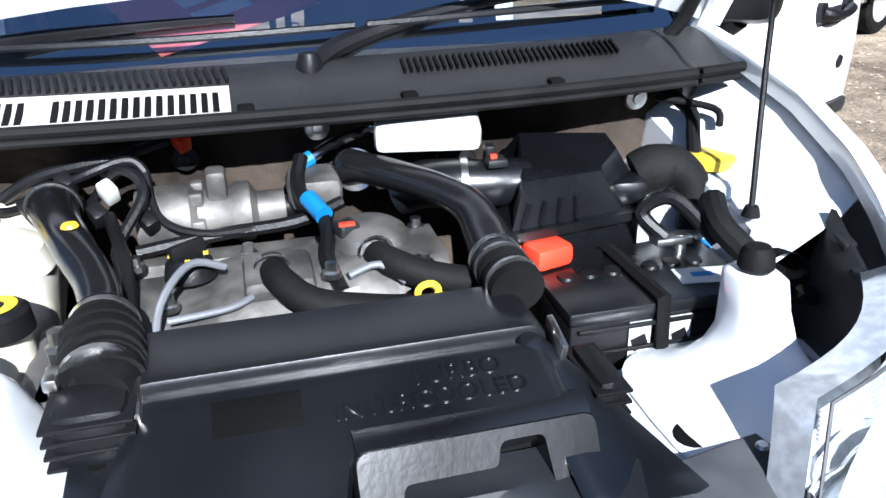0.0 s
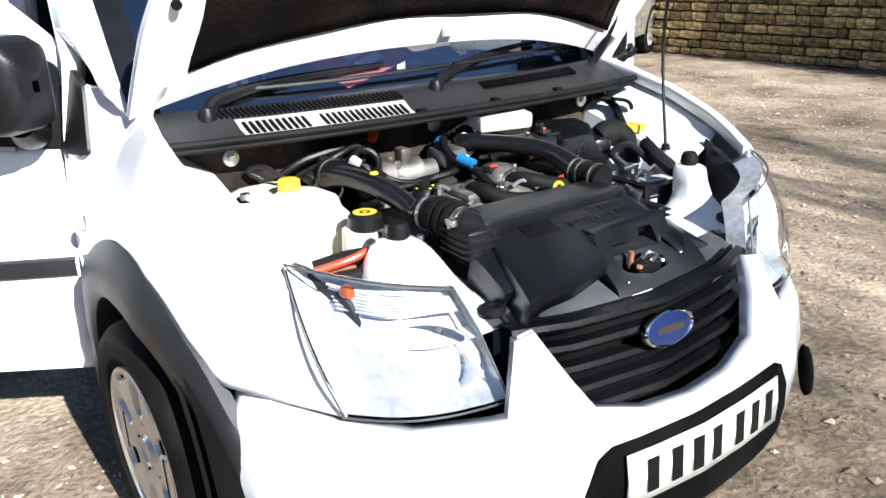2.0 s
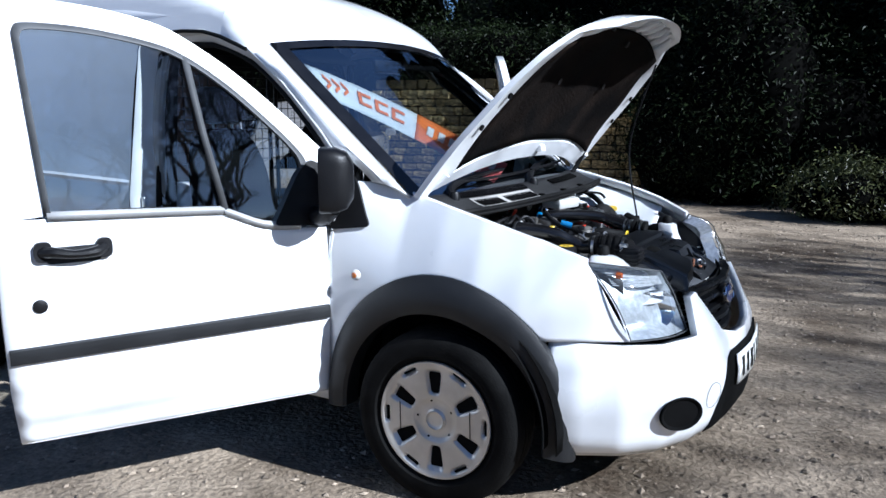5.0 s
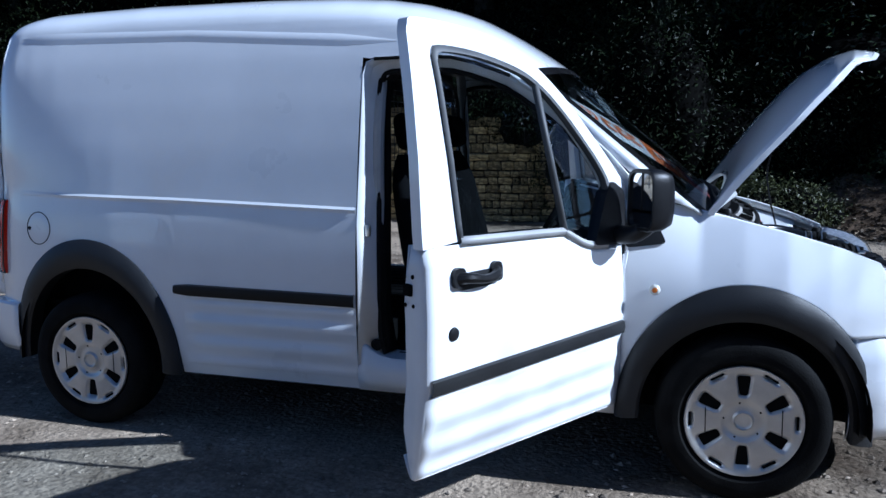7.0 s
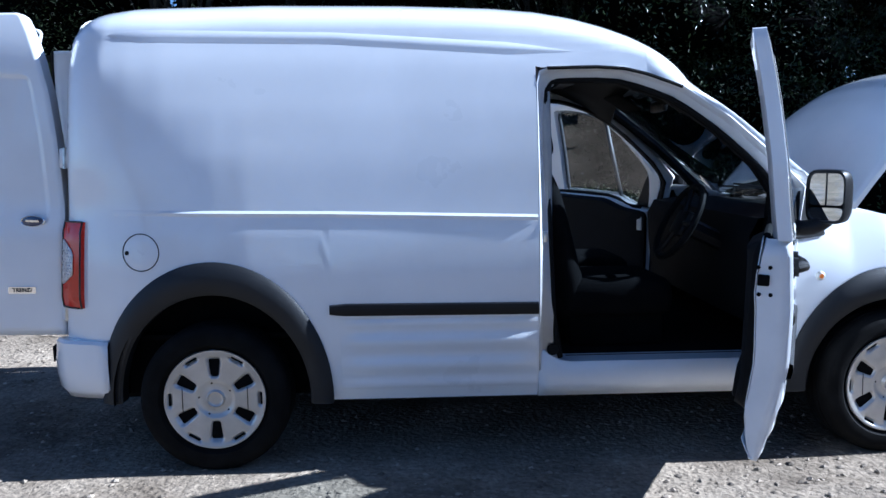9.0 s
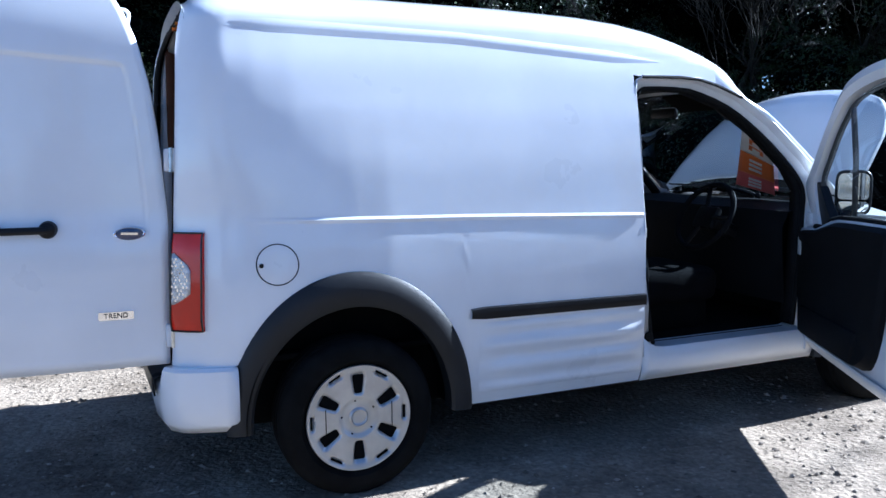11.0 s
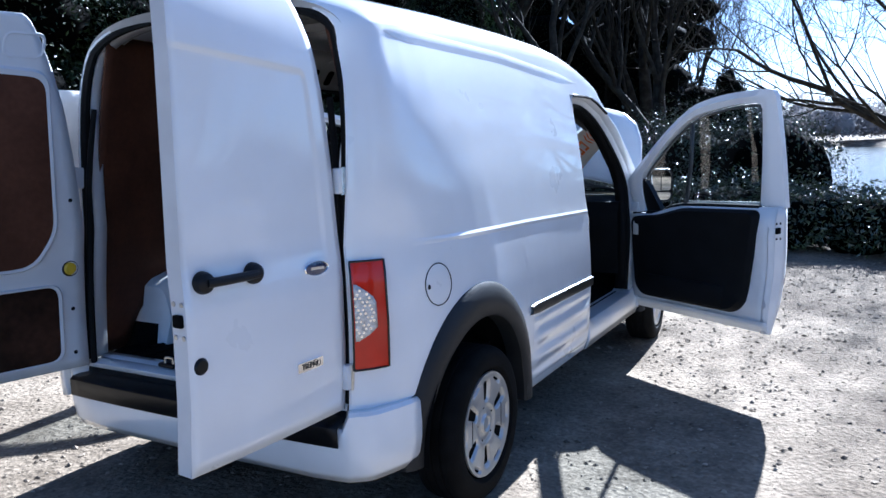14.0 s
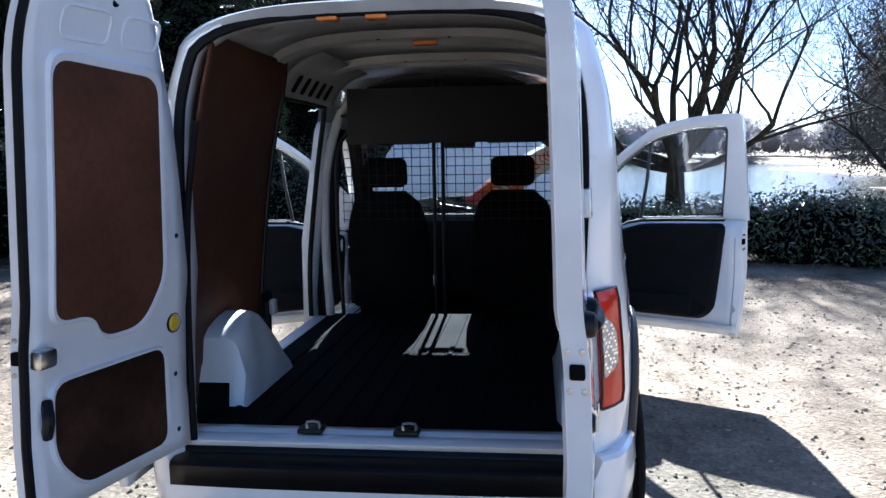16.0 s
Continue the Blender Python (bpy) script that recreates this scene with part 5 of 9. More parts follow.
# ---- bonnet, propped open ----
HOOD_C = Vector((2.79, 0, 1.06))
HOOD_A = 66.0
prof_c = [(0.135, 0.0), (0.29, -0.006), (0.45, -0.034), (0.58, -0.07), (0.685, -0.112), (0.765, -0.165), (0.82, -0.225), (0.845, -0.30)]
prof_s = [(0.0, 0.03), (0.14, -0.004), (0.27, -0.042), (0.40, -0.085), (0.52, -0.123), (0.63, -0.163), (0.72, -0.195), (0.775, -0.265)]
half_y = [(0, 0.757), (0.25, 0.74), (0.5, 0.70), (0.7, 0.63), (0.85, 0.53), (1.0, 0.40)]
hr = Matrix.Translation(HOOD_C) @ Matrix.Rotation(radians(-HOOD_A), 4, "Y")


def hood_pt(t, u, sink=0.0, edge=1.0):
    k = np.linspace(0, 1, len(prof_c))
    w = abs(u) ** 2.4
    x = float(np.interp(t, k, [p[0] for p in prof_c])) * (1 - w) + float(np.interp(t, k, [p[0] for p in prof_s])) * w
    z = float(np.interp(t, k, [p[1] for p in prof_c])) * (1 - w) + float(np.interp(t, k, [p[1] for p in prof_s])) * w
    return Vector((x, u * lerp(half_y, t) * edge, z - sink))


ts = list(np.linspace(0, 1, 31))
rows = [[hr @ hood_pt(t, u) for u in np.linspace(-1, 1, 33).tolist()] for t in ts]
hood = part("bonnet", Mesh().grid(rows), PAINT, van, "white bonnet propped open", thick=0.004)
# inner frame: rim, ribs
def hood_in(t, u, sink):
    return hr @ (hood_pt(t, u) - Vector((0, 0, sink)))
rim = Mesh()
pathp = [(t, -1) for t in np.linspace(0.0, 1, 20).tolist()] + [(1, u) for u in np.linspace(-0.9, 1, 16).tolist()] + [(t, 1) for t in np.linspace(0.95, 0.0, 20).tolist()] + [(0, u) for u in np.linspace(0.9, -0.9, 16).tolist()]
ring0, ring1, ring2, ring3 = [], [], [], []
for t, u in pathp:
    ring0.append(hood_in(t, u, 0.003))
    ring1.append(hood_in(t, u, 0.022))
    tt, uu = 0.5 + (t - 0.5) * 0.86, u * 0.86
    ring2.append(hood_in(tt, uu, 0.036))
    tt, uu = 0.5 + (t - 0.5) * 0.80, u * 0.78
    ring3.append(hood_in(tt, uu, 0.014))
rim.grid([ring0, ring1, ring2, ring3], close=True)
part("bonnet_frame", rim, INNER, hood, "white pressed inner bonnet frame")
rows = []
for t in np.linspace(0.085, 0.70, 20).tolist():
    ph = math.sin(t * 21) * 0.012
    rows.append([hood_in(t, u * (0.84 + ph), 0.030 + 0.006 * math.sin(u * 9) * math.sin(t * 8)) for u in np.linspace(-1, 1, 24).tolist()])
part("bonnet_pad", Mesh().grid(rows), FELT, hood, "dark sound-deadening felt pad", thick=0.01, offset=1)
for t, u in ((0.45, -0.93), (0.3, -0.93), (0.45, 0.93), (0.3, 0.93)):
    p, q = hood_in(t, u, 0.034), hood_in(t, u, 0.040)
    part("frame_hole", Mesh().tube([p, q], 0.011, 12), MATT, hood)
for t, u in ((0.35, -0.3), (0.6, 0.2), (0.35, 0.4), (0.72, -0.35)):
    p, q = hood_in(t, u, 0.038), hood_in(t, u, 0.048)
    part("pad_clip", Mesh().tube([p, q], 0.014, 10), BLACK, hood)
for k in range(5):
    for sg in (-1, 1):
        u = sg * (0.16 + 0.155 * k)
        part("frame_rib", Mesh().tube([hood_in(0.72, u * 0.93, 0.022), hood_in(0.80, u * 0.97, 0.034), hood_in(0.90, u, 0.024)], [0.012, 0.016, 0.008], 8, 4), INNER, hood)
fi = Mesh().grid([[hood_in(t, u, 0.012) for u in np.linspace(-0.9, 0.9, 24).tolist()] for t in np.linspace(0.66, 0.97, 10).tolist()])
part("inner_nose", fi, INNER, hood, "white inner bonnet nose", thick=0.003)
part("bonnet_stop", Mesh().tube([hood_in(0.05, 0.05, 0.03), hood_in(0.03, 0.05, 0.046)], 0.02, 10), INNER, hood)
for s in (1, -1):
    m = Mesh().tube([(2.72, 0.70, 1.02), (2.76, 0.715, 1.05), (2.80, 0.71, 1.10), (2.86, 0.69, 1.15)], 0.014, 8, 3)
    part("bonnet_hinge", m if s > 0 else m.mirrored(), INNER, hood, "white bonnet hinge")
part("prop_rod", Mesh().tube([hood_in(0.68, 0.88, 0.04), Vector((3.10, 0.63, 1.2)), Vector((3.16, 0.60, 0.86))], 0.0045, 8, 6), BLACK, van, "thin black prop rod")
part("washer_hose", Mesh().tube([(2.80, 0.62, 1.03), (2.83, 0.66, 1.10), (2.88, 0.66, 1.2), (2.95, 0.62, 1.3)], 0.012, 8, 4), RUBBER, van)

# ---- load space and cab ----
part("load_floor", Mesh().span(-0.57, 1.46, -0.72, 0.72, 0.535, 0.558, 0.004), MAT_FLOOR, van, "dark rubber load floor")
for k in range(13):
    y = -0.60 + k * 0.1
    part("floor_rib", Mesh().span(-0.5, 1.42, y - 0.012, y + 0.012, 0.556, 0.563, 0.003), MAT_FLOOR, van)
part("cab_floor", Mesh().span(1.46, 2.6, -0.74, 0.74, 0.36, 0.43, 0.01), MATT, van)
part("bulkhead_step", Mesh().span(1.44, 1.47, -0.72, 0.72, 0.36, 0.556, 0.005), MATT, van)
for s, x1 in ((1, 0.39), (-1, 1.36)):
    rows = []
    for t in np.linspace(0, 1, 22).tolist():
        row = []
        for k in range(24):
            x = -0.55 + (x1 + 0.55) * k / 23
            lo = max(0.562, arch_z(x, 0.0, (0.46, 0.53)))
            z = lo + (1.895 - lo) * t
            pr = section(x)
            wide = float(np.interp(z, [q[1] for q in pr], [q[0] for q in pr])) / rear_w(x, z) - 0.055 if z > 1.75 else 0.0
            row.append((x, min(lerp(SIDE, z) - 0.085, wide or 9) * lerp([(-0.56, 0.90), (-0.3, 0.965), (0.0, 0.98), (2, 0.98)], x), z))
        rows.append(row)
    m = Mesh().grid(rows)
    part("side_lining", m if s > 0 else m.mirrored(), PLY, van, "dark brown plywood side lining", thick=0.009)
    # wheel box
    rows = []
    for t in np.linspace(0, 1, 16).tolist():
        x = -0.31 + 0.60 * t if s > 0 else -0.45 + 0.92 * t
        h = (0.86 if s > 0 else 1.0) * lerp([(0, 0.0), (0.015, 0.16), (0.05, 0.285), (0.12, 0.325), (0.30, 0.355), (0.48, 0.365), (0.56, 0.345), (0.78, 0.22), (0.95, 0.09), (1, 0.0)], t)
        dent = 0.014 * math.sin(min(1, max(0, (t - 0.3) / 0.3)) * math.pi)
        rows.append([(x, 0.57, 0.555), (x, 0.585 + dent, 0.555 + h * 0.45), (x, 0.612 + dent, 0.555 + h * 0.86), (x, 0.628, 0.555 + h * 0.95), (x, 0.655, 0.555 + h), (x, 0.79, 0.555 + h)])
    m = Mesh().grid(rows)
    part("wheel_box", m if s > 0 else m.mirrored(), INNER, van, "pale painted wheel box")
part("lining_edge", Mesh().tube([(0.394, lerp(SIDE, z) * 0.98 - 0.09, z) for z in np.linspace(0.58, 1.74, 12).tolist()] + [(0.394, 0.60, 1.85)], 0.013, 8), BLACK, van, "black edging along the plywood lining")
part("lining_post", Mesh().tube([(0.405, 0.735, 0.555), (0.405, 0.735, 0.80), (0.40, 0.735, 0.84), (0.39, 0.72, 0.86)], [0.022, 0.022, 0.026, 0.026], 10, 3), BLACK, van, "short black post at the lining's edge")
# roof bows and lining
for x, d in ((-0.50, 0.05), (0.30, 0.04), (1.0, 0.04)):
    pr = section(x)
    pts = [(x, -p[0] * 0.93, p[1] - d) for p in pr if p[1] > 1.80] + [(x, p[0] * 0.93, p[1] - d) for p in pr[::-1][1:] if p[1] > 1.80]
    rows = [[Vector(p) + Vector((dx, 0, dz)) for dx, dz in ((-0.07, 0.02), (-0.05, -0.012), (0.05, -0.012), (0.07, 0.02))] for p in pts]
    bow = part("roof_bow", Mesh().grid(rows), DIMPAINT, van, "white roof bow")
    for y in (-0.35, -0.15, 0.15, 0.35):
        part("bow_hole", Mesh().tube([(x - 0.045, y, lerp(ROOF_H, x) - d - 0.013), (x - 0.045, y, lerp(ROOF_H, x) - d - 0.016)], 0.008, 8), MATT, bow)
for y in (0.16, 0.0):
    part("amber_marker", Mesh().box((-0.52, y, 1.918), (0.05, 0.07, 0.02), 0.006), AMBER, van, "small amber plastic clip")
part("load_lamp", Mesh().box((0.24, -0.05, 1.938), (0.05, 0.10, 0.018), 0.006), AMBER, van, "small load space lamp")
part("headliner", Mesh().grid([[(x, y, lerp(ROOF_H, x) - 0.045 - 0.18 * (abs(y) / 0.62) ** 3) for y in np.linspace(-0.62, 0.62, 14).tolist()] for x in np.linspace(1.4, 2.05, 8).tolist()]), material("headliner", (0.035, 0.035, 0.034), 0.95, vary=0.1), van, "dark grey headliner", thick=0.01)
part("parcel_shelf", Mesh().span(1.38, 1.75, -0.60, 0.60, 1.70, 1.72, 0.006), BLACK, van, "dark overhead shelf")
part("shelf_panel", Mesh().span(1.375, 1.39, -0.56, 0.56, 1.55, 1.86, 0.005), material("bulkhead_panel", (0.007, 0.0065, 0.006), 0.8, vary=0.2), van, "dark upper bulkhead panel")
# mesh bulkhead
cage = part("bulkhead_frame", Mesh().tube([(1.40, -0.62, 0.56), (1.40, -0.64, 1.2), (1.40, -0.56, 1.62), (1.40, 0.0, 1.66), (1.40, 0.56, 1.62), (1.40, 0.64, 1.2), (1.40, 0.62, 0.56)], 0.012, 8, 5), BLACK, van, "black wire mesh bulkhead")
for y in np.arange(-0.60, 0.61, 0.05):
    part("mesh_wire", Mesh().tube([(1.40, y, 1.1), (1.40, y, 1.64 - 0.05 * abs(y))], 0.0022, 5), BLACK, cage)
for z in np.arange(1.12, 1.63, 0.05):
    part("mesh_wire", Mesh().tube([(1.402, -0.61, z), (1.402, 0.61, z)], 0.0022, 5), BLACK, cage)
for y in (0.07, 0.02):
    part("upright", Mesh().tube([(1.39, y, 0.56), (1.39, y, 1.9)], 0.011, 8), BLACK, cage)
for s in (1, -1):
    m = Mesh().tube([(1.40, 0.70, 0.56), (1.42, 0.72, 1.0), (1.42, 0.70, 1.4), (1.42, 0.60, 1.74), (1.42, 0.45, 1.86)], 0.026, 10, 4)
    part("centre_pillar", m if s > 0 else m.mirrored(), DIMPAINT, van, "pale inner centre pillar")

# pressed panel with slots over the side door opening, and the opening's edge
rows = []
for x in np.linspace(0.45, 1.40, 14).tolist():
    rows.append([(x, 0.655, 1.762), (x, 0.640, 1.80), (x, 0.600, 1.86), (x, 0.54, 1.91), (x, 0.44, 1.945)])
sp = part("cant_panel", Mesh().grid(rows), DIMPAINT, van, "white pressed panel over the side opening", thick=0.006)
for k in range(5):
    x = 0.62 + 0.14 * k
    f = [(x + a, 0.640 - 0.62 * (b - 1.80), b) for a, b in rounded([(-0.026, 1.785), (0.026, 1.785), (0.030, 1.862), (-0.022, 1.862)], 0.016)]
    part("panel_slot", Mesh().prism([Vector(p) + Vector((0, -0.014, 0)) for p in f], [Vector(p) + Vector((0, 0.012, 0)) for p in f]), MATT, sp)
ap = [(0.44, 0.56), (0.43, 0.9), (0.42, 1.3), (0.46, 1.66), (0.55, 1.75), (1.20, 1.755), (1.31, 1.71), (1.36, 1.4), (1.37, 0.9), (1.37, 0.56)]
part("opening_seal", Mesh().tube([(x, lerp(SIDE, z) - 0.055, z) for x, z in ap], 0.014, 8, 4), RUBBER, van, "black seal round the side opening")
part("sill_scuff", Mesh().span(0.42, 1.40, 0.72, 0.80, 0.50, 0.556, 0.01), INNER, van)
part("grab_plate", Mesh().box((0.40, 0.70, 0.80), (0.05, 0.03, 0.07), 0.01), WHITEP, van)


def seat(y):
    st = part("seat", Mesh().box((1.78, y, 0.66), (0.52, 0.50, 0.18), 0.06, seg=3), FABRIC, van, "dark fabric front seat")
    b = Mesh()
    rows = []
    for t in np.linspace(0, 1, 10).tolist():
        z = 0.66 + 0.62 * t
        x = 1.57 - 0.13 * t
        hw = lerp([(0, 0.25), (0.3, 0.255), (0.7, 0.235), (0.92, 0.19), (1, 0.12)], t)
        th = lerp([(0, 0.09), (0.8, 0.065), (1, 0.03)], t)
        rows.append([(x + th * math.sin(a), y + hw * math.copysign(abs(math.cos(a)) ** 0.6, math.cos(a)), z) for a in np.linspace(0, 2 * math.pi, 25)[:-1]])
    b.grid(rows, close=True)
    b.add(rows[-1], [tuple(range(24))])
    part("backrest", b, FABRIC, st)
    part("headrest", Mesh().box((1.45, y, 1.385), (0.09, 0.25, 0.17), 0.04, (0, -10, 0), 3), FABRIC, st)
    for d in (-0.06, 0.06):
        part("headrest_post", Mesh().tube([(1.46, y + d, 1.26), (1.45, y + d, 1.33)], 0.006, 6), STEEL, st)
    part("seat_base", Mesh().span(1.56, 2.0, y - 0.2, y + 0.2, 0.43, 0.60, 0.02), MATT, st)


seat(-0.37)
seat(0.36)
rows = []
for y in np.linspace(-0.74, 0.74, 20).tolist():
    rows.append([(2.36, y, 0.55), (2.33, y, 0.80), (2.32, y, 0.95), (2.36, y, 1.03), (2.55, y, 1.055), (2.74 + 0.08 * (1 - (y / 0.74) ** 2), y, 1.05), (2.6, y, 0.6)])
part("dashboard", Mesh().grid(rows), TRIM, van, "black plastic dashboard")
part("firewall_inner", Mesh().span(2.62, 2.66, -0.76, 0.76, 0.34, 1.04, 0.005), MATT, van)
tilt = pose(2.13, -0.38, 0.99, 0, -62, 0)
rg = [tilt @ Vector((0.19 * math.cos(a), 0.19 * math.sin(a), 0)) for a in np.linspace(0, 2 * math.pi, 33).tolist()]
sw = part("steering_wheel", Mesh().tube(rg, 0.016, 8), TRIM, van, "black steering wheel")
part("wheel_boss", Mesh().box(tilt @ Vector((0, 0, -0.02)), (0.13, 0.15, 0.05), 0.02, (0, -62, 0)), BLACK, sw)
for a in (0.3, math.pi - 0.3, 1.5 * math.pi):
    part("wheel_spoke", Mesh().tube([tilt @ Vector((0.05 * math.cos(a), 0.05 * math.sin(a), -0.01)), tilt @ Vector((0.18 * math.cos(a), 0.18 * math.sin(a), 0))], 0.014, 6), BLACK, sw)
part("steering_column", Mesh().tube([tilt @ Vector((0, 0, -0.03)), (2.4, -0.38, 0.86)], 0.045, 8), BLACK, sw)
for y in (-0.36, 0.36):
    part("sun_visor", Mesh().box((2.04, y, 1.60), (0.16, 0.34, 0.015), 0.006, (0, 30, 0)), MATT, van)
part("interior_mirror", Mesh().box((2.14, 0.0, 1.56), (0.03, 0.22, 0.06), 0.014), BLACK, van, "black interior mirror")
# window banner on the screen
def on_screen(y, t, out=-0.012):
    r = screen_row(t)
    p = [lerp([(q.y, q[i]) for q in r], y) for i in range(3)]
    return Vector((p[0] + out, y, p[2] + out))


def banner(name, quad, mat, parent, out, label=""):
    a, b, c, d = [Vector(q) for q in quad]
    rows = []
    for u in np.linspace(0, 1, 16).tolist():
        p, q = a.lerp(b, u), d.lerp(c, u)
        rows.append([on_screen(*(p.lerp(q, v)), out) for v in np.linspace(0, 1, 8).tolist()])
    return part(name, Mesh().grid(rows), mat, parent, label, thick=0.001)

# ---- engine bay ----
bay = van
# cowl with vent slots, seal and wipers
def cowl_pt(y, v):
    """v: 0 at the glass, 1 at the front lip."""
    xb = 2.86 - 0.115 * (abs(y) / 0.745) ** 2.2
    xf = 2.985 - 0.06 * (abs(y) / 0.7) ** 2.5
    return Vector((xb + (xf - xb) * v, y, 1.066 + 0.006 * math.sin(v * 6) - 0.045 * v))


ny = 60
rows = [[cowl_pt(y, v) for v in (-0.05, 0.1, 0.3, 0.5, 0.7, 0.88, 1.0)] + [cowl_pt(y, 1.0) - Vector((0.004, 0, 0.012)), cowl_pt(y, 1.0) - Vector((0.03, 0, 0.016))] for y in np.linspace(-0.72, 0.72, ny).tolist()]
cowl = part("cowl", Mesh().grid(rows), material("weathered_cowl", (0.012, 0.012, 0.0125), 0.5, vary=0.4, scale=4, bump=0.1, bump_scale=250), bay, "dark plastic cowl below the windscreen", thick=0.003)
part("cowl_seal", Mesh().tube([cowl_pt(y, 1.0) - Vector((-0.002, 0, 0.0)) for y in np.linspace(-0.72, 0.72, 30).tolist()], 0.009, 8), RUBBER, cowl)
part("cowl_lip", Mesh().tube([cowl_pt(y, 1.0) - Vector((-0.006, 0, 0.014)) for y in np.linspace(-0.71, 0.71, 30).tolist()], 0.006, 8), RUBBER, cowl)
# the pale colour paints the sun falling on this half of the cowl
part("vent_plate", Mesh().grid([[cowl_pt(y, v) + Vector((0, 0, 0.003)) for v in (0.47, 0.72, 0.95)] for y in np.linspace(-0.55, -0.12, 20).tolist()]), material("sunlit_vent", (0.36, 0.35, 0.33), 0.5, vary=0.1), cowl, "vent plate with the sun on it painted pale")
for k in range(27):
    y = -0.535 + k * 0.0152
    if k in (10, 11):
        continue
    a, b = cowl_pt(y, 0.55), cowl_pt(y, 0.88)
    part("vent_slot", Mesh().box((a + b) / 2 + Vector((0, 0, 0.0036)), ((b - a).length, 0.0085, 0.003), 0.0, (0, 20, 0), 1), MATT, cowl)
for k in range(40):
    y = -0.60 + k * 0.0122
    a, b = cowl_pt(y, 0.18), cowl_pt(y, 0.42)
    part("vent_louvre", Mesh().box((a + b) / 2 + Vector((0, 0, 0.004)), ((b - a).length, 0.005, 0.008), 0.0, (0, 20, 12), 1), BLACK, cowl)
for k in range(36):
    y = 0.14 + k * 0.0105
    a, b = cowl_pt(y, 0.25), cowl_pt(y, 0.48)
    part("vent_louvre", Mesh().box((a + b) / 2 + Vector((0, 0, 0.004)), ((b - a).length, 0.004, 0.007), 0.0, (0, 20, 0), 1), MATT, cowl)
for y in (-0.10, 0.135, 0.37):
    part("cowl_clip", Mesh().box(cowl_pt(y, 0.86) + Vector((0, 0, 0.005)), (0.024, 0.024, 0.01), 0.004), MATT, cowl)
for base, pts in (((2.885, 0.0, 1.055), [(2.885, 0.0, 1.06), (2.84, 0.06, 1.085), (2.80, 0.20, 1.115), (2.775, 0.34, 1.13), (2.75, 0.46, 1.135)]),
                  ((2.84, -0.60, 1.05), [(2.84, -0.60, 1.055), (2.80, -0.56, 1.085), (2.79, -0.42, 1.11), (2.79, -0.25, 1.12), (2.79, -0.1, 1.125)])):
    arm = part("wiper_arm", Mesh().tube(pts, [0.014, 0.016, 0.011, 0.008, 0.006], 8, 4), BLACK, bay, "black wiper arm")
    part("wiper_pivot", Mesh().lathe([(0, 0.03), (0.014, 0.028), (0.02, 0.015), (0.02, -0.01)], base, "z", 14), BLACK, arm)
    y0, y1 = (0.10, 0.66) if base[1] > -0.3 else (-0.5, 0.08)
    bl = [on_screen(y, 0.055 + 0.01 * math.sin(y * 3), 0.012) for y in np.linspace(y0, y1, 10).tolist()]
    part("wiper_blade", Mesh().tube(bl, 0.006, 6), BLACK, arm)
# firewall
rows = []
for y in np.linspace(-0.68, 0.68, 40).tolist():
    rows.append([(2.845 - 0.03 * abs(y) + 0.006 * math.sin(y * 31), y, z + 0.0) for z in (1.02, 0.99, 0.94)] + [(2.85 - 0.03 * abs(y) + 0.012 * math.sin(y * 23 + z * 9), y, z) for z in (0.86, 0.78, 0.66, 0.5, 0.35)])
fwm = material("firewall_felt", (0.022, 0.018, 0.015), 0.95, spec=0.1, vary=0.4, scale=5, second=(0.06, 0.047, 0.037), bump=0.4, bump_scale=30)
fw = part("firewall", Mesh().grid(rows), fwm, bay, "brown-black padded firewall")
for y, z in ((-0.56, 0.957), (0.005, 0.962), (-0.005, 0.895), (0.565, 0.96), (-0.2, 0.93), (0.25, 0.88)):
    xx = 2.864 - 0.03 * abs(y)
    part("bulkhead_bolt", Mesh().lathe([(0, 0.012), (0.008, 0.012), (0.009, 0.006), (0.019, 0.005), (0.021, 0.0)], (xx, y, z), "x", 20), STEEL if z > 0.9 and abs(y) != 0.2 else BLACK, fw)
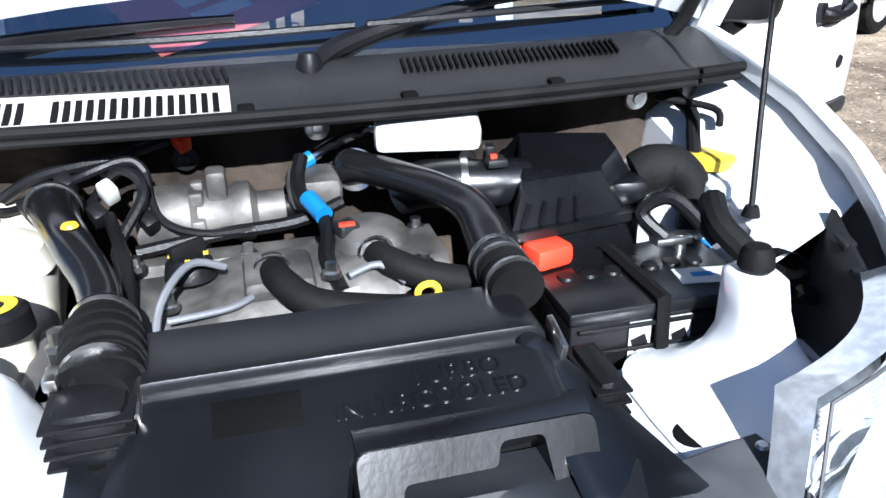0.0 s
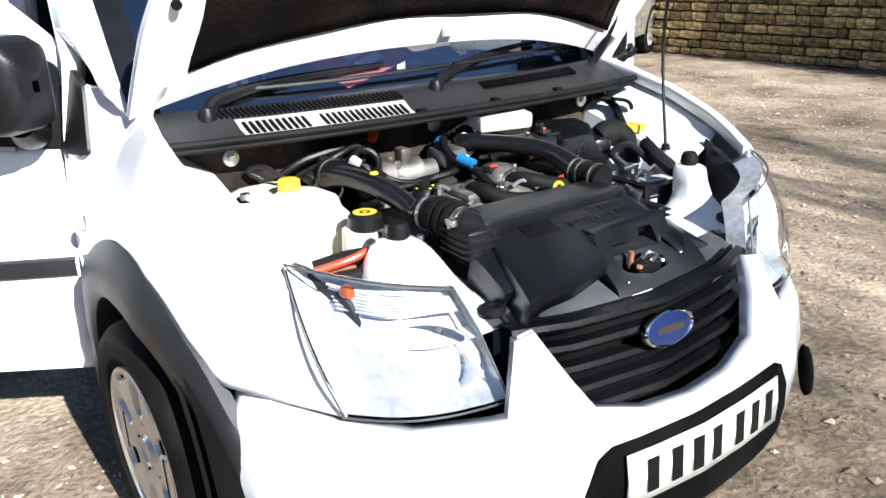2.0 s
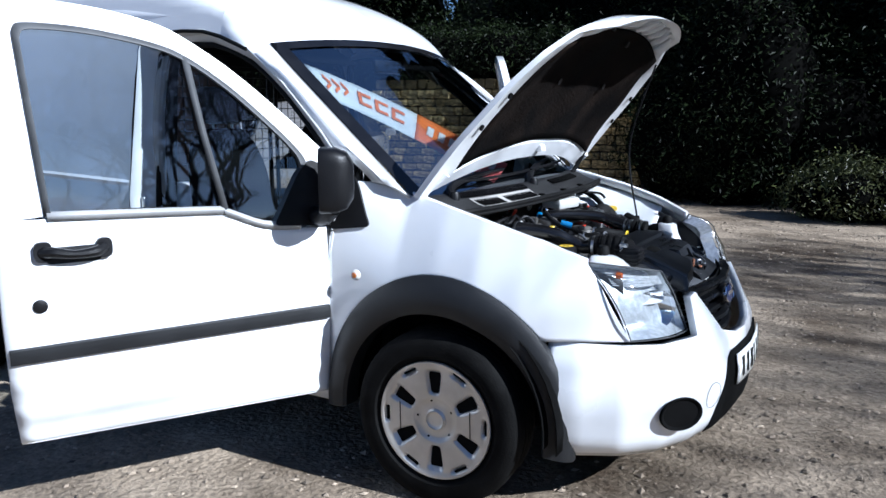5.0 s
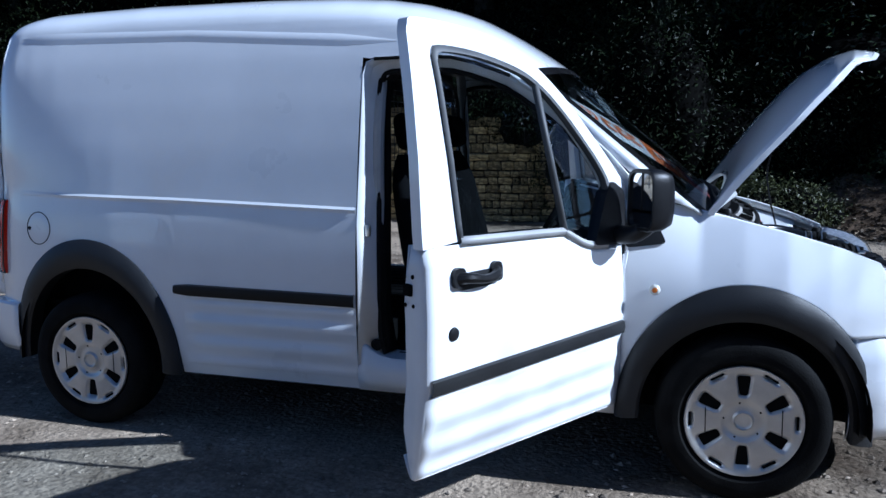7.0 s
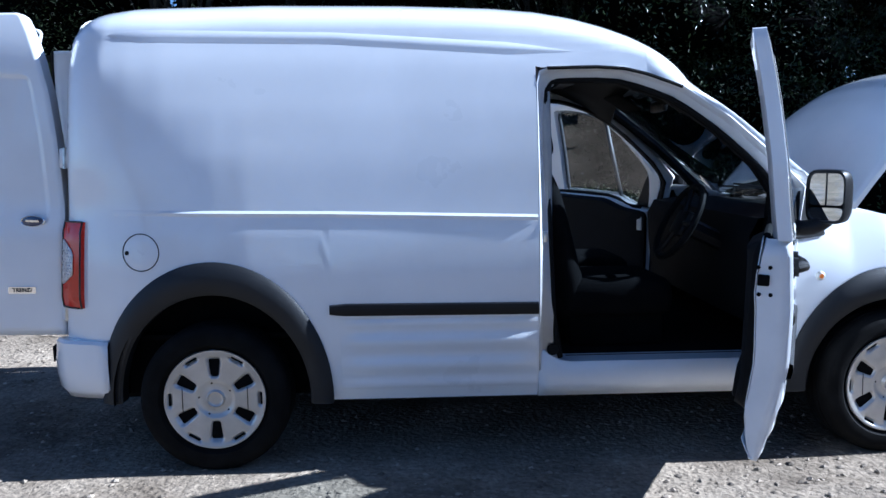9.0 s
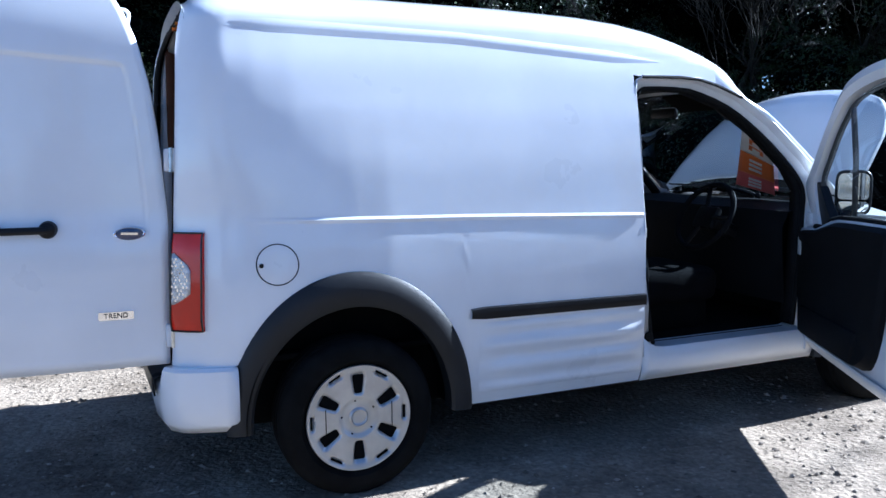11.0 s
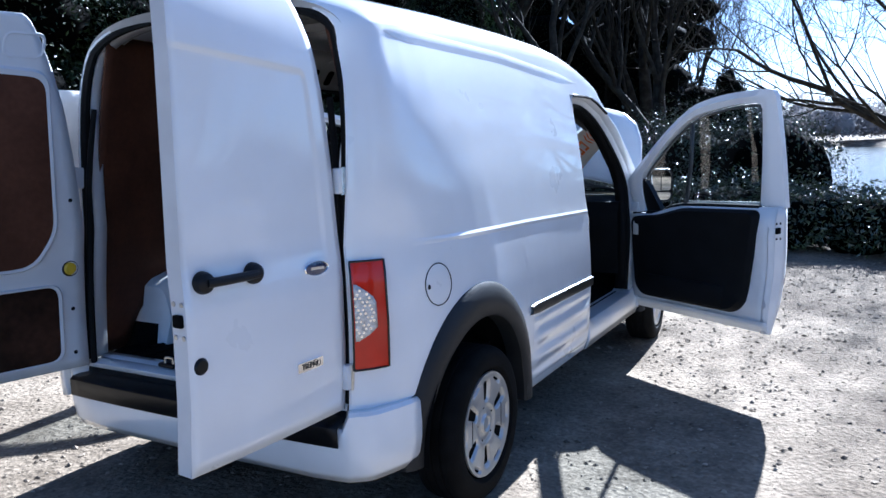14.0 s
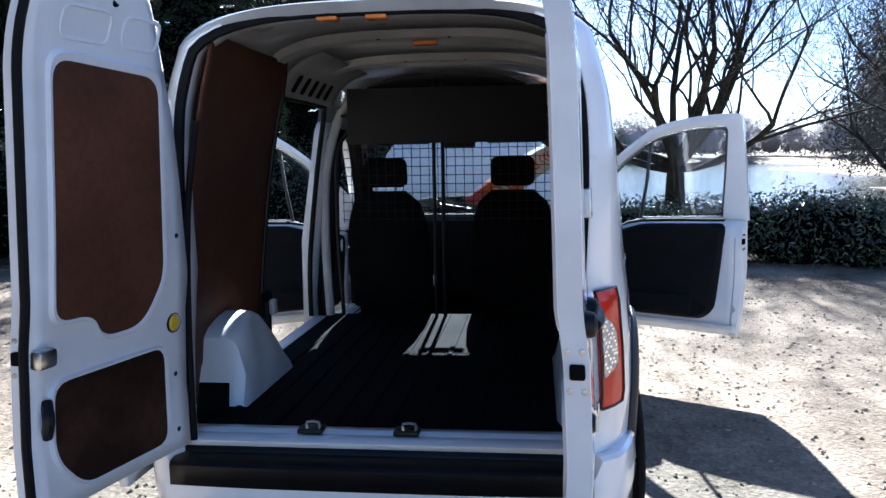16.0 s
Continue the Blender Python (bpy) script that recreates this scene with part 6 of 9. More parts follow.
# side walls of the bay
for s in (1, -1):
    rows = []
    for x in np.linspace(2.80, 3.25, 12).tolist():
        top = lerp(FEND_TOP, x) - 0.035
        yo = half_width(min(x, 3.376), top) - 0.035
        rows.append([(x, yo, top), (x, yo - 0.015, top - 0.012), (x, yo - 0.03, top - 0.03), (x, 0.60 if x < 3.2 else 0.56, top - 0.10), (x, 0.565, 0.74), (x, 0.55, 0.55), (x, 0.55, 0.36)])
    m = Mesh().grid(rows)
    part("inner_wing", m if s > 0 else m.mirrored(), INNER, bay, "white inner wing", thick=0.003)
    tw = Mesh().lathe([(0, 0.045), (0.03, 0.045), (0.05, 0.03), (0.085, 0.02), (0.105, 0.0), (0.115, -0.1)], (2.93, 0.565, 0.83), "z", 28)
    part("strut_tower", tw if s > 0 else tw.mirrored(), INNER, bay, "white strut tower")
    nt = Mesh().lathe([(0, 0.06), (0.012, 0.06), (0.013, 0.045), (0.03, 0.045)], (2.93, 0.565, 0.83), "z", 12)
    part("strut_nut", nt if s > 0 else nt.mirrored(), STEEL, bay)
    # swooping support behind the headlamp, flaring from its rubber-capped post to the front panel
    x0, y0 = (3.331, 0.49) if s > 0 else (3.341, 0.408)
    rows = []
    mound = ((0.862, 0.024, 0.022, 0.0, 0.0), (0.858, 0.040, 0.036, 0.002, 0.0), (0.845, 0.058, 0.052, 0.012, 0.004), (0.825, 0.072, 0.066, 0.022, 0.006), (0.795, 0.088, 0.082, 0.034, 0.006), (0.76, 0.108, 0.10, 0.05, 0.0), (0.738, 0.128, 0.122, 0.066, -0.012), (0.727, 0.150, 0.15, 0.078, -0.022))
    for z, a, b, dx, dy in mound if s < 0 else ((0.862, 0.030, 0.026, 0.0, 0.0), (0.856, 0.038, 0.033, 0.002, 0.0), (0.82, 0.041, 0.036, 0.008, 0.0), (0.785, 0.047, 0.041, 0.018, 0.0), (0.762, 0.060, 0.055, 0.030, -0.004), (0.745, 0.085, 0.082, 0.048, -0.010), (0.733, 0.120, 0.115, 0.066, -0.018), (0.727, 0.150, 0.15, 0.078, -0.022)):
        rows.append([(x0 + dx + a * math.copysign(abs(math.cos(t)) ** 0.6, math.cos(t)), s * (y0 + dy + b * math.copysign(abs(math.sin(t)) ** 0.6, math.sin(t))), z) for t in np.linspace(0, 2 * math.pi, 33).tolist()[:-1]])
    sup = Mesh().grid(rows, close=True)
    sup.add(rows[0], [tuple(range(32))])
    part("headlamp_support", sup, PAINT, bay, "white pressed headlamp support", angle=60)
    part("bump_stop", Mesh().lathe([(0, 0.034), (0.015, 0.033), (0.021, 0.024), (0.023, 0.006), (0.018, 0.0), (0.012, -0.01)], (x0, s * y0, 0.862), "z", 18), RUBBER, bay, "black rubber bump stop")
    # white panel in front, towards the grille
    yy0, yy1 = (0.27, 0.57) if s > 0 else (0.24, 0.54)
    part("front_panel", Mesh().grid([[(x, s * y, 0.724) for y in np.linspace(yy0, yy1, 6).tolist()] for x in np.linspace(3.30, 3.50, 5).tolist()]), INNER, bay, "white front panel", thick=0.012)
    part("panel_grommet", Mesh().lathe([(0, 0.006), (0.008, 0.006), (0.010, 0.012), (0.02, 0.013), (0.027, 0.006), (0.029, 0.0)], (3.452, s * 0.448, 0.728) if s > 0 else (3.535, -0.322, 0.748), "z", 20), RUBBER, bay, "round black rubber grommet")
    part("panel_hole", Mesh().lathe([(0, 0.003), (0.026, 0.003), (0.030, 0.0)], (3.452, s * 0.355, 0.7275), "z", 18), MATT, bay)
    part("headlamp_back", Mesh().grid([[(3.245 + 0.23 * t, s * (0.672 - 0.075 * t - 0.05 * v), 0.888 - 0.07 * t - (0.19 - 0.05 * t) * v) for v in (0, 0.3, 0.65, 1)] for t in np.linspace(0, 1, 8).tolist()]), CLAD, bay, "dark plastic headlamp housing", thick=0.008)
    for t in (0.12, 0.4):
        part("housing_clip", Mesh().box((3.27 + 0.23 * t, s * (0.655 - 0.075 * t), 0.875 - 0.07 * t), (0.03, 0.02, 0.012), 0.003, (0, 15, 0)), CLAD, bay)

# engine block and head
eng = part("engine_block", Mesh().span(2.92, 3.24, -0.33, 0.16, 0.40, 0.78, 0.03), material("engine_grime", (0.06, 0.055, 0.05), 0.75, metal=0.3, vary=0.5, scale=18, bump=0.4, bump_scale=70), bay, "grimy engine block")
rows = []
for y in np.linspace(-0.30, 0.135, 30).tolist():
    t = (y + 0.30) / 0.435
    h = 0.83 + 0.02 * (1 / (1 + math.exp(-(y + 0.17) * 60))) + 0.012 * (1 / (1 + math.exp(-(y - 0.0) * 60)))
    d = 0.012 * math.sin(t * 26)
    rows.append([(3.23, y, 0.73), (3.225 + d * 0.4, y, 0.79), (3.20, y, h - 0.012), (3.17, y, h), (3.07, y, h + 0.002), (3.04, y, h - 0.012), (3.03, y, 0.74)])
head = Mesh().grid(rows)
head.add(rows[0], [tuple(range(7))]).add(rows[-1], [tuple(range(7))])
hd = part("rocker_cover", head, CAST, eng, "cast aluminium rocker cover", angle=45)
part("cover_dome", Mesh().lathe([(0, 0.03), (0.035, 0.028), (0.05, 0.018), (0.055, 0.0)], (3.09, 0.045, 0.858), "z", 24), CAST, hd)
part("cover_dome", Mesh().box((3.15, -0.085, 0.852), (0.10, 0.09, 0.03), 0.012), CAST, hd)
for x, y in ((3.06, -0.27), (3.19, -0.22), (3.06, -0.12), (3.06, 0.0), (3.07, 0.115), (3.19, 0.1), (3.185, -0.02)):
    part("head_bolt", Mesh().lathe([(0, 0.016), (0.008, 0.016), (0.008, 0.005), (0.013, 0.004), (0.013, -0.004)], (x, y, 0.845 + (0.015 if y > -0.1 else 0)), "z", 8), STEEL, hd)
oc = part("oil_cap", Mesh().lathe([(0, 0.028), (0.022, 0.028), (0.03, 0.02), (0.034, 0.0)], (3.115, -0.195, 0.85), "z", 20), BLACK, eng, "black oil filler cap")
part("cap_grip", Mesh().box((3.115, -0.195, 0.885), (0.012, 0.05, 0.025), 0.004, (0, 0, 35)), BLACK, oc)
for a in np.linspace(0, 2 * math.pi, 5).tolist()[:-1]:
    part("cap_mark", Mesh().box((3.115 + 0.022 * math.cos(a), -0.195 + 0.022 * math.sin(a), 0.8795), (0.007, 0.006, 0.002)), YELLOW, oc)
# breather hoses from the head
part("breather_hose", Mesh().tube([(3.16, -0.09, 0.862), (3.20, -0.085, 0.868), (3.235, -0.05, 0.85), (3.255, 0.02, 0.84), (3.27, 0.10, 0.835), (3.28, 0.16, 0.83)], 0.019, 12, 5), RUBBER, eng, "black rubber breather hose")
part("breather_hose", Mesh().tube([(3.15, 0.045, 0.862), (3.19, 0.06, 0.866), (3.215, 0.10, 0.855), (3.23, 0.16, 0.845), (3.22, 0.20, 0.84), (3.18, 0.21, 0.86)], 0.02, 12, 5), RUBBER, eng)
for c in ((3.155, -0.092, 0.864), (3.148, 0.044, 0.866)):
    part("hose_clip", Mesh().lathe([(0.022, -0.004), (0.024, 0.0), (0.022, 0.004)], c, "x", 16), STEEL, eng)
part("fuel_pipe", Mesh().tube([(3.23, -0.24, 0.80), (3.22, -0.225, 0.865), (3.17, -0.19, 0.89), (3.15, -0.15, 0.872)], 0.005, 8, 5), material("grey_hose", (0.12, 0.125, 0.135), 0.5), eng, "grey fuel hose")
part("fuel_pipe", Mesh().tube([(3.22, -0.22, 0.842), (3.215, -0.15, 0.846), (3.20, -0.12, 0.85)], 0.0045, 8, 4), MATS["grey_hose"], eng)
part("fuel_pipe", Mesh().tube([(3.20, -0.0, 0.862), (3.195, 0.04, 0.87), (3.215, 0.07, 0.85)], 0.005, 8, 4), MATS["grey_hose"], eng)
for k, y in enumerate((-0.25, -0.20, -0.13, -0.06, 0.0)):
    part("injector_connector", Mesh().box((3.245, y, 0.80 + 0.012 * (k % 2)), (0.035, 0.03, 0.025), 0.005, (0, 10, 20 * k)), BLACK, eng)
for y, c in ((-0.17, WHITEP), (-0.03, BLUEP), (-0.11, BLACK)):
    part("wire", Mesh().tube([(3.24, y - 0.03, 0.80), (3.245, y, 0.825), (3.25, y + 0.03, 0.81), (3.26, y + 0.05, 0.79)], 0.004, 6, 4), c, eng)
part("dipstick", Mesh().tube([(3.272 + 0.0 * a, 0.085 + 0.013 * math.cos(a), 0.862 + 0.011 * math.sin(a)) for a in np.linspace(0, 2 * math.pi, 17).tolist()], 0.0045, 6), YELLOW, eng, "yellow dipstick ring")
# pump and turbo side parts behind the head
pump = part("high_pressure_pump", Mesh().lathe([(0.0, 0.0), (0.045, 0.0), (0.05, 0.02), (0.05, 0.075), (0.038, 0.085), (0.038, 0.13), (0.045, 0.14), (0.045, 0.16), (0.028, 0.17), (0.028, 0.21), (0.0, 0.21)], (2.95, -0.27, 0.868), "y", 24), CAST, eng, "cast pump housing")
for a in range(6):
    part("pump_flange", Mesh().box((2.95 + 0.042 * math.cos(a), -0.185, 0.868 + 0.042 * math.sin(a)), (0.02, 0.02, 0.02), 0.004), CAST, pump)
part("pump_neck", Mesh().box((2.955, -0.155, 0.915), (0.04, 0.03, 0.05), 0.008), CAST, pump)
part("pump_pulley", Mesh().lathe([(0.0, 0.0), (0.018, 0.0), (0.018, 0.03), (0.0, 0.03)], (2.95, -0.06, 0.868), "y", 14), BLACK, pump)
part("manifold", Mesh().box((3.01, -0.14, 0.80), (0.05, 0.34, 0.07), 0.015), CAST, eng)
part("loom", Mesh().tube([(3.02, -0.27, 0.85), (3.015, -0.15, 0.862), (3.02, -0.05, 0.87), (3.0, 0.02, 0.885)], 0.010, 8, 5), BLACK, eng)
# blue sleeve on the wiring
part("sensor_loom", Mesh().tube([(2.955, -0.03, 0.945), (2.985, -0.04, 0.92), (3.02, -0.035, 0.90), (3.055, -0.015, 0.888), (3.09, -0.012, 0.873), (3.14, -0.02, 0.86), (3.2, -0.01, 0.84)], 0.011, 8, 5), BLACK, eng)
part("blue_sleeve", Mesh().tube([(3.025, -0.03, 0.905), (3.068, -0.013, 0.893)], 0.0135, 12), BLUEP, eng, "bright blue hose sleeve")
part("sensor_plug", Mesh().box((3.10, 0.012, 0.884), (0.03, 0.03, 0.02), 0.004, (0, 0, 20)), CLAD, eng)
part("sensor_tag", Mesh().box((3.112, 0.012, 0.895), (0.008, 0.022, 0.004)), REDP, eng)
# intake duct, left
part("intercooler_pipe", Mesh().tube([(2.93, -0.355, 0.86), (2.95, -0.37, 0.895), (2.985, -0.37, 0.915), (3.05, -0.352, 0.918), (3.12, -0.325, 0.905), (3.17, -0.30, 0.882), (3.22, -0.288, 0.862), (3.26, -0.282, 0.87)], [0.033, 0.035, 0.035, 0.027, 0.026, 0.025, 0.026, 0.029], 16, 5), GLOSSBLACK, bay, "glossy black boost pipe")
part("pipe_mark", Mesh().lathe([(0, 0.030), (0.009, 0.029), (0.011, 0.025)], (3.11, -0.327, 0.908), "z", 14), YELLOW, bay)
for i, (a, b, r) in enumerate((((3.25, -0.283, 0.868), (3.285, -0.279, 0.872), 0.036), ((3.285, -0.279, 0.872), (3.36, -0.268, 0.868), 0.040), ((3.36, -0.268, 0.868), (3.385, -0.262, 0.866), 0.037))):
    part("hose_cuff", Mesh().tube([a, b], r, 20), RUBBER, bay)
for k in range(3):
    x = 3.295 + k * 0.024
    part("hose_ridge", Mesh().tube([(x, -0.278 + k * 0.003, 0.871), (x + 0.012, -0.276 + k * 0.003, 0.871)], 0.0435, 20), RUBBER, bay)
for x in (3.262, 3.372):
    part("hose_clamp", Mesh().tube([(x - 0.005, -0.272 if x > 3.3 else -0.281, 0.868), (x + 0.005, -0.271 if x > 3.3 else -0.28, 0.868)], 0.040 if x > 3.3 else 0.0385, 24), STEEL, bay, "steel hose clamp")
part("clamp_screw", Mesh().box((3.385, -0.31, 0.885), (0.03, 0.014, 0.014), 0.003), STEEL, bay)
part("pipe_cuff", Mesh().lathe([(0.031, -0.006), (0.0375, -0.004), (0.0375, 0.004), (0.031, 0.006)], (2.985, -0.37, 0.915), "x", 24), CLAD, bay)
# right boost pipe to the intercooler
part("intercooler_pipe", Mesh().tube([(2.915, 0.06, 0.905), (2.935, 0.045, 0.915), (2.965, 0.06, 0.922), (3.02, 0.105, 0.922), (3.09, 0.155, 0.918), (3.14, 0.178, 0.908), (3.19, 0.182, 0.893), (3.24, 0.18, 0.88)], [0.029, 0.029, 0.024, 0.023, 0.023, 0.025, 0.029, 0.030], 16, 5), GLOSSBLACK, bay, "glossy black boost pipe")
for k in range(4):
    x = 3.245 + k * 0.022
    part("hose_ridge", Mesh().tube([(x, 0.18, 0.878), (x + 0.013, 0.18, 0.876)], 0.033, 20), RUBBER if k else CLAD, bay)
for x in (3.238, 3.262, 3.306):
    part("hose_clamp", Mesh().tube([(x - 0.003, 0.18, 0.877), (x + 0.003, 0.18, 0.877)], 0.0345, 24), STEEL, bay)
part("hose_clamp", Mesh().tube([(2.93, 0.055, 0.908), (2.94, 0.05, 0.912)], 0.033, 20), STEEL, bay)
part("turbo_outlet", Mesh().box((2.95, -0.015, 0.895), (0.09, 0.08, 0.05), 0.016), CAST, bay)
part("heat_shield_pipe", Mesh().tube([(2.93, -0.03, 0.925), (2.91, 0.02, 0.945), (2.895, 0.08, 0.958), (2.885, 0.115, 0.95), (2.90, 0.125, 0.925)], 0.009, 10, 5), CHROME, bay, "foil-wrapped pipe")
part("pipe_collar", Mesh().tube([(2.928, -0.028, 0.926), (2.922, -0.012, 0.932)], 0.012, 10), BLUEP, bay)
# wiring over the left of the engine
for pts, r in (([(2.88, -0.46, 0.90), (2.90, -0.40, 0.935), (2.91, -0.30, 0.955), (2.89, -0.22, 0.97)], 0.009), ([(2.90, -0.42, 0.90), (2.94, -0.34, 0.94), (2.93, -0.27, 0.955), (2.95, -0.25, 0.92), (3.0, -0.29, 0.87)], 0.007),
               ([(2.88, -0.50, 0.90), (2.87, -0.53, 0.925), (2.90, -0.50, 0.935), (2.93, -0.46, 0.90), (2.90, -0.43, 0.89)], 0.007), ([(2.94, -0.33, 0.90), (2.97, -0.28, 0.955), (3.0, -0.25, 0.93), (3.05, -0.29, 0.87), (3.1, -0.27, 0.85)], 0.008),
               ([(2.95, -0.25, 0.94), (3.0, -0.235, 0.89), (3.02, -0.18, 0.868), (3.02, -0.1, 0.868)], 0.006), ([(3.0, -0.30, 0.90), (3.1, -0.275, 0.87), (3.2, -0.265, 0.83)], 0.009)):
    part("wiring_loom", Mesh().tube(pts, r, 8, 6), BLACK, bay, "black wiring loom")
for c, mt in (((2.885, -0.20, 0.965), REDP), ((2.93, -0.36, 0.93), BLACK), ((2.97, -0.30, 0.925), WHITEP), ((3.0, -0.25, 0.885), BLACK), ((2.95, -0.41, 0.905), BLACK), ((2.99, -0.315, 0.90), BLACK), ((2.90, -0.31, 0.94), STEEL)):
    part("connector", Mesh().box(c, (0.028, 0.022, 0.03), 0.005, (20, 30, 40)), mt, bay)
# engine mount on the left with rusty bracket
part("engine_mount", Mesh().box((3.22, -0.35, 0.76), (0.20, 0.07, 0.10), 0.012), material("mount_grey", (0.16, 0.15, 0.15), 0.6, metal=0.3, vary=0.3), bay)
part("mount_bracket", Mesh().box((3.28, -0.335, 0.80), (0.06, 0.06, 0.02), 0.006), RUST, bay, "rusty mount bracket")
for x, y in ((3.25, -0.34), (3.30, -0.33), (3.20, -0.35)):
    part("mount_bolt", Mesh().lathe([(0, 0.03), (0.008, 0.03), (0.008, 0.012), (0.014, 0.01), (0.014, 0)], (x, y, 0.81), "z", 8), STEEL, bay)
# coolant reservoir and screenwash tank on the driver's side
res = part("coolant_tank", Mesh().box((2.975, -0.485, 0.80), (0.32, 0.20, 0.16), 0.05, (0, 4, 6), 3), TANK, bay, "cream plastic coolant tank")
part("tank_dome", Mesh().lathe([(0, 0.03), (0.05, 0.028), (0.085, 0.01), (0.095, -0.02)], (3.02, -0.47, 0.868), "z", 28), TANK, res)
part("tank_cap", Mesh().lathe([(0, 0.03), (0.02, 0.03), (0.026, 0.026), (0.027, 0.0), (0.024, -0.015)], (2.985, -0.48, 0.892), "z", 18), YELLOW, res, "yellow filler cap")
ps = part("fluid_reservoir", Mesh().lathe([(0, 0.02), (0.03, 0.02), (0.038, 0.012), (0.04, -0.03), (0.036, -0.12), (0.0, -0.12)], (3.19, -0.415, 0.83), "z", 24), TANK, bay, "small cream fluid reservoir")
part("reservoir_cap", Mesh().lathe([(0, 0.032), (0.03, 0.032), (0.037, 0.026), (0.039, 0.0)], (3.20, -0.405, 0.848), "z", 22), BLACK, ps, "black cap with yellow marking")
part("cap_marking", Mesh().lathe([(0.012, 0.0335), (0.02, 0.034), (0.026, 0.0335)], (3.20, -0.405, 0.848), "z", 22), YELLOW, ps)
part("cap_marking", Mesh().lathe([(0.0, 0.0335), (0.006, 0.0335)], (3.20, -0.405, 0.848), "z", 16), YELLOW, ps)
for pts, r, mt in (([(3.24, -0.55, 0.80), (3.28, -0.47, 0.82), (3.30, -0.38, 0.80), (3.36, -0.30, 0.72)], 0.016, RUBBER), ([(3.30, -0.54, 0.79), (3.33, -0.46, 0.795), (3.36, -0.38, 0.76), (3.40, -0.31, 0.68)], 0.015, RUBBER), ([(3.26, -0.58, 0.80), (3.29, -0.50, 0.82), (3.29, -0.455, 0.83)], 0.008, REDP)):
    part("coolant_hose", Mesh().tube(pts, r, 10, 5), mt, bay, "coolant hose")
part("rusty_stay", Mesh().box((3.28, -0.51, 0.79), (0.05, 0.09, 0.015), 0.004, (10, 5, 30)), RUST, bay)
# brake fluid reservoir
br = part("brake_reservoir", Mesh().box((2.945, 0.165, 0.968), (0.10, 0.16, 0.045), 0.012, (0, 4, -12)), WHITEP, bay, "white brake fluid reservoir")
part("reservoir_neck", Mesh().lathe([(0, 0.02), (0.022, 0.02), (0.024, 0.0)], (2.93, 0.155, 0.989), "z", 18), WHITEP, br)
part("reservoir_cap", Mesh().lathe([(0, 0.014), (0.014, 0.014), (0.017, 0.0)], (2.93, 0.155, 1.008), "z", 16), BLACK, br)
part("cap_top", Mesh().lathe([(0, 0.0155), (0.012, 0.0145)], (2.93, 0.155, 1.008), "z", 16), YELLOW, br)
part("level_tag", Mesh().box((2.94, 0.20, 0.992), (0.012, 0.03, 0.004)), YELLOW, br)
part("reservoir_foot", Mesh().tube([(2.935, 0.165, 0.925), (2.93, 0.165, 0.85)], 0.018, 10), BLACK, br)
# air cleaner
lowp = rounded([(2.90, 0.235), (3.095, 0.25), (3.06, 0.48), (2.90, 0.50)], 0.02)
box = Mesh().prism([(x, y, 0.83) for x, y in lowp], [(x, y, 0.74) for x, y in lowp])
ab = part("air_cleaner", box, COVER, bay, "black plastic air cleaner box")
rim = rounded([(2.89, 0.225), (3.112, 0.243), (3.075, 0.492), (2.89, 0.51)], 0.02)
part("cleaner_flange", Mesh().prism([(x, y, 0.848) for x, y in rim], [(x, y, 0.834) for x, y in rim]), COVER, ab)
lidlow = [(2.91, 0.24, 0.848), (3.098, 0.252, 0.848), (3.066, 0.44, 0.848), (3.05, 0.455, 0.848), (3.035, 0.495, 0.848), (2.91, 0.505, 0.848)]
lidtop = [(2.915, 0.325, 0.938), (3.088, 0.272, 0.918), (3.058, 0.405, 0.912), (3.04, 0.415, 0.913), (2.985, 0.465, 0.92), (2.92, 0.475, 0.926)]
part("cleaner_lid", Mesh().prism([Vector(p) for p in lidtop], [Vector(p) for p in lidlow]), COVER, ab)
for k in range(4):
    a = Vector((3.098 - 0.0055 * k, 0.268 + 0.030 * k, 0.85))
    b = Vector((3.094 - 0.0055 * k, 0.280 + 0.026 * k, 0.885))
    part("lid_rib", Mesh().tube([a, b], 0.0045, 6), COVER, ab)
part("lid_shelf", Mesh().box((3.03, 0.462, 0.868), (0.06, 0.06, 0.04), 0.012, (0, 0, -10)), COVER, ab)
part("intake_tube", Mesh().tube([(3.02, 0.30, 0.895), (3.02, 0.235, 0.897), (3.01, 0.19, 0.898), (2.99, 0.15, 0.895), (2.97, 0.11, 0.88)], [0.036, 0.036, 0.038, 0.036, 0.036], 18, 5), COVER, ab)
part("hose_clamp", Mesh().tube([(3.015, 0.208, 0.898), (3.013, 0.198, 0.898)], 0.0405, 24), STEEL, ab)
part("flow_sensor", Mesh().box((3.035, 0.245, 0.936), (0.035, 0.03, 0.012), 0.003), CLAD, ab)
part("sensor_plug", Mesh().box((3.03, 0.238, 0.95), (0.02, 0.016, 0.02), 0.003), BLACK, ab)
part("sensor_lock", Mesh().box((3.043, 0.24, 0.946), (0.006, 0.01, 0.006)), REDP, ab)
part("snorkel", Mesh().tube([(3.0, 0.495, 0.875), (3.005, 0.52, 0.885), (3.015, 0.555, 0.885), (3.045, 0.572, 0.86), (3.07, 0.565, 0.80)], [0.036, 0.04, 0.036, 0.028, 0.026], 16, 5), RUBBER, ab, "black rubber intake snorkel")
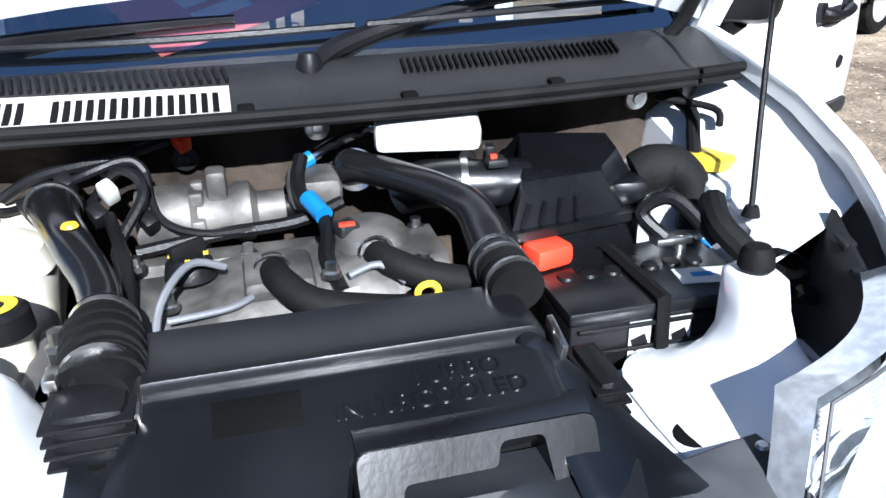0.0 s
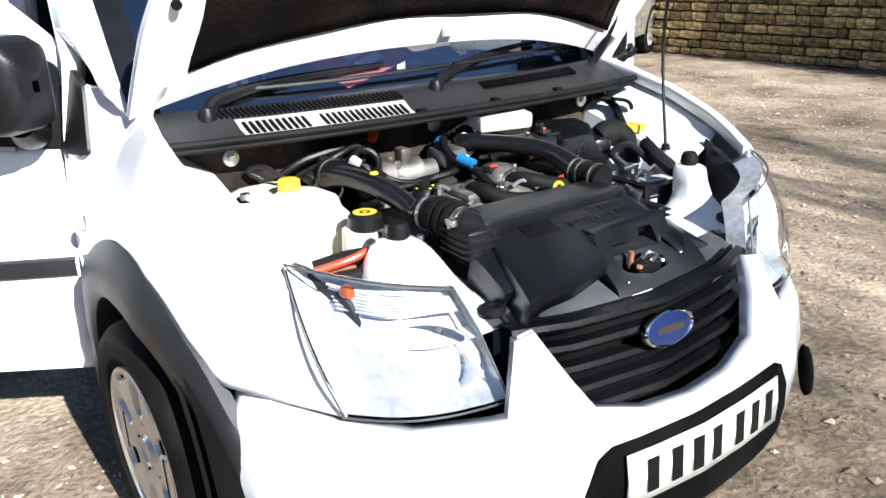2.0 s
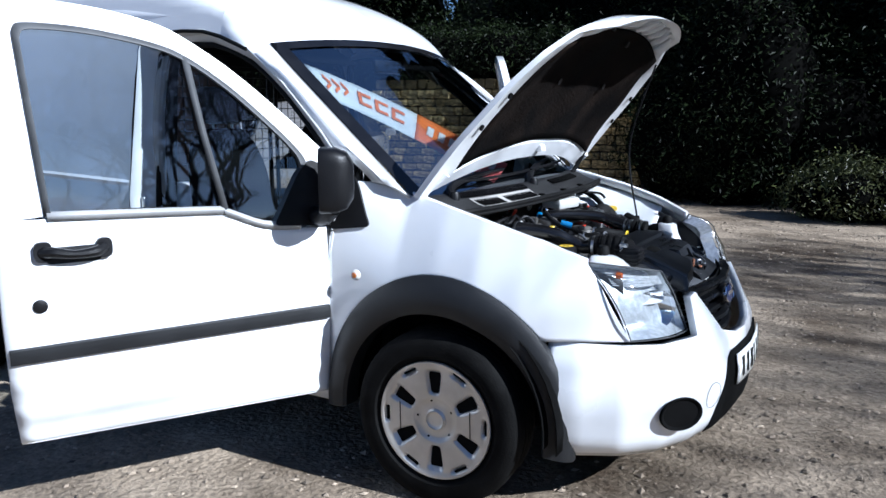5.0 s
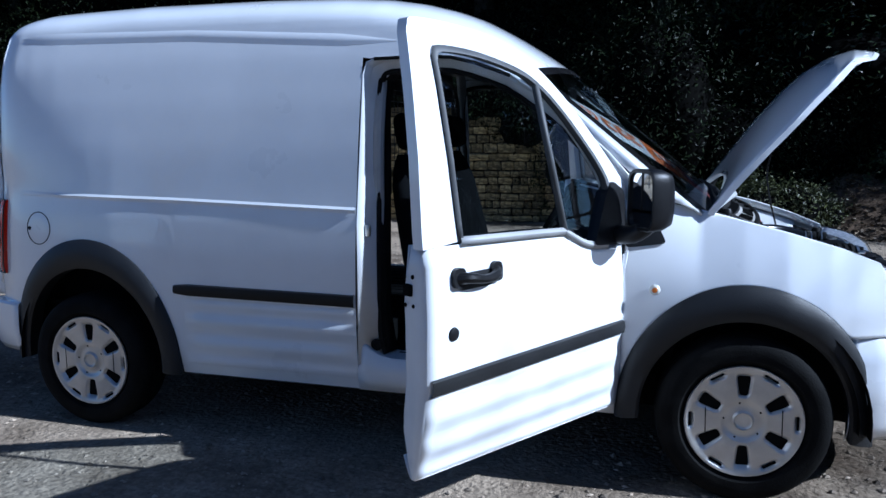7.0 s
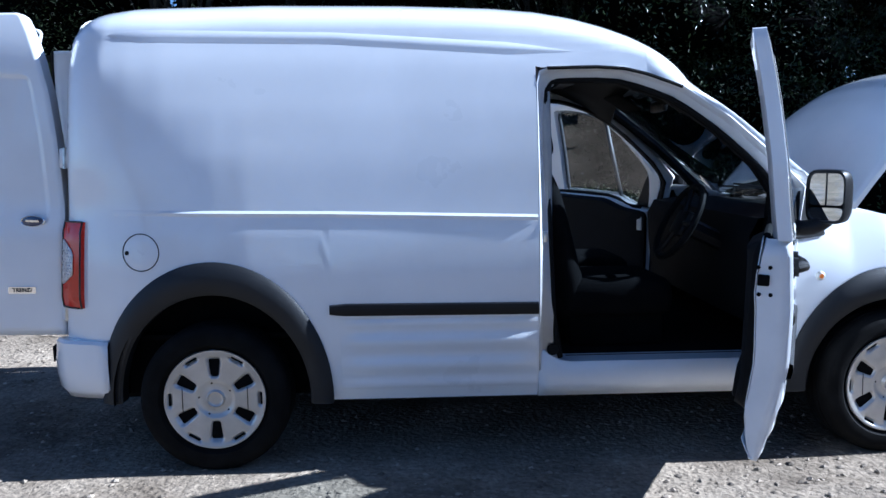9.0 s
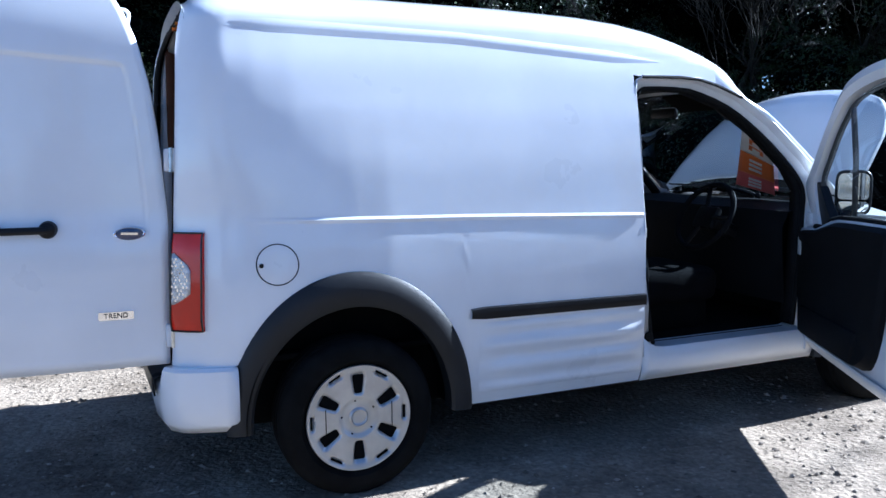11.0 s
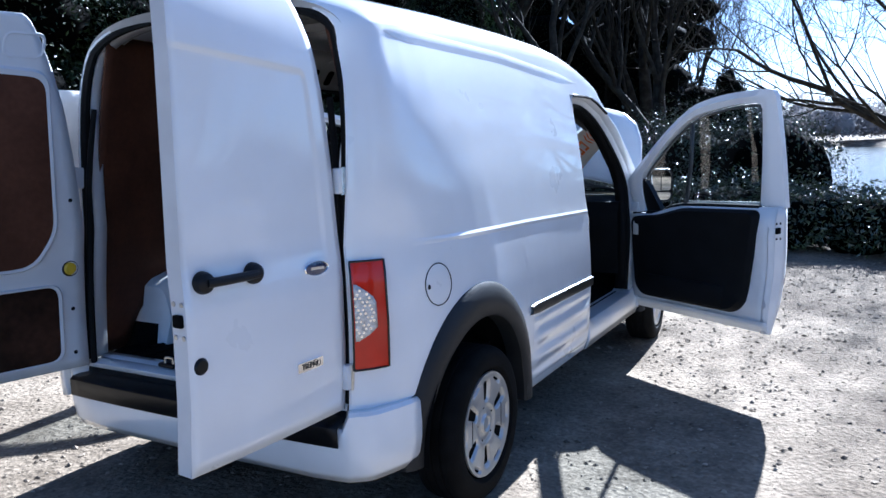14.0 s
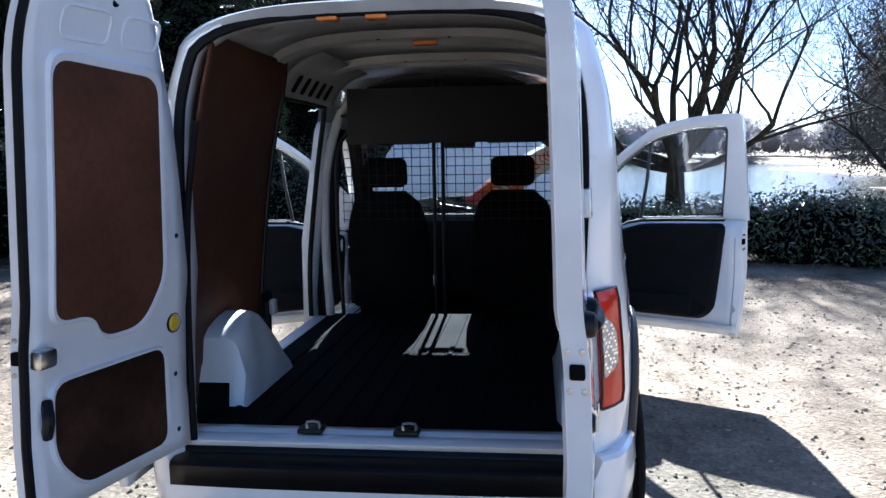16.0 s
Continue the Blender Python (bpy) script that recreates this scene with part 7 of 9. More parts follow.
# battery
bt = part("battery", Mesh().span(3.085, 3.265, 0.275, 0.555, 0.62, 0.792, 0.006), BLACK, bay, "black car battery with labels")
part("battery_lid", Mesh().span(3.082, 3.268, 0.272, 0.558, 0.775, 0.797, 0.006), COVER, bt)
part("battery_label", Mesh().box((3.215, 0.50, 0.7985), (0.045, 0.085, 0.002), 0.0, (0, 0, -8)), WHITEP, bt, "white battery label")
part("label_bar", Mesh().box((3.213, 0.495, 0.8), (0.012, 0.03, 0.001), 0.0, (0, 0, -8)), BLUEP, bt)
for y in (0.375, 0.435):
    part("warning_label", Mesh().box((3.2675, y, 0.735), (0.002, 0.032, 0.075)), WHITEP, bt, "white warning label")
    part("label_bar", Mesh().box((3.269, y, 0.74), (0.001, 0.022, 0.02), 0.0, (20, 0, 0)), BLACK, bt)
part("battery_strap", Mesh().tube([(3.10, 0.405, 0.80), (3.27, 0.405, 0.802), (3.275, 0.405, 0.70)], 0.011, 6), RUBBER, bt)
for y in (0.31, 0.345, 0.38, 0.44, 0.475, 0.51):
    part("cell_plug", Mesh().lathe([(0, 0.004), (0.012, 0.004), (0.014, 0)], (3.165, y, 0.797), "z", 14), BLACK, bt)
part("terminal_cover", Mesh().box((3.115, 0.30, 0.815), (0.05, 0.065, 0.035), 0.01, (0, 0, 15)), REDP, bt, "red terminal cover")
part("terminal_cable", Mesh().tube([(3.11, 0.29, 0.81), (3.09, 0.26, 0.81), (3.06, 0.24, 0.80)], 0.012, 8, 4), REDP, bt)
part("terminal", Mesh().lathe([(0, 0.022), (0.009, 0.022), (0.011, 0.0)], (3.115, 0.515, 0.797), "z", 12), STEEL, bt)
part("terminal_clamp", Mesh().box((3.115, 0.50, 0.812), (0.03, 0.06, 0.012), 0.003), STEEL, bt)
part("earth_cable", Mesh().tube([(3.115, 0.49, 0.815), (3.09, 0.46, 0.85), (3.11, 0.50, 0.875), (3.16, 0.55, 0.82)], 0.011, 8, 5), BLACK, bt)
for k in range(3):
    part("case_rib", Mesh().span(3.267, 3.272, 0.285, 0.55, 0.765 - 0.035 * k, 0.772 - 0.035 * k, 0.002), BLACK, bt)
# washer tank on the passenger side
ws = part("washer_tank", Mesh().box((3.05, 0.615, 0.80), (0.10, 0.07, 0.16), 0.02, (0, 0, -15)), material("tank_clear", (0.60, 0.66, 0.70), 0.3, vary=0.1), bay, "translucent washer tank")
part("washer_fluid", Mesh().box((3.085, 0.60, 0.765), (0.06, 0.06, 0.05), 0.012, (0, 0, -15)), BLUEP, ws)
part("washer_cap", Mesh().lathe([(0, 0.012), (0.036, 0.012), (0.042, 0.008), (0.042, -0.008)], (3.01, 0.622, 0.893), "z", 24), YELLOW, ws, "yellow washer cap")
part("yellow_tie", Mesh().tube([(3.40, 0.40, 0.73), (3.42, 0.43, 0.745), (3.39, 0.45, 0.74), (3.43, 0.47, 0.73)], 0.004, 6, 3), AMBER, bay)
for pts, r in (([(2.87, 0.60, 0.98), (2.92, 0.63, 0.95), (2.97, 0.61, 0.92), (3.03, 0.585, 0.87)], 0.012), ([(3.12, 0.56, 0.87), (3.17, 0.545, 0.85), (3.22, 0.58, 0.80), (3.26, 0.57, 0.74)], 0.02), ([(2.89, 0.58, 0.97), (2.95, 0.655, 0.96), (2.98, 0.65, 0.94)], 0.006)):
    part("side_hose", Mesh().tube(pts, r, 10, 5), RUBBER, bay)
part("hinge_cover", Mesh().box((2.83, 0.655, 0.975), (0.07, 0.08, 0.045), 0.012, (0, 0, 30)), CLAD, bay)
part("headlamp_boot", Mesh().lathe([(0, 0.0), (0.03, 0.0), (0.04, 0.02), (0.045, 0.05)], (3.22, 0.585, 0.80), "x", 18), MATT, bay)
part("rod_socket", Mesh().lathe([(0, 0.015), (0.01, 0.015), (0.014, 0.0)], (3.16, 0.60, 0.855), "z", 12), RUBBER, bay)

# plastic intercooler cover: ridge, sloping face, rounded flank
def cover_end(y):
    return lerp([(-0.29, 3.622), (-0.20, 3.606), (-0.062, 3.572), (-0.045, 3.50), (0.18, 3.485), (0.25, 3.46)], y)


def face_z(x):
    return 0.857 - 0.30 * (x - 3.41) - 0.9 * max(0.0, x - 3.56) ** 2


def cover_row(y, flank):
    """One line of the cover from back to front; flank: 0 on the face, 1 at the foot of its side."""
    low = 0.012 * flank + 0.085 * max(0.0, flank - 0.45) ** 1.2 / 0.52
    xe = cover_end(y)
    row = [(3.285, y, 0.80 - low), (3.287, y, 0.858 - low), (3.295, y, 0.872 - low), (3.385, y, 0.874 - low), (3.397, y, 0.872 - low), (3.399, y, 0.868 - low), (3.399, y, 0.856 - low), (3.410, y, 0.857 - low)]
    for t in np.linspace(0.08, 1, 12).tolist():
        x = 3.41 + (xe - 3.41) * t
        row.append((x, y, face_z(x) - low))
    return row + [(xe + 0.006, y, face_z(xe) - 0.012 - low), (xe + 0.007, y, face_z(xe) - 0.035 - low)]


rows = [cover_row(-0.228 - 0.045 * f ** 0.8, f) for f in (1.0, 0.85, 0.7, 0.55, 0.42, 0.3, 0.18, 0.08)]
rows += [cover_row(y, 0.0) for y in sorted(np.linspace(-0.22, 0.165, 24).tolist() + [-0.062, -0.055, -0.047])]
rows += [cover_row(0.17 + 0.03 * f, f) for f in (0.1, 0.3, 0.5, 0.7)]
rows = [[(x, y - (0.05 * max(0, (x - 3.45) / 0.17) if y < -0.2 else 0.0), z) for x, y, z in r] for r in rows]
cover = part("intercooler_cover", Mesh().grid(rows), COVER, bay, "large black plastic intercooler cover", thick=0.004, angle=28)
# hood over the latch: a raised frame with an open mouth, standing on the sloping face
HOOD_O, HOOD_Y, HOOD_S = Vector((3.517, -0.045, 0.840)), Vector((-0.016, 0.238, -0.012)) / 0.238, Vector((0.036, 0.0, -0.062)).normalized()
HOOD_N = HOOD_Y.cross(HOOD_S).normalized()
if HOOD_N.x < 0:
    HOOD_N = -HOOD_N


def hood_at(u, v, out=0.0):
    return HOOD_O + HOOD_Y * u + HOOD_S * v + HOOD_N * out


uo = rounded([(0.0, 0.075), (0.0, 0.0), (0.245, 0.0), (0.245, 0.085), (0.195, 0.085), (0.188, 0.012), (0.142, 0.012), (0.136, 0.036), (0.042, 0.036), (0.036, 0.075)], [0.003, 0.014, 0.014, 0.003, 0.003, 0.008, 0.008, 0.006, 0.008, 0.003])
m = Mesh().grid([[hood_at(u, v, -0.05) for u, v in uo], [hood_at(u, v, -0.004) for u, v in uo], [hood_at(0.12 + (u - 0.12) * 0.985, 0.04 + (v - 0.04) * 0.97, 0.0) for u, v in uo]], close=True)
m.add([hood_at(0.12 + (u - 0.12) * 0.985, 0.04 + (v - 0.04) * 0.97, 0.0) for u, v in uo], [tuple(range(len(uo)))])
part("scoop", m, COVER, cover, "raised scoop round the bonnet latch", angle=40)
rows = []
for u in np.linspace(0.004, 0.241, 14).tolist():
    a = hood_at(u, 0.002, -0.003)
    b = Vector((3.474, a.y, face_z(3.474) - 0.002))
    rows.append([b, b.lerp(a, 0.35) + Vector((0, 0, 0.003)), b.lerp(a, 0.7) + Vector((0, 0, 0.003)), a])
rows = [[p - Vector((0, 0, 0.02)) for p in rows[0]]] + rows + [[p - Vector((0, 0, 0.02)) for p in rows[-1]]]
part("scoop_top", Mesh().grid(rows), COVER, cover, angle=50)
part("scoop_mouth", Mesh().prism([hood_at(u, v, -0.045) for u, v in ((0.03, 0.0), (0.20, 0.0), (0.20, 0.09), (0.03, 0.09))], [hood_at(u, v, -0.05) for u, v in ((0.03, 0.0), (0.20, 0.0), (0.20, 0.09), (0.03, 0.09))]), MATT, cover, "dark scoop opening")
# wing of the cover towards the battery side
wing = []
for t in np.linspace(0, 1, 12).tolist():
    a = Vector((3.392, 0.176, 0.862)).lerp(Vector((3.543, 0.312, 0.742)), t)
    b = Vector((3.40, 0.150, 0.858)).lerp(Vector((3.577, 0.165, 0.768)), t)
    wing.append([a - Vector((0, 0, 0.014)), a] + [a.lerp(b, v) + Vector((0, 0, 0.008 * math.sin(v * math.pi))) for v in (0.2, 0.4, 0.6, 0.8, 1.0)])
wing.append([p + Vector((0.004, 0, -0.006)) for p in wing[-1]])
wing.append([p + Vector((-0.006, 0, -0.012)) for p in wing[-1]])
part("cover_wing", Mesh().grid(wing), COVER, cover, angle=40, thick=0.003)
part("cover_side", Mesh().box((3.487, -0.272, 0.778), (0.13, 0.062, 0.07), 0.008, (0, 20, -4)), COVER, cover)
part("cover_foot", Mesh().box((3.565, -0.285, 0.735), (0.05, 0.07, 0.03), 0.006, (0, 20, -4)), COVER, cover)
part("side_screw", Mesh().lathe([(0, 0.006), (0.008, 0.006), (0.011, 0.0)], (3.453, -0.272, 0.822), "z", 12), MATT, cover)
part("side_slot", Mesh().box((3.49, -0.243, 0.812), (0.05, 0.006, 0.006), 0.001, (0, 20, -4)), MATT, cover)


# slam panel with the hexagonal latch hole, and the grey grille support beside it
def slam_z(x):
    return lerp([(3.48, 0.788), (3.53, 0.780), (3.57, 0.768), (3.60, 0.752), (3.618, 0.735), (3.626, 0.715)], x)


def resample(poly, n):
    """n points evenly along a closed outline."""
    q = [Vector(p) for p in poly] + [Vector(poly[0])]
    d = [0.0]
    for a, b in zip(q, q[1:]):
        d.append(d[-1] + (b - a).length)
    return [(float(np.interp(t, d, [p.x for p in q])), float(np.interp(t, d, [p.y for p in q]))) for t in (np.arange(n) * d[-1] / n).tolist()]


hx = resample(rounded([(3.543, -0.008), (3.543, 0.092), (3.566, 0.122), (3.592, 0.108), (3.600, 0.052), (3.582, -0.004)], 0.006), 48)
ox = resample([(3.490, -0.04), (3.490, 0.19), (3.52, 0.24), (3.622, 0.215), (3.626, 0.07), (3.624, -0.06)], 48)
rows = []
for k in (0.0, 0.12, 0.3, 0.55, 0.8, 1.0):
    rows.append([(a[0] + (b[0] - a[0]) * k, a[1] + (b[1] - a[1]) * k, slam_z(a[0] + (b[0] - a[0]) * k) + (0.004 if 0.05 < k < 0.2 else 0)) for a, b in zip(hx, ox)])
rows = [[(x, y, slam_z(x) - 0.035) for x, y in hx]] + rows + [[(x, y, slam_z(x) - 0.03) for x, y in ox]]
slam = part("slam_panel", Mesh().grid(rows, close=True), material("satin_grey_plastic", (0.013, 0.014, 0.016), 0.45, vary=0.2, spec=0.3), bay, "dark grey slam panel with a latch hole", angle=40)
part("latch_pocket", Mesh().prism([(x, y, 0.735) for x, y in hx], [(x, y, 0.725) for x, y in hx]), MATT, slam)
part("panel_peg", Mesh().prism([(3.600, -0.02, 0.752), (3.622, -0.03, 0.728), (3.622, 0.035, 0.728)], [(3.600, -0.015, 0.742), (3.622, -0.025, 0.72), (3.622, 0.03, 0.72)]), WHITEP, slam)
GREYSUP = material("grey_support", (0.062, 0.065, 0.07), 0.6, vary=0.25, scale=10, spec=0.3)
rows = []
for y, xb, zb, xf, zf in ((-0.345, 3.505, 0.752, 3.565, 0.722), (-0.28, 3.53, 0.752, 3.60, 0.722), (-0.18, 3.535, 0.75, 3.622, 0.722), (-0.06, 3.535, 0.755, 3.632, 0.722)):
    rows.append([(xb, y, zb - 0.04), (xb, y, zb - 0.004), (xb + 0.006, y, zb), (xf - 0.008, y, zf + 0.008), (xf, y, zf), (xf, y, zf - 0.05)])
part("grille_support", Mesh().grid(rows), GREYSUP, bay, "grey plastic grille support", angle=30)
rows = []
for y, xb, zb, xf, zf in ((0.215, 3.525, 0.762, 3.63, 0.718), (0.30, 3.502, 0.748, 3.612, 0.716), (0.36, 3.486, 0.742, 3.592, 0.714), (0.43, 3.468, 0.738, 3.56, 0.712), (0.455, 3.462, 0.738, 3.547, 0.711), (0.458, 3.452, 0.768, 3.530, 0.722), (0.535, 3.432, 0.762, 3.492, 0.716), (0.545, 3.43, 0.74, 3.485, 0.70)):
    rows.append([(xb, y, zb - 0.05), (xb, y, zb - 0.005), (xb + 0.007, y, zb), ((xb + xf) / 2, y, (zb + zf) / 2 + 0.008), (xf - 0.008, y, zf + 0.006), (xf, y, zf), (xf, y, zf - 0.05)])
part("grille_support", Mesh().grid(rows), GREYSUP, bay, "grey stepped plastic grille support", angle=30)
for y in (0.40, 0.50):
    part("support_screw", Mesh().lathe([(0, 0.004), (0.006, 0.004), (0.008, 0.0)], (3.505 if y < 0.45 else 3.475, y, 0.742 if y < 0.45 else 0.76), "z", 10), STEEL, bay)
part("bumper_tab", Mesh().box((3.552, 0.455, 0.733), (0.05, 0.085, 0.012), 0.004, (0, 15, -28)), PAINT, bay, "white bumper fixing tab")
part("tab_hole", Mesh().lathe([(0, 0.002), (0.007, 0.002), (0.008, 0.0)], (3.552, 0.455, 0.740), "z", 12), MATT, bay)
lt = part("bonnet_latch", Mesh().box((3.575, 0.06, 0.757), (0.03, 0.07, 0.03), 0.006), BLACK, bay, "dark greasy bonnet latch")
part("latch_pin", Mesh().tube([(3.56, 0.03, 0.755), (3.56, 0.03, 0.795)], 0.006, 8), RUST, lt)
part("latch_spring", Mesh().tube([(3.57, 0.05, 0.775), (3.565, 0.075, 0.785), (3.58, 0.085, 0.78), (3.588, 0.06, 0.772)], 0.005, 6, 3), STEEL, lt)
for y in (0.025, 0.095):
    part("latch_screw", Mesh().lathe([(0, 0.006), (0.006, 0.005), (0.008, 0.0)], (3.588, y, 0.768), "z", 8), RUST if y < 0.05 else STEEL, lt)
# raised lettering on the cover
for body, dx, size in (("TURBO", 0.0, 0.030), ("INTERCOOLED", 0.030, 0.029)):
    tc = bpy.data.curves.new("cover_lettering", "FONT")
    tc.body = body
    tc.size, tc.extrude, tc.align_x = size, 0.0012, "CENTER"
    to = new("cover_lettering", tc)
    tc.materials.append(COVER)
    to.matrix_world = Matrix.Translation((3.438 + dx * 0.9, 0.075 - dx, 0.8493 - dx * 0.27)) @ Matrix.Rotation(radians(90), 4, "Z") @ Matrix.Rotation(radians(16.7), 4, "X")
    to.parent = cover
part("cover_inset", Mesh().box((3.442, -0.125, 0.8475), (0.042, 0.085, 0.0035), 0.001, (0, 17, 0)), MATT, cover)
# end tanks of the intercooler with clamps
for s, yc in ((-1, -0.275), (1, 0.235)):
    wd, zt, xt = (0.075, 0.845, 3.40) if s < 0 else (0.034, 0.800, 3.425)
    et = part("intercooler_end", Mesh().box((xt, yc, zt), (0.09, wd, 0.07), 0.02), BLACK, bay, "ribbed black intercooler end tank")
    for k in range(4):
        part("tank_rib", Mesh().box((xt, yc, zt - 0.02 + 0.014 * k), (0.098, wd + 0.007, 0.004), 0.001), BLACK, et)
    part("steel_clip", Mesh().box((3.405, yc - s * 0.04, 0.855), (0.05, 0.008, 0.028), 0.002, (0, 15, 0)), STEEL, et, "perforated steel clip")
    if s < 0:
        part("tank_neck", Mesh().tube([(3.395, yc, 0.865), (3.36, yc + (0.01 if s < 0 else -0.04), 0.868)], 0.038, 16), BLACK, et)
# seams, holes and brackets of the passenger-side inner wing
for x, y, z in ((3.235, 0.595, 0.80), (3.29, 0.61, 0.79)):
    part("wing_hole", Mesh().lathe([(0, 0.006), (0.015, 0.006), (0.018, -0.01)], (x, y, z), "z", 14), MATT, bay)
# splash tray under everything
part("bay_floor", Mesh().span(2.86, 3.60, -0.58, 0.58, 0.33, 0.37, 0.01), MATT, bay)
part("radiator", Mesh().span(3.53, 3.575, -0.34, 0.34, 0.36, 0.68, 0.008), MATT, bay)

# ---- window banner: white part, orange part, plain marks for the lettering ----
BAN = (Vector((-0.665, 0.66)), Vector((-0.215, 0.045)), Vector((0.04, 0.135)), Vector((-0.60, 0.87)))


def ban(u, v):
    """A place on the banner: u along it from the top end, v across it."""
    return tuple(BAN[0].lerp(BAN[1], u).lerp(BAN[3].lerp(BAN[2], u), v))


def ban_quad(u0, u1, v0=0.0, v1=1.0, lean=0.0):
    return [ban(u0, v0), ban(u1, v0 + lean), ban(u1, v1 + lean), ban(u0, v1)]


b1 = banner("window_banner", ban_quad(0, 0.52), BANNER, van, -0.014, "white, orange and red paper banner inside the windscreen")
banner("orange_half", ban_quad(0.52, 0.80), ORANGE, b1, -0.013)
banner("red_foot", ban_quad(0.80, 1.0), REDCARD, b1, -0.013)


def mark(u, v, w, h, mat, lean=0.0):
    """A plain bar on both faces of the banner."""
    for out in (-0.0105, -0.0165):
        banner("banner_mark", ban_quad(u, u + w, v, v + h, lean), mat, b1, out)


for k in range(3):
    mark(0.06 + 0.042 * k, 0.32, 0.03, 0.12, ORANGE, 0.2)
    mark(0.06 + 0.042 * k, 0.72, 0.03, 0.12, ORANGE, -0.2)
for k in range(3):
    mark(0.22 + 0.085 * k, 0.30, 0.065, 0.10, ORANGE)
    mark(0.22 + 0.085 * k, 0.64, 0.065, 0.10, ORANGE)
    mark(0.22 + 0.085 * k, 0.30, 0.018, 0.42, ORANGE)
for k in range(3):
    mark(0.575 + 0.06 * k, 0.34, 0.035, 0.36, BANNER)
for k in range(3):
    mark(0.835 + 0.045 * k, 0.34, 0.03, 0.34, BANNER)

# ---- ground: one sheet, with the lake bed ----
def lake(x, y):
    """How far inside the lake: 0 on land, 1 in the water."""
    edge = 16.5 + 1.2 * math.sin(y * 0.21)
    a = min(1, max(0, (x - edge) / 3.5))
    b = min(1, max(0, (165 + 8 * math.sin(y * 0.05) - x) / 10))
    c = min(1, max(0, (3.0 + 0.02 * x - y) / 4))
    spit = min(1, max(0, (x - 37) / 4)) * min(1, max(0, (-0.32 * x - 3.5 - y) / 3))
    return a * b * c * (1 - spit)


def ground_z(x, y):
    z = 0.0
    if -9 < x < 13 and -9 < y < 9:
        z += 0.010 * noise.noise((x * 1.3, y * 1.3, 0)) + 0.005 * noise.noise((x * 5, y * 5, 3))
        near = min(1, max(0, (math.hypot((x - 1.5) / 2.6, y / 1.2) - 0.9) / 0.4))
        z *= near
    z -= 1.5 * lake(x, y)
    if x > 150:
        z += 0.6 * min(1, (x - 150) / 30)
    if y > 12:
        z += min(3.0, (y - 12) * 0.10)
    return z


xs = [-400, -200, -100, -60, -35, -20, -14] + np.arange(-10, 14, 0.22).tolist() + [14, 15, 16, 17, 18, 19, 20, 22, 25, 30, 40, 60, 90, 120, 150, 155, 160, 165, 170, 180, 200, 260, 500, 1200]
ys = [-800, -300, -120, -60, -35, -22, -15] + np.arange(-10, 10, 0.22).tolist() + [10, 11, 12, 14, 17, 22, 30, 50, 100, 250, 700]
gm = bpy.data.materials.new("gravel")
gm.use_nodes = True
n, l = links(gm)
p = n["Principled BSDF"]
p.inputs["Roughness"].default_value = 0.92
p.inputs["Specular IOR Level"].default_value = 0.12
co = n.new("ShaderNodeTexCoord")
def tex(kind, scale, **kw):
    t = n.new(kind)
    t.inputs["Scale"].default_value = scale
    l.new(co.outputs["Object"], t.inputs["Vector"])
    for k, v in kw.items():
        t.inputs[k].default_value = v
    return t
patch = tex("ShaderNodeTexNoise", 0.7, Detail=12, Roughness=0.74)
grit = tex("ShaderNodeTexNoise", 38, Detail=6)
cells = tex("ShaderNodeTexVoronoi", 42)
cells2 = tex("ShaderNodeTexVoronoi", 22)
r1 = n.new("ShaderNodeValToRGB")
r1.color_ramp.elements[0].position, r1.color_ramp.elements[1].position = 0.35, 0.68
r1.color_ramp.elements[0].color, r1.color_ramp.elements[1].color = (0.075, 0.054, 0.036, 1), (0.44, 0.36, 0.265, 1)
l.new(patch.outputs["Fac"], r1.inputs[0])
r2 = n.new("ShaderNodeMapRange")
r2.inputs[1].default_value, r2.inputs[2].default_value, r2.inputs[3].default_value, r2.inputs[4].default_value = 0.3, 0.72, 0.76, 1.22
l.new(grit.outputs["Fac"], r2.inputs[0])
sep = n.new("ShaderNodeSeparateColor")
l.new(cells.outputs["Color"], sep.inputs[0])
r3 = n.new("ShaderNodeMapRange")
r3.inputs[3].default_value, r3.inputs[4].default_value = 0.86, 1.14
l.new(sep.outputs[0], r3.inputs[0])
mul = n.new("ShaderNodeMath")
mul.operation = "MULTIPLY"
l.new(r2.outputs[0], mul.inputs[0])
l.new(r3.outputs[0], mul.inputs[1])
sc = n.new("ShaderNodeVectorMath")
sc.operation = "SCALE"
l.new(r1.outputs[0], sc.inputs[0])
l.new(mul.outputs[0], sc.inputs["Scale"])
l.new(sc.outputs[0], p.inputs["Base Color"])
bh = n.new("ShaderNodeMath")
bh.operation = "MULTIPLY_ADD"
l.new(cells2.outputs["Distance"], bh.inputs[0])
bh.inputs[1].default_value = -0.25
l.new(grit.outputs["Fac"], bh.inputs[2])
bp = n.new("ShaderNodeBump")
bp.inputs["Strength"].default_value = 0.7
bp.inputs["Distance"].default_value = 0.022
l.new(bh.outputs[0], bp.inputs["Height"])
l.new(bp.outputs[0], p.inputs["Normal"])
gr = Mesh().grid([[(x, y, ground_z(x, y)) for y in ys] for x in xs])
tagged(part("ground", gr, gm, angle=80), "pale compacted gravel car park surface with stones", "ground", kind="structure")
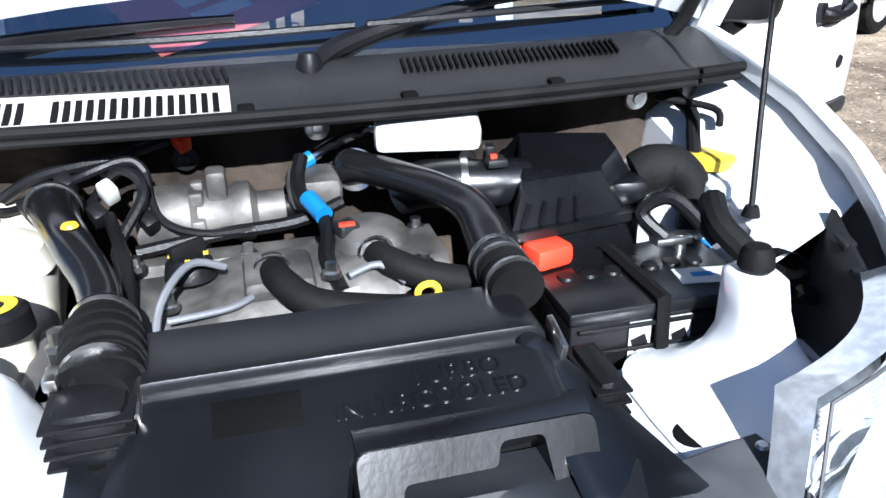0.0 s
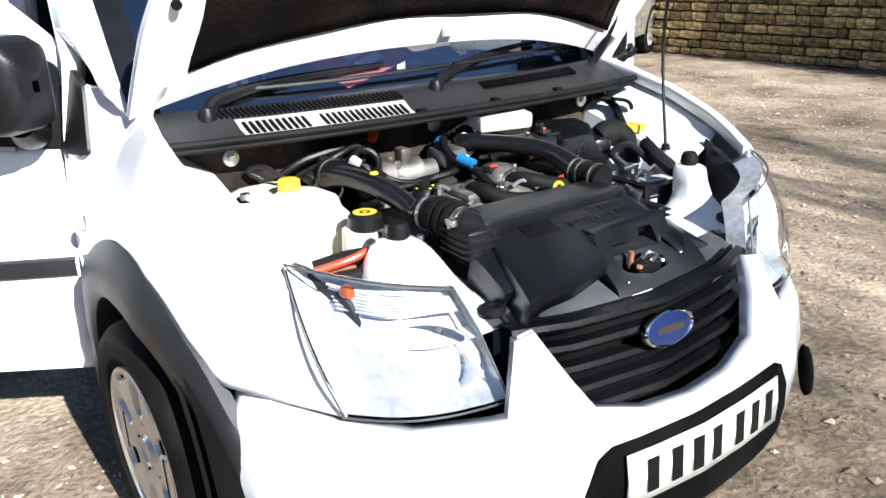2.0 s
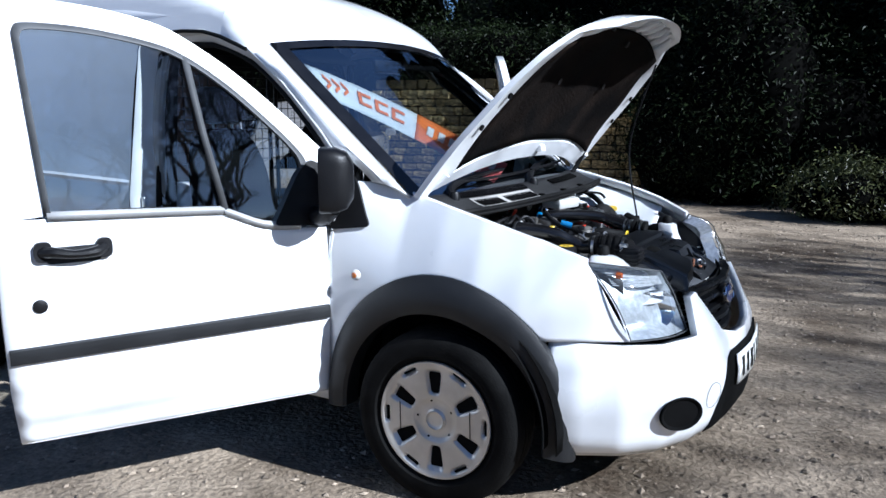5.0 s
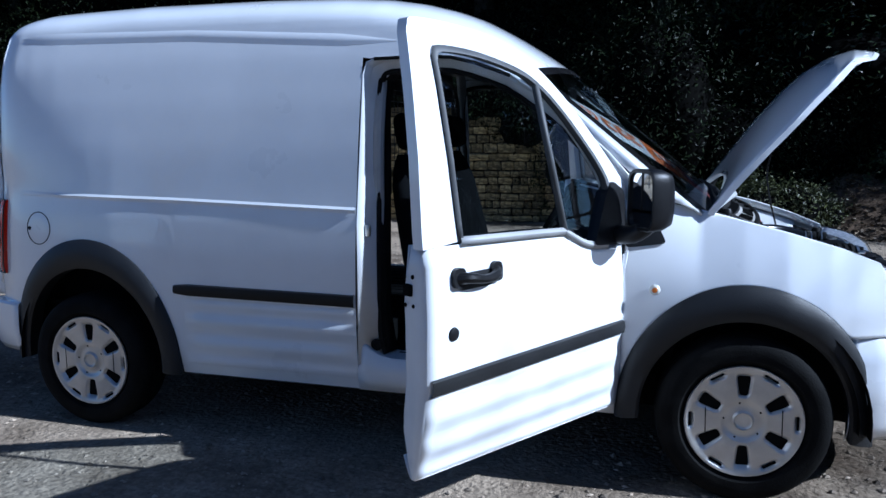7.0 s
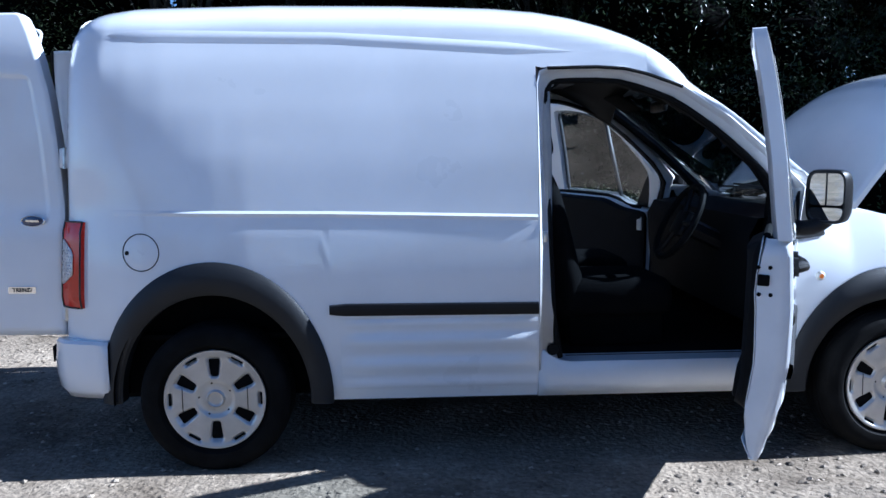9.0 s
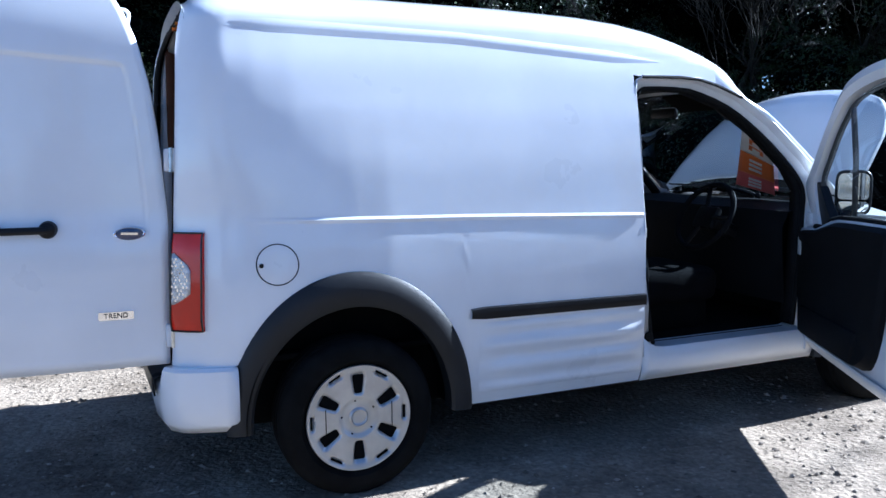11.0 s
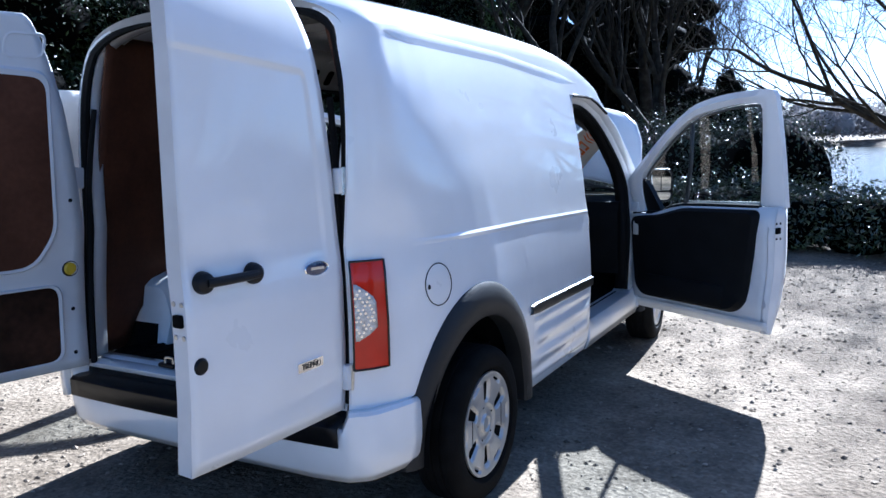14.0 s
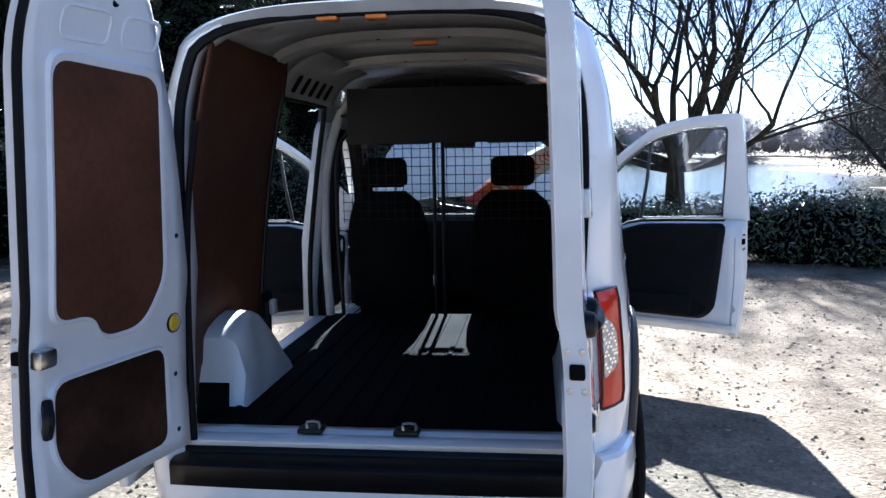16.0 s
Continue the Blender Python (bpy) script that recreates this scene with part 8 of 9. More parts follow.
# pebbles
rng = np.random.default_rng(5)
def pebbles(name, count, x0, x1, y0, y1, lo, hi):
    oct_v = np.array([(1, 0, 0), (-1, 0, 0), (0, 1, 0), (0, -1, 0), (0, 0, 1), (0, 0, -0.6)], float)
    oct_f = [(0, 2, 4), (2, 1, 4), (1, 3, 4), (3, 0, 4), (2, 0, 5), (1, 2, 5), (3, 1, 5), (0, 3, 5)]
    V, F = [], []
    for i in range(count):
        x, y = rng.uniform(x0, x1), rng.uniform(y0, y1)
        s = lo + (hi - lo) * rng.random() ** 3
        v = oct_v * s * rng.uniform(0.5, 1.3, (6, 3)) * (1, 0.8, 0.42)
        a = rng.uniform(0, 6.28)
        c, d = math.cos(a), math.sin(a)
        v = np.stack([v[:, 0] * c - v[:, 1] * d + x, v[:, 0] * d + v[:, 1] * c + y, v[:, 2] + ground_z(x, y) + s * 0.2], 1)
        V += v.tolist()
        F += [(a0 + 6 * i, b0 + 6 * i, c0 + 6 * i) for a0, b0, c0 in oct_f]
    tagged(raw(name, V, F, PEBBLE), "loose pale stones scattered on the gravel", "gravel", kind="stuff")
pebbles("loose_stones", 32000, -3.5, 9.0, -4.0, 7.0, 0.005, 0.024)

# ---- water ----
wm = bpy.data.materials.new("lake_water")
wm.use_nodes = True
n, l = links(wm)
p = n["Principled BSDF"]
p.inputs["Base Color"].default_value = (0.03, 0.045, 0.05, 1)
p.inputs["Roughness"].default_value = 0.08
co = n.new("ShaderNodeTexCoord")
wv = n.new("ShaderNodeTexNoise")
wv.inputs["Scale"].default_value = 3.0
wv.inputs["Detail"].default_value = 5
l.new(co.outputs["Object"], wv.inputs["Vector"])
bp = n.new("ShaderNodeBump")
bp.inputs["Strength"].default_value = 0.35
bp.inputs["Distance"].default_value = 0.15
l.new(wv.outputs["Fac"], bp.inputs["Height"])
l.new(bp.outputs[0], p.inputs["Normal"])
wt = Mesh().grid([[(x, y, -0.72) for y in (-300, -150, -60, -20, 0, 8)] for x in (14, 20, 40, 80, 120, 172)])
tagged(part("lake_water", wt, wm), "calm lake reflecting the bright sky", "water", kind="structure")

# ---- foliage ----
def leaf_cloud(blobs, count, size, seed, droop=0.0):
    """Leaves scattered over the skins of many ellipsoids: (x, y, z, rx, ry, rz)."""
    g = np.random.default_rng(seed)
    B = np.array(blobs, float)
    area = (B[:, 3] * B[:, 4] + B[:, 3] * B[:, 5] + B[:, 4] * B[:, 5])
    idx = g.choice(len(B), count, p=area / area.sum())
    d = g.normal(size=(count, 3))
    d /= np.linalg.norm(d, axis=1)[:, None]
    d[:, 2] = np.where(d[:, 2] < -0.6, -d[:, 2], d[:, 2])
    rad = 1.0 + 0.10 * np.sin(d[:, 0] * 9 + idx) * np.sin(d[:, 1] * 8 + idx * 2) + 0.08 * np.sin(d[:, 2] * 13 + idx) - 0.22 * g.random(count) ** 2 + 0.38 * g.random(count) ** 4
    c = B[idx, :3] + d * B[idx, 3:] * rad[:, None]
    nrm = d + g.normal(scale=0.8, size=(count, 3)) + (0, 0, 0.35)
    nrm /= np.linalg.norm(nrm, axis=1)[:, None]
    t = np.cross(nrm, g.normal(size=(count, 3)))
    t /= np.linalg.norm(t, axis=1)[:, None] + 1e-9
    b = np.cross(nrm, t)
    L = size * g.uniform(0.6, 1.25, count)[:, None]
    w = L * 0.36
    v = np.stack([c - t * L * 0.5, c + b * w * 0.5 + nrm * L * 0.04, c + t * L * 0.5 - nrm * L * 0.12, c - b * w * 0.5 + nrm * L * 0.04], 1).reshape(-1, 3)
    keep = v[:, 2].reshape(-1, 4).min(1) > -0.9
    v = v.reshape(-1, 4, 3)[keep].reshape(-1, 3)
    f = np.arange(len(v)).reshape(-1, 4)
    return v.tolist(), f.tolist()


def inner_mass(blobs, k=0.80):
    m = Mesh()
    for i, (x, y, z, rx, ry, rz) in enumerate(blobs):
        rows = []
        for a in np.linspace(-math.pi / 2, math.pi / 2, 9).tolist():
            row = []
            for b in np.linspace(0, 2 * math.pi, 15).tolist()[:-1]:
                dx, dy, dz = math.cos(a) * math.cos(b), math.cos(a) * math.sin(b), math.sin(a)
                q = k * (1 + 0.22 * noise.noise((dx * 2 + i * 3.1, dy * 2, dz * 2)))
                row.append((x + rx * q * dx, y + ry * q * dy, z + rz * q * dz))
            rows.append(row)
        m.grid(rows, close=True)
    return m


def bush(name, label, blobs, count, size, seed, mat, group=""):
    x, y = blobs[0][0], blobs[0][1]
    t = thing(name, label, "bush", (0, 0, 0), group)
    v, f = leaf_cloud(blobs, count, size, seed)
    raw("foliage", v, f, mat, t)["kind"] = "stuff"
    # dark lumps behind the leaves paint the bush's inner shade
    part("branch_mass", inner_mass(blobs, 0.74), CORESHADE, t, angle=80)["kind"] = "stuff"
    return t


def strew(path, n, seed, spread, r0, r1, h0, h1):
    """Blobs along a polyline in plan."""
    g = random.Random(seed)
    seg = [(Vector(a), Vector(b)) for a, b in zip(path, path[1:])]
    tot = sum((b - a).length for a, b in seg)
    out = []
    for i in range(n):
        d = tot * (i + g.random()) / n
        for a, b in seg:
            if d <= (b - a).length:
                break
            d -= (b - a).length
        p = a.lerp(b, min(1, d / (b - a).length))
        h = g.uniform(h0, h1)
        rz = g.uniform(0.5, 0.65) * h
        out.append((p.x + g.uniform(-spread, spread), p.y + g.uniform(-spread, spread), h - rz, g.uniform(r0, r1), g.uniform(r0, r1), rz))
    return out


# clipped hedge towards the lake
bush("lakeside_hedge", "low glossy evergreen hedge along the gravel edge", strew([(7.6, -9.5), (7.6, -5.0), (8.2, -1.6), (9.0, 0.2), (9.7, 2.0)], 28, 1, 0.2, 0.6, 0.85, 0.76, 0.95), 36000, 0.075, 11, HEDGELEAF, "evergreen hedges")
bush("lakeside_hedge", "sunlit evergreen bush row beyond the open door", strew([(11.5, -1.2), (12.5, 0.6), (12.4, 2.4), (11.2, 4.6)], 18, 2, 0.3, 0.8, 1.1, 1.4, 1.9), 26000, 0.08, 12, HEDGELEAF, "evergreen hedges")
bush("lakeside_hedge", "dark evergreen bushes at the edge of the wood", strew([(11.2, 4.6), (9.4, 6.6), (7.6, 8.6)], 14, 3, 0.4, 0.8, 1.2, 1.4, 2.4), 24000, 0.075, 13, LEAF, "evergreen hedges")
bush("low_bush", "sunlit low evergreen bush on the bank", strew([(5.6, 8.9), (6.6, 8.7), (7.8, 8.6)], 11, 6, 0.3, 0.3, 0.6, 0.7, 1.3), 9000, 0.075, 14, LEAF)
bush("low_bush", "low sunlit leafy bush at the foot of the wood", strew([(3.2, 7.75), (3.9, 7.6), (4.6, 7.95)], 10, 26, 0.12, 0.32, 0.5, 0.5, 0.8), 9000, 0.06, 24, BUSHLEAF)
# earth bank with fallen leaves below the bushes
def bank_z(x, y):
    e = min(1, max(0, (x - 3.9) / 1.0)) * min(1, max(0, (12.5 - x) / 2))
    u = min(1, max(0, (y - 7.05 - 0.15 * math.sin(x * 1.7)) / 1.6))
    return e * 0.75 * u * u * (3 - 2 * u) + 0.05 * e * u * noise.noise((x * 2.2, y * 2.2, 1)) - 0.03 * (1 - e * min(1, u * 8))


tagged(part("earth_bank", Mesh().grid([[(x, y, bank_z(x, y)) for y in np.arange(6.9, 10.6, 0.14).tolist()] for x in np.arange(3.6, 12.8, 0.16).tolist()]), LITTER, angle=80), "brown earth bank strewn with dead leaves", "bank", kind="structure")
gl = np.random.default_rng(61)
V, F = [], []
for i in range(5200):
    x, y = gl.uniform(4.1, 9.5), 7.0 + 2.4 * gl.random() ** 1.4
    a, q = gl.uniform(0, 6.28), gl.uniform(0.018, 0.045)
    c = Vector((x, y, bank_z(x, y) + 0.012))
    t = Vector((math.cos(a), math.sin(a), gl.uniform(-0.5, 0.5))) * q
    b = Vector((-math.sin(a), math.cos(a), gl.uniform(-0.6, 0.6))) * q * 0.5
    V += [tuple(c - t), tuple(c + b + Vector((0, 0, q * 0.3))), tuple(c + t), tuple(c - b + Vector((0, 0, q * 0.3)))]
    F.append((4 * i, 4 * i + 1, 4 * i + 2, 4 * i + 3))
tagged(raw("fallen_leaves", V, F, DRYLEAF), "dry brown leaves lying on the bank", "leaves", kind="stuff")
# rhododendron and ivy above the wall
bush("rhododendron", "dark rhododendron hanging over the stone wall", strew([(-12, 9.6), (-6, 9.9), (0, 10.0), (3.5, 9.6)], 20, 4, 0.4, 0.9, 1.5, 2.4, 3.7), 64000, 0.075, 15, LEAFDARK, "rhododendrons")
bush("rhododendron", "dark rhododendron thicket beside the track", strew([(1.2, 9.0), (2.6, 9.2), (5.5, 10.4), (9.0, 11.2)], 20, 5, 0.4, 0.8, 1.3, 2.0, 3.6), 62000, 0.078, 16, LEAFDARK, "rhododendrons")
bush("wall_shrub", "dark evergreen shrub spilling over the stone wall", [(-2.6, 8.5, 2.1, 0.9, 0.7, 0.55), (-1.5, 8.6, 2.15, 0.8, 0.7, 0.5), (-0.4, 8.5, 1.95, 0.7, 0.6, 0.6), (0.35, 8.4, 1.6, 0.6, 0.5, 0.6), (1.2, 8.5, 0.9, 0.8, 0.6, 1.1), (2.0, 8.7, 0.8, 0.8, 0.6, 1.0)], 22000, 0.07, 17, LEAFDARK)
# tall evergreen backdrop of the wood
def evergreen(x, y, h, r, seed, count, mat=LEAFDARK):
    t = thing("evergreen_tree", "tall dark evergreen tree with dense foliage", "tree", (0, 0, 0), "evergreen trees")
    g = random.Random(seed)
    z0 = ground_z(x, y)
    part("trunk", Mesh().tube([(x, y, z0 - 0.1), (x + 0.1, y, z0 + h * 0.4), (x, y + 0.1, z0 + h * 0.9)], [0.28, 0.2, 0.06], 10, 3), BARK, t)
    bl = []
    for k in range(20):
        u = (k + 0.5) / 20
        a = g.uniform(0, 6.28)
        rr = r * lerp([(0, 0.65), (0.3, 1.0), (0.7, 0.75), (1, 0.25)], u)
        bl.append((x + 0.55 * rr * math.cos(a), y + 0.55 * rr * math.sin(a), z0 + h * (0.12 + 0.84 * u), rr * 0.8, rr * 0.8, h * 0.085))
    v, f = leaf_cloud(bl, int(count * 1.7), 0.095, seed)
    raw("crown", v, f, mat, t)["kind"] = "stuff"
    # dark lumps within the crown paint its inner shade
    part("branch_mass", inner_mass(bl, 0.70), CORESHADE, t, angle=80)["kind"] = "stuff"


k = 0
for x, y, h, r in ((-14, 13, 12, 2.8), (-9.5, 13.5, 13, 3.0), (-5.5, 13, 12, 2.8), (-1.5, 12.8, 13, 3.0), (2.2, 12.6, 13, 3.0), (6.0, 13.6, 13, 3.0), (10.2, 13.2, 13, 3.0), (13.5, 13.4, 12, 2.8),
                   (18.0, 11.8, 11, 2.5), (20.5, 7.8, 9.5, 2.3), (26, 7.2, 6.5, 2.2), (33, 6.2, 5.0, 2.0), (-19, 11, 12, 3), (-24, 7, 12, 3)):
    k += 1
    evergreen(x, y, h, r, 40 + k, 13000 if x < 22 else 7000)
for x, y, h, r in ((23.0, 5.4, 9.5, 2.4), (28.5, 5.0, 9.0, 2.4), (27.5, 2.6, 4.2, 1.3)):
    k += 1
    evergreen(x, y, h, r, 40 + k, 9000)
for x, y, h, r in ((10.6, 10.8, 4.2, 1.7), (7.2, 10.8, 6.0, 1.8), (4.6, 10.6, 9.0, 2.0), (13.6, 9.6, 4.6, 1.6), (14.6, 7.0, 6.0, 1.5)):
    k += 1
    evergreen(x, y, h, r, 40 + k, 12000, LEAF)
for x, y, h, r in ((-12, 19, 17, 4.2), (-5, 20, 18, 4.4), (2, 19.5, 17, 4.2), (8.5, 19.5, 18, 4.4), (14.5, 17, 16, 4.0), (20, 13.5, 14, 3.6), (-18, 17, 17, 4)):
    k += 1
    evergreen(x, y, h, r, 40 + k, 8000)

# ---- bare trees ----
def bare_tree_mesh(seed, height, trunk_r, spread, levels=6, fork=0.28, up=0.35, stems=0):
    """Trunk, limbs and crown of a leafless tree."""
    g = random.Random(seed)
    trunk, limbs, crown = Mesh(), [], Mesh()

    def grow(p, d, length, r, level):
        segs = 5 if level < 3 else 3
        pts, rs = [p.copy()], [r]
        dd = d.copy()
        for s in range(segs):
            dd = (dd + Vector((g.uniform(-1, 1), g.uniform(-1, 1), g.uniform(-0.7, 1))) * (0.17 + 0.03 * level) + Vector((0, 0, 0.16 * up))).normalized()
            p = p + dd * (length / segs)
            pts.append(p.copy())
            rs.append(r * (1 - 0.42 * (s + 1) / segs))
        if level == 1:
            limbs.append(Mesh())
        (trunk if level == 0 else limbs[-1] if level == 1 else crown).tube(pts, rs, (10, 8, 6, 5, 4, 3, 3)[level], 0, False)
        if level >= levels:
            return
        kids = (4, 4, 3, 3, 3, 2, 0)[level] + (1 if g.random() < 0.4 else 0)
        if level == 0 and stems:
            kids = stems
        for c in range(kids):
            t = 1.0 if c == 0 else g.uniform(0.35, 1.0)
            a = g.uniform(0, 2 * math.pi)
            if level == 0 and stems:
                t, a = g.uniform(0.68, 1.0), 2 * math.pi * (c + g.uniform(-0.2, 0.2)) / stems
            i = min(segs - 1, int(t * segs))
            q = pts[i].lerp(pts[i + 1], t * segs - i) if t < 1 else pts[-1]
            ax = dd.orthogonal().normalized()
            ax = Matrix.Rotation(a, 3, dd) @ ax
            sw = g.uniform(0.35, 0.85) * spread * (0.6 if c == 0 else 1)
            nd = (Matrix.Rotation(sw, 3, ax) @ dd)
            nd = (nd + Vector((0, 0, up * 0.35))).normalized()
            rr = rs[min(i + 1, segs)] * (0.78 if c == 0 else g.uniform(0.45, 0.68))
            ln = length * g.uniform(0.62, 0.86)
            if level == 0 and stems:
                ln = height * g.uniform(0.29, 0.40)
                sw = 0.40 + 1.15 * ((c * 3) % stems) / stems
                nd = (Matrix.Rotation(sw, 3, ax) @ dd).normalized()
                rr = trunk_r * g.uniform(0.30, 0.46)
            grow(q, nd, ln, max(0.007, rr), level + 1)

    grow(Vector((0, 0, -0.1)), Vector((g.uniform(-0.1, 0.1), g.uniform(-0.1, 0.1), 1)), height * fork, trunk_r, 0)
    return trunk, limbs, crown


def bare_tree(label, loc, meshes, turn=0.0):
    t = thing("bare_tree", label, "tree", loc, "bare trees")
    trunk, limbs, crown = meshes
    raw("trunk", trunk.v, trunk.f, BARK, t, True)
    for m in limbs:
        raw("limb", m.v, m.f, BARK, t, True)
    raw("crown", crown.v, crown.f, BARK, t, True)["kind"] = "stuff"
    t.rotation_euler = (0, 0, turn)
    return t


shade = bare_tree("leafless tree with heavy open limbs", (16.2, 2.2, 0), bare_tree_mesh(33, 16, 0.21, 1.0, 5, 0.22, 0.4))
bare_tree("leafless tree with few open limbs", (14.2, 3.6, 0), bare_tree_mesh(35, 15, 0.2, 1.0, 4, 0.22, 0.4), 2.2)
low = bare_tree("wide spreading leafless tree on the lake shore", (19.9, -4.35, -0.55), bare_tree_mesh(9, 10.2, 0.34, 1.15, 6, 0.235, 0.26, 10), 1.0)
tall = bare_tree("tall leafless woodland tree", (14.5, 5.5, 0), bare_tree_mesh(21, 13, 0.26, 0.85, 4, 0.27, 0.5))
tall2 = bare_tree("tall leafless woodland tree with forked limbs", (12.6, 9.6, 0), bare_tree_mesh(33, 12, 0.24, 0.95, 6, 0.24, 0.4))
# copies from y -14 outwards are unseen, added for reflections in the paint
for src, x, y, rz in ((tall, 19.6, 3.2, 1.3), (tall2, 4.2, 11.4, 0.7), (tall, -3.2, 11.6, 4.0), (tall2, 29, 4.8, 5.0),
                      (tall, -3.0, -17.0, 2.4), (tall2, 4.5, -15.5, 5.2), (low, 9.5, -19.0, 3.4), (tall, -9.0, -14.0, 0.4), (low, 27.5, -13.5, 2.2)):
    copy_thing(src, pose(x, y, ground_z(x, y) if x < 40 else 0, 0, 0, math.degrees(rz)))
# ivy on the trunk at the wood's edge
iv = [(14.5 + 0.1 * math.sin(k), 5.5 + 0.1 * math.cos(k * 2), 0.4 + k * 0.42, 0.36, 0.36, 0.4) for k in range(11)]
v, f = leaf_cloud(iv, 5000, 0.10, 77)
tagged(raw("ivy", v, f, IVY), "bright green ivy climbing a bare trunk", "ivy", kind="stuff")

# ---- far shore ----
g = random.Random(9)
far = []
for i in range(300):
    y = -200 + i * 1.0
    x = 172 + 10 * math.sin(i * 0.3) + g.uniform(-6, 6)
    h = g.uniform(5.5, 10.5)
    far.append((x, y, 0.5 + h * 0.42, g.uniform(2.0, 4.5), g.uniform(2.0, 4.5), h * 0.55))
# added translucence lifts the backlit wood, standing in for haze
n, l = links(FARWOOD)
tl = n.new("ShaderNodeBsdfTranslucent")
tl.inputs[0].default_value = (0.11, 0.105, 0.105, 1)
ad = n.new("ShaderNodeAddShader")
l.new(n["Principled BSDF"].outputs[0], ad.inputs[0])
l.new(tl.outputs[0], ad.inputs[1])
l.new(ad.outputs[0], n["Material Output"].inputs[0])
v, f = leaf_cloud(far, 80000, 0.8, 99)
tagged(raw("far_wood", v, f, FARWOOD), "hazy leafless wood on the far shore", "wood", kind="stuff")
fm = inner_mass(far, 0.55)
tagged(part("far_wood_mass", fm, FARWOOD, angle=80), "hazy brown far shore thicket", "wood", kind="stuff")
# wooded spit on the near side of the lake
spit = strew([(43, -20.5), (52, -24), (66, -30), (92, -42)], 60, 21, 2.0, 1.6, 3.2, 6.5, 11.5)
v, f = leaf_cloud(spit, 42000, 0.34, 101)
tagged(raw("shore_wood", v, f, SHOREWOOD), "leafless grey-brown wood on a spit in the lake", "wood", kind="stuff")
# unseen hedge added behind the camera, for reflections in the paintwork
back = strew([(-16, -24), (0, -27), (20, -26), (40, -22)], 24, 8, 1.5, 2.0, 3.2, 2.5, 4.0)
bush("distant_hedge", "unseen hedge added behind the camera for reflections", back, 14000, 0.3, 18, LEAFDARK)

# ---- parked car by the wall ----
def parked_car(ox, oy):
    car = thing("parked_car", "pale grey hatchback parked against the stone wall", "car", (0, 0, 0))
    car.matrix_world = Matrix.Translation((-2.1, 5.6, 0)) @ Matrix.Rotation(radians(26), 4, "Z") @ Matrix.Translation((2.1, -5.6, 0))
    SILVER = material("car_paint", (0.33, 0.31, 0.28), 0.28, metal=0.5, vary=0.05, coat=1)
    prof = [(0.0, 0.30, 0.86, 0.62), (0.05, 0.26, 0.92, 0.72), (0.35, 0.25, 1.0, 0.79), (0.8, 0.25, 1.42, 0.82), (1.3, 0.25, 1.46, 0.83), (2.2, 0.25, 1.42, 0.83), (2.75, 0.25, 1.02, 0.82), (3.3, 0.25, 0.92, 0.79), (3.7, 0.27, 0.82, 0.72), (3.85, 0.32, 0.65, 0.60)]
    rows = []
    for y, z0, z1, w in prof:
        row = []
        for t, k in ((0, 0.9), (0.05, 1.0), (0.3, 1.02), (0.55, 1.0), (0.62, 0.97), (0.92, 0.78), (0.98, 0.70), (1.0, 0.4), (1.0, 0.0)):
            waist = min(z1, 0.92)
            z = z0 + (waist - z0) * min(1, t / 0.6) + max(0, z1 - waist) * max(0, (t - 0.6) / 0.4)
            kk = k if z1 > 1.0 or t < 0.6 else 1.0 - 0.25 * (t - 0.6) / 0.4 if k > 0 else 0
            row.append((ox + w * kk, oy + y, z))
        rows.append(row)
    m = Mesh().grid(rows)
    body = Mesh().add(m.v, m.f)
    body.add([(2 * ox - x, y, z) for x, y, z in m.v], [q[::-1] for q in m.f])
    body.add(rows[0], [tuple(range(9))]).add([(2 * ox - x, y, z) for x, y, z in rows[0]], [tuple(range(9))])
    part("body", body, SILVER, car, angle=40)
    for s in (1, -1):
        gl = [[(ox + s * (0.835 * (0.965 - 0.19 * v)), oy + 0.55 + 1.75 * u + (0.25 if u == 0 else -0.25) * v, 0.94 + 0.42 * v) for v in (0, 0.5, 1)] for u in (0, 0.5, 1)]
        part("side_window", Mesh().grid(gl), GLOSSBLACK, car, thick=0.006)
        for y in (0.62, 3.05):
            w = part("wheel", Mesh().lathe([(0.0, 0.01), (0.07, 0.01), (0.16, 0.02), (0.19, 0.0), (0.2, 0.03)], (ox + s * 0.80, oy + y, 0.30), "x", 28, -s), HUBCAP, car)
            part("tyre", Mesh().lathe([(0.19, 0.01), (0.21, -0.01), (0.27, -0.012), (0.295, 0.01), (0.30, 0.05), (0.30, 0.13), (0.28, 0.17), (0.19, 0.17)], (ox + s * 0.80, oy + y, 0.30), "x", 32, -s), TYRE, w)
            rr = [[(ox + s * 0.822, oy + y + r * math.cos(a), 0.30 + r * math.sin(a)) for a in np.linspace(0, math.pi, 20).tolist()] for r in (0.31, 0.36)]
            part("wheel_arch", Mesh().grid(rr), MATT, car, thick=0.02)
        part("tail_lamp", Mesh().box((ox + s * 0.60, oy + 0.02, 0.80), (0.14, 0.06, 0.16), 0.02), RED, car)
        part("door_mirror", Mesh().box((ox + s * 0.92, oy + 2.45, 0.98), (0.16, 0.10, 0.12), 0.03), SILVER, car)
    part("rear_bumper", Mesh().box((ox, oy - 0.02, 0.46), (1.45, 0.16, 0.26), 0.06), SILVER, car)
    part("exhaust_pipe", Mesh().tube([(ox + 0.45, oy - 0.12, 0.30), (ox + 0.45, oy + 0.2, 0.30)], [0.035, 0.035], 14, 0, False), CHROME, car, "round chrome exhaust tip")
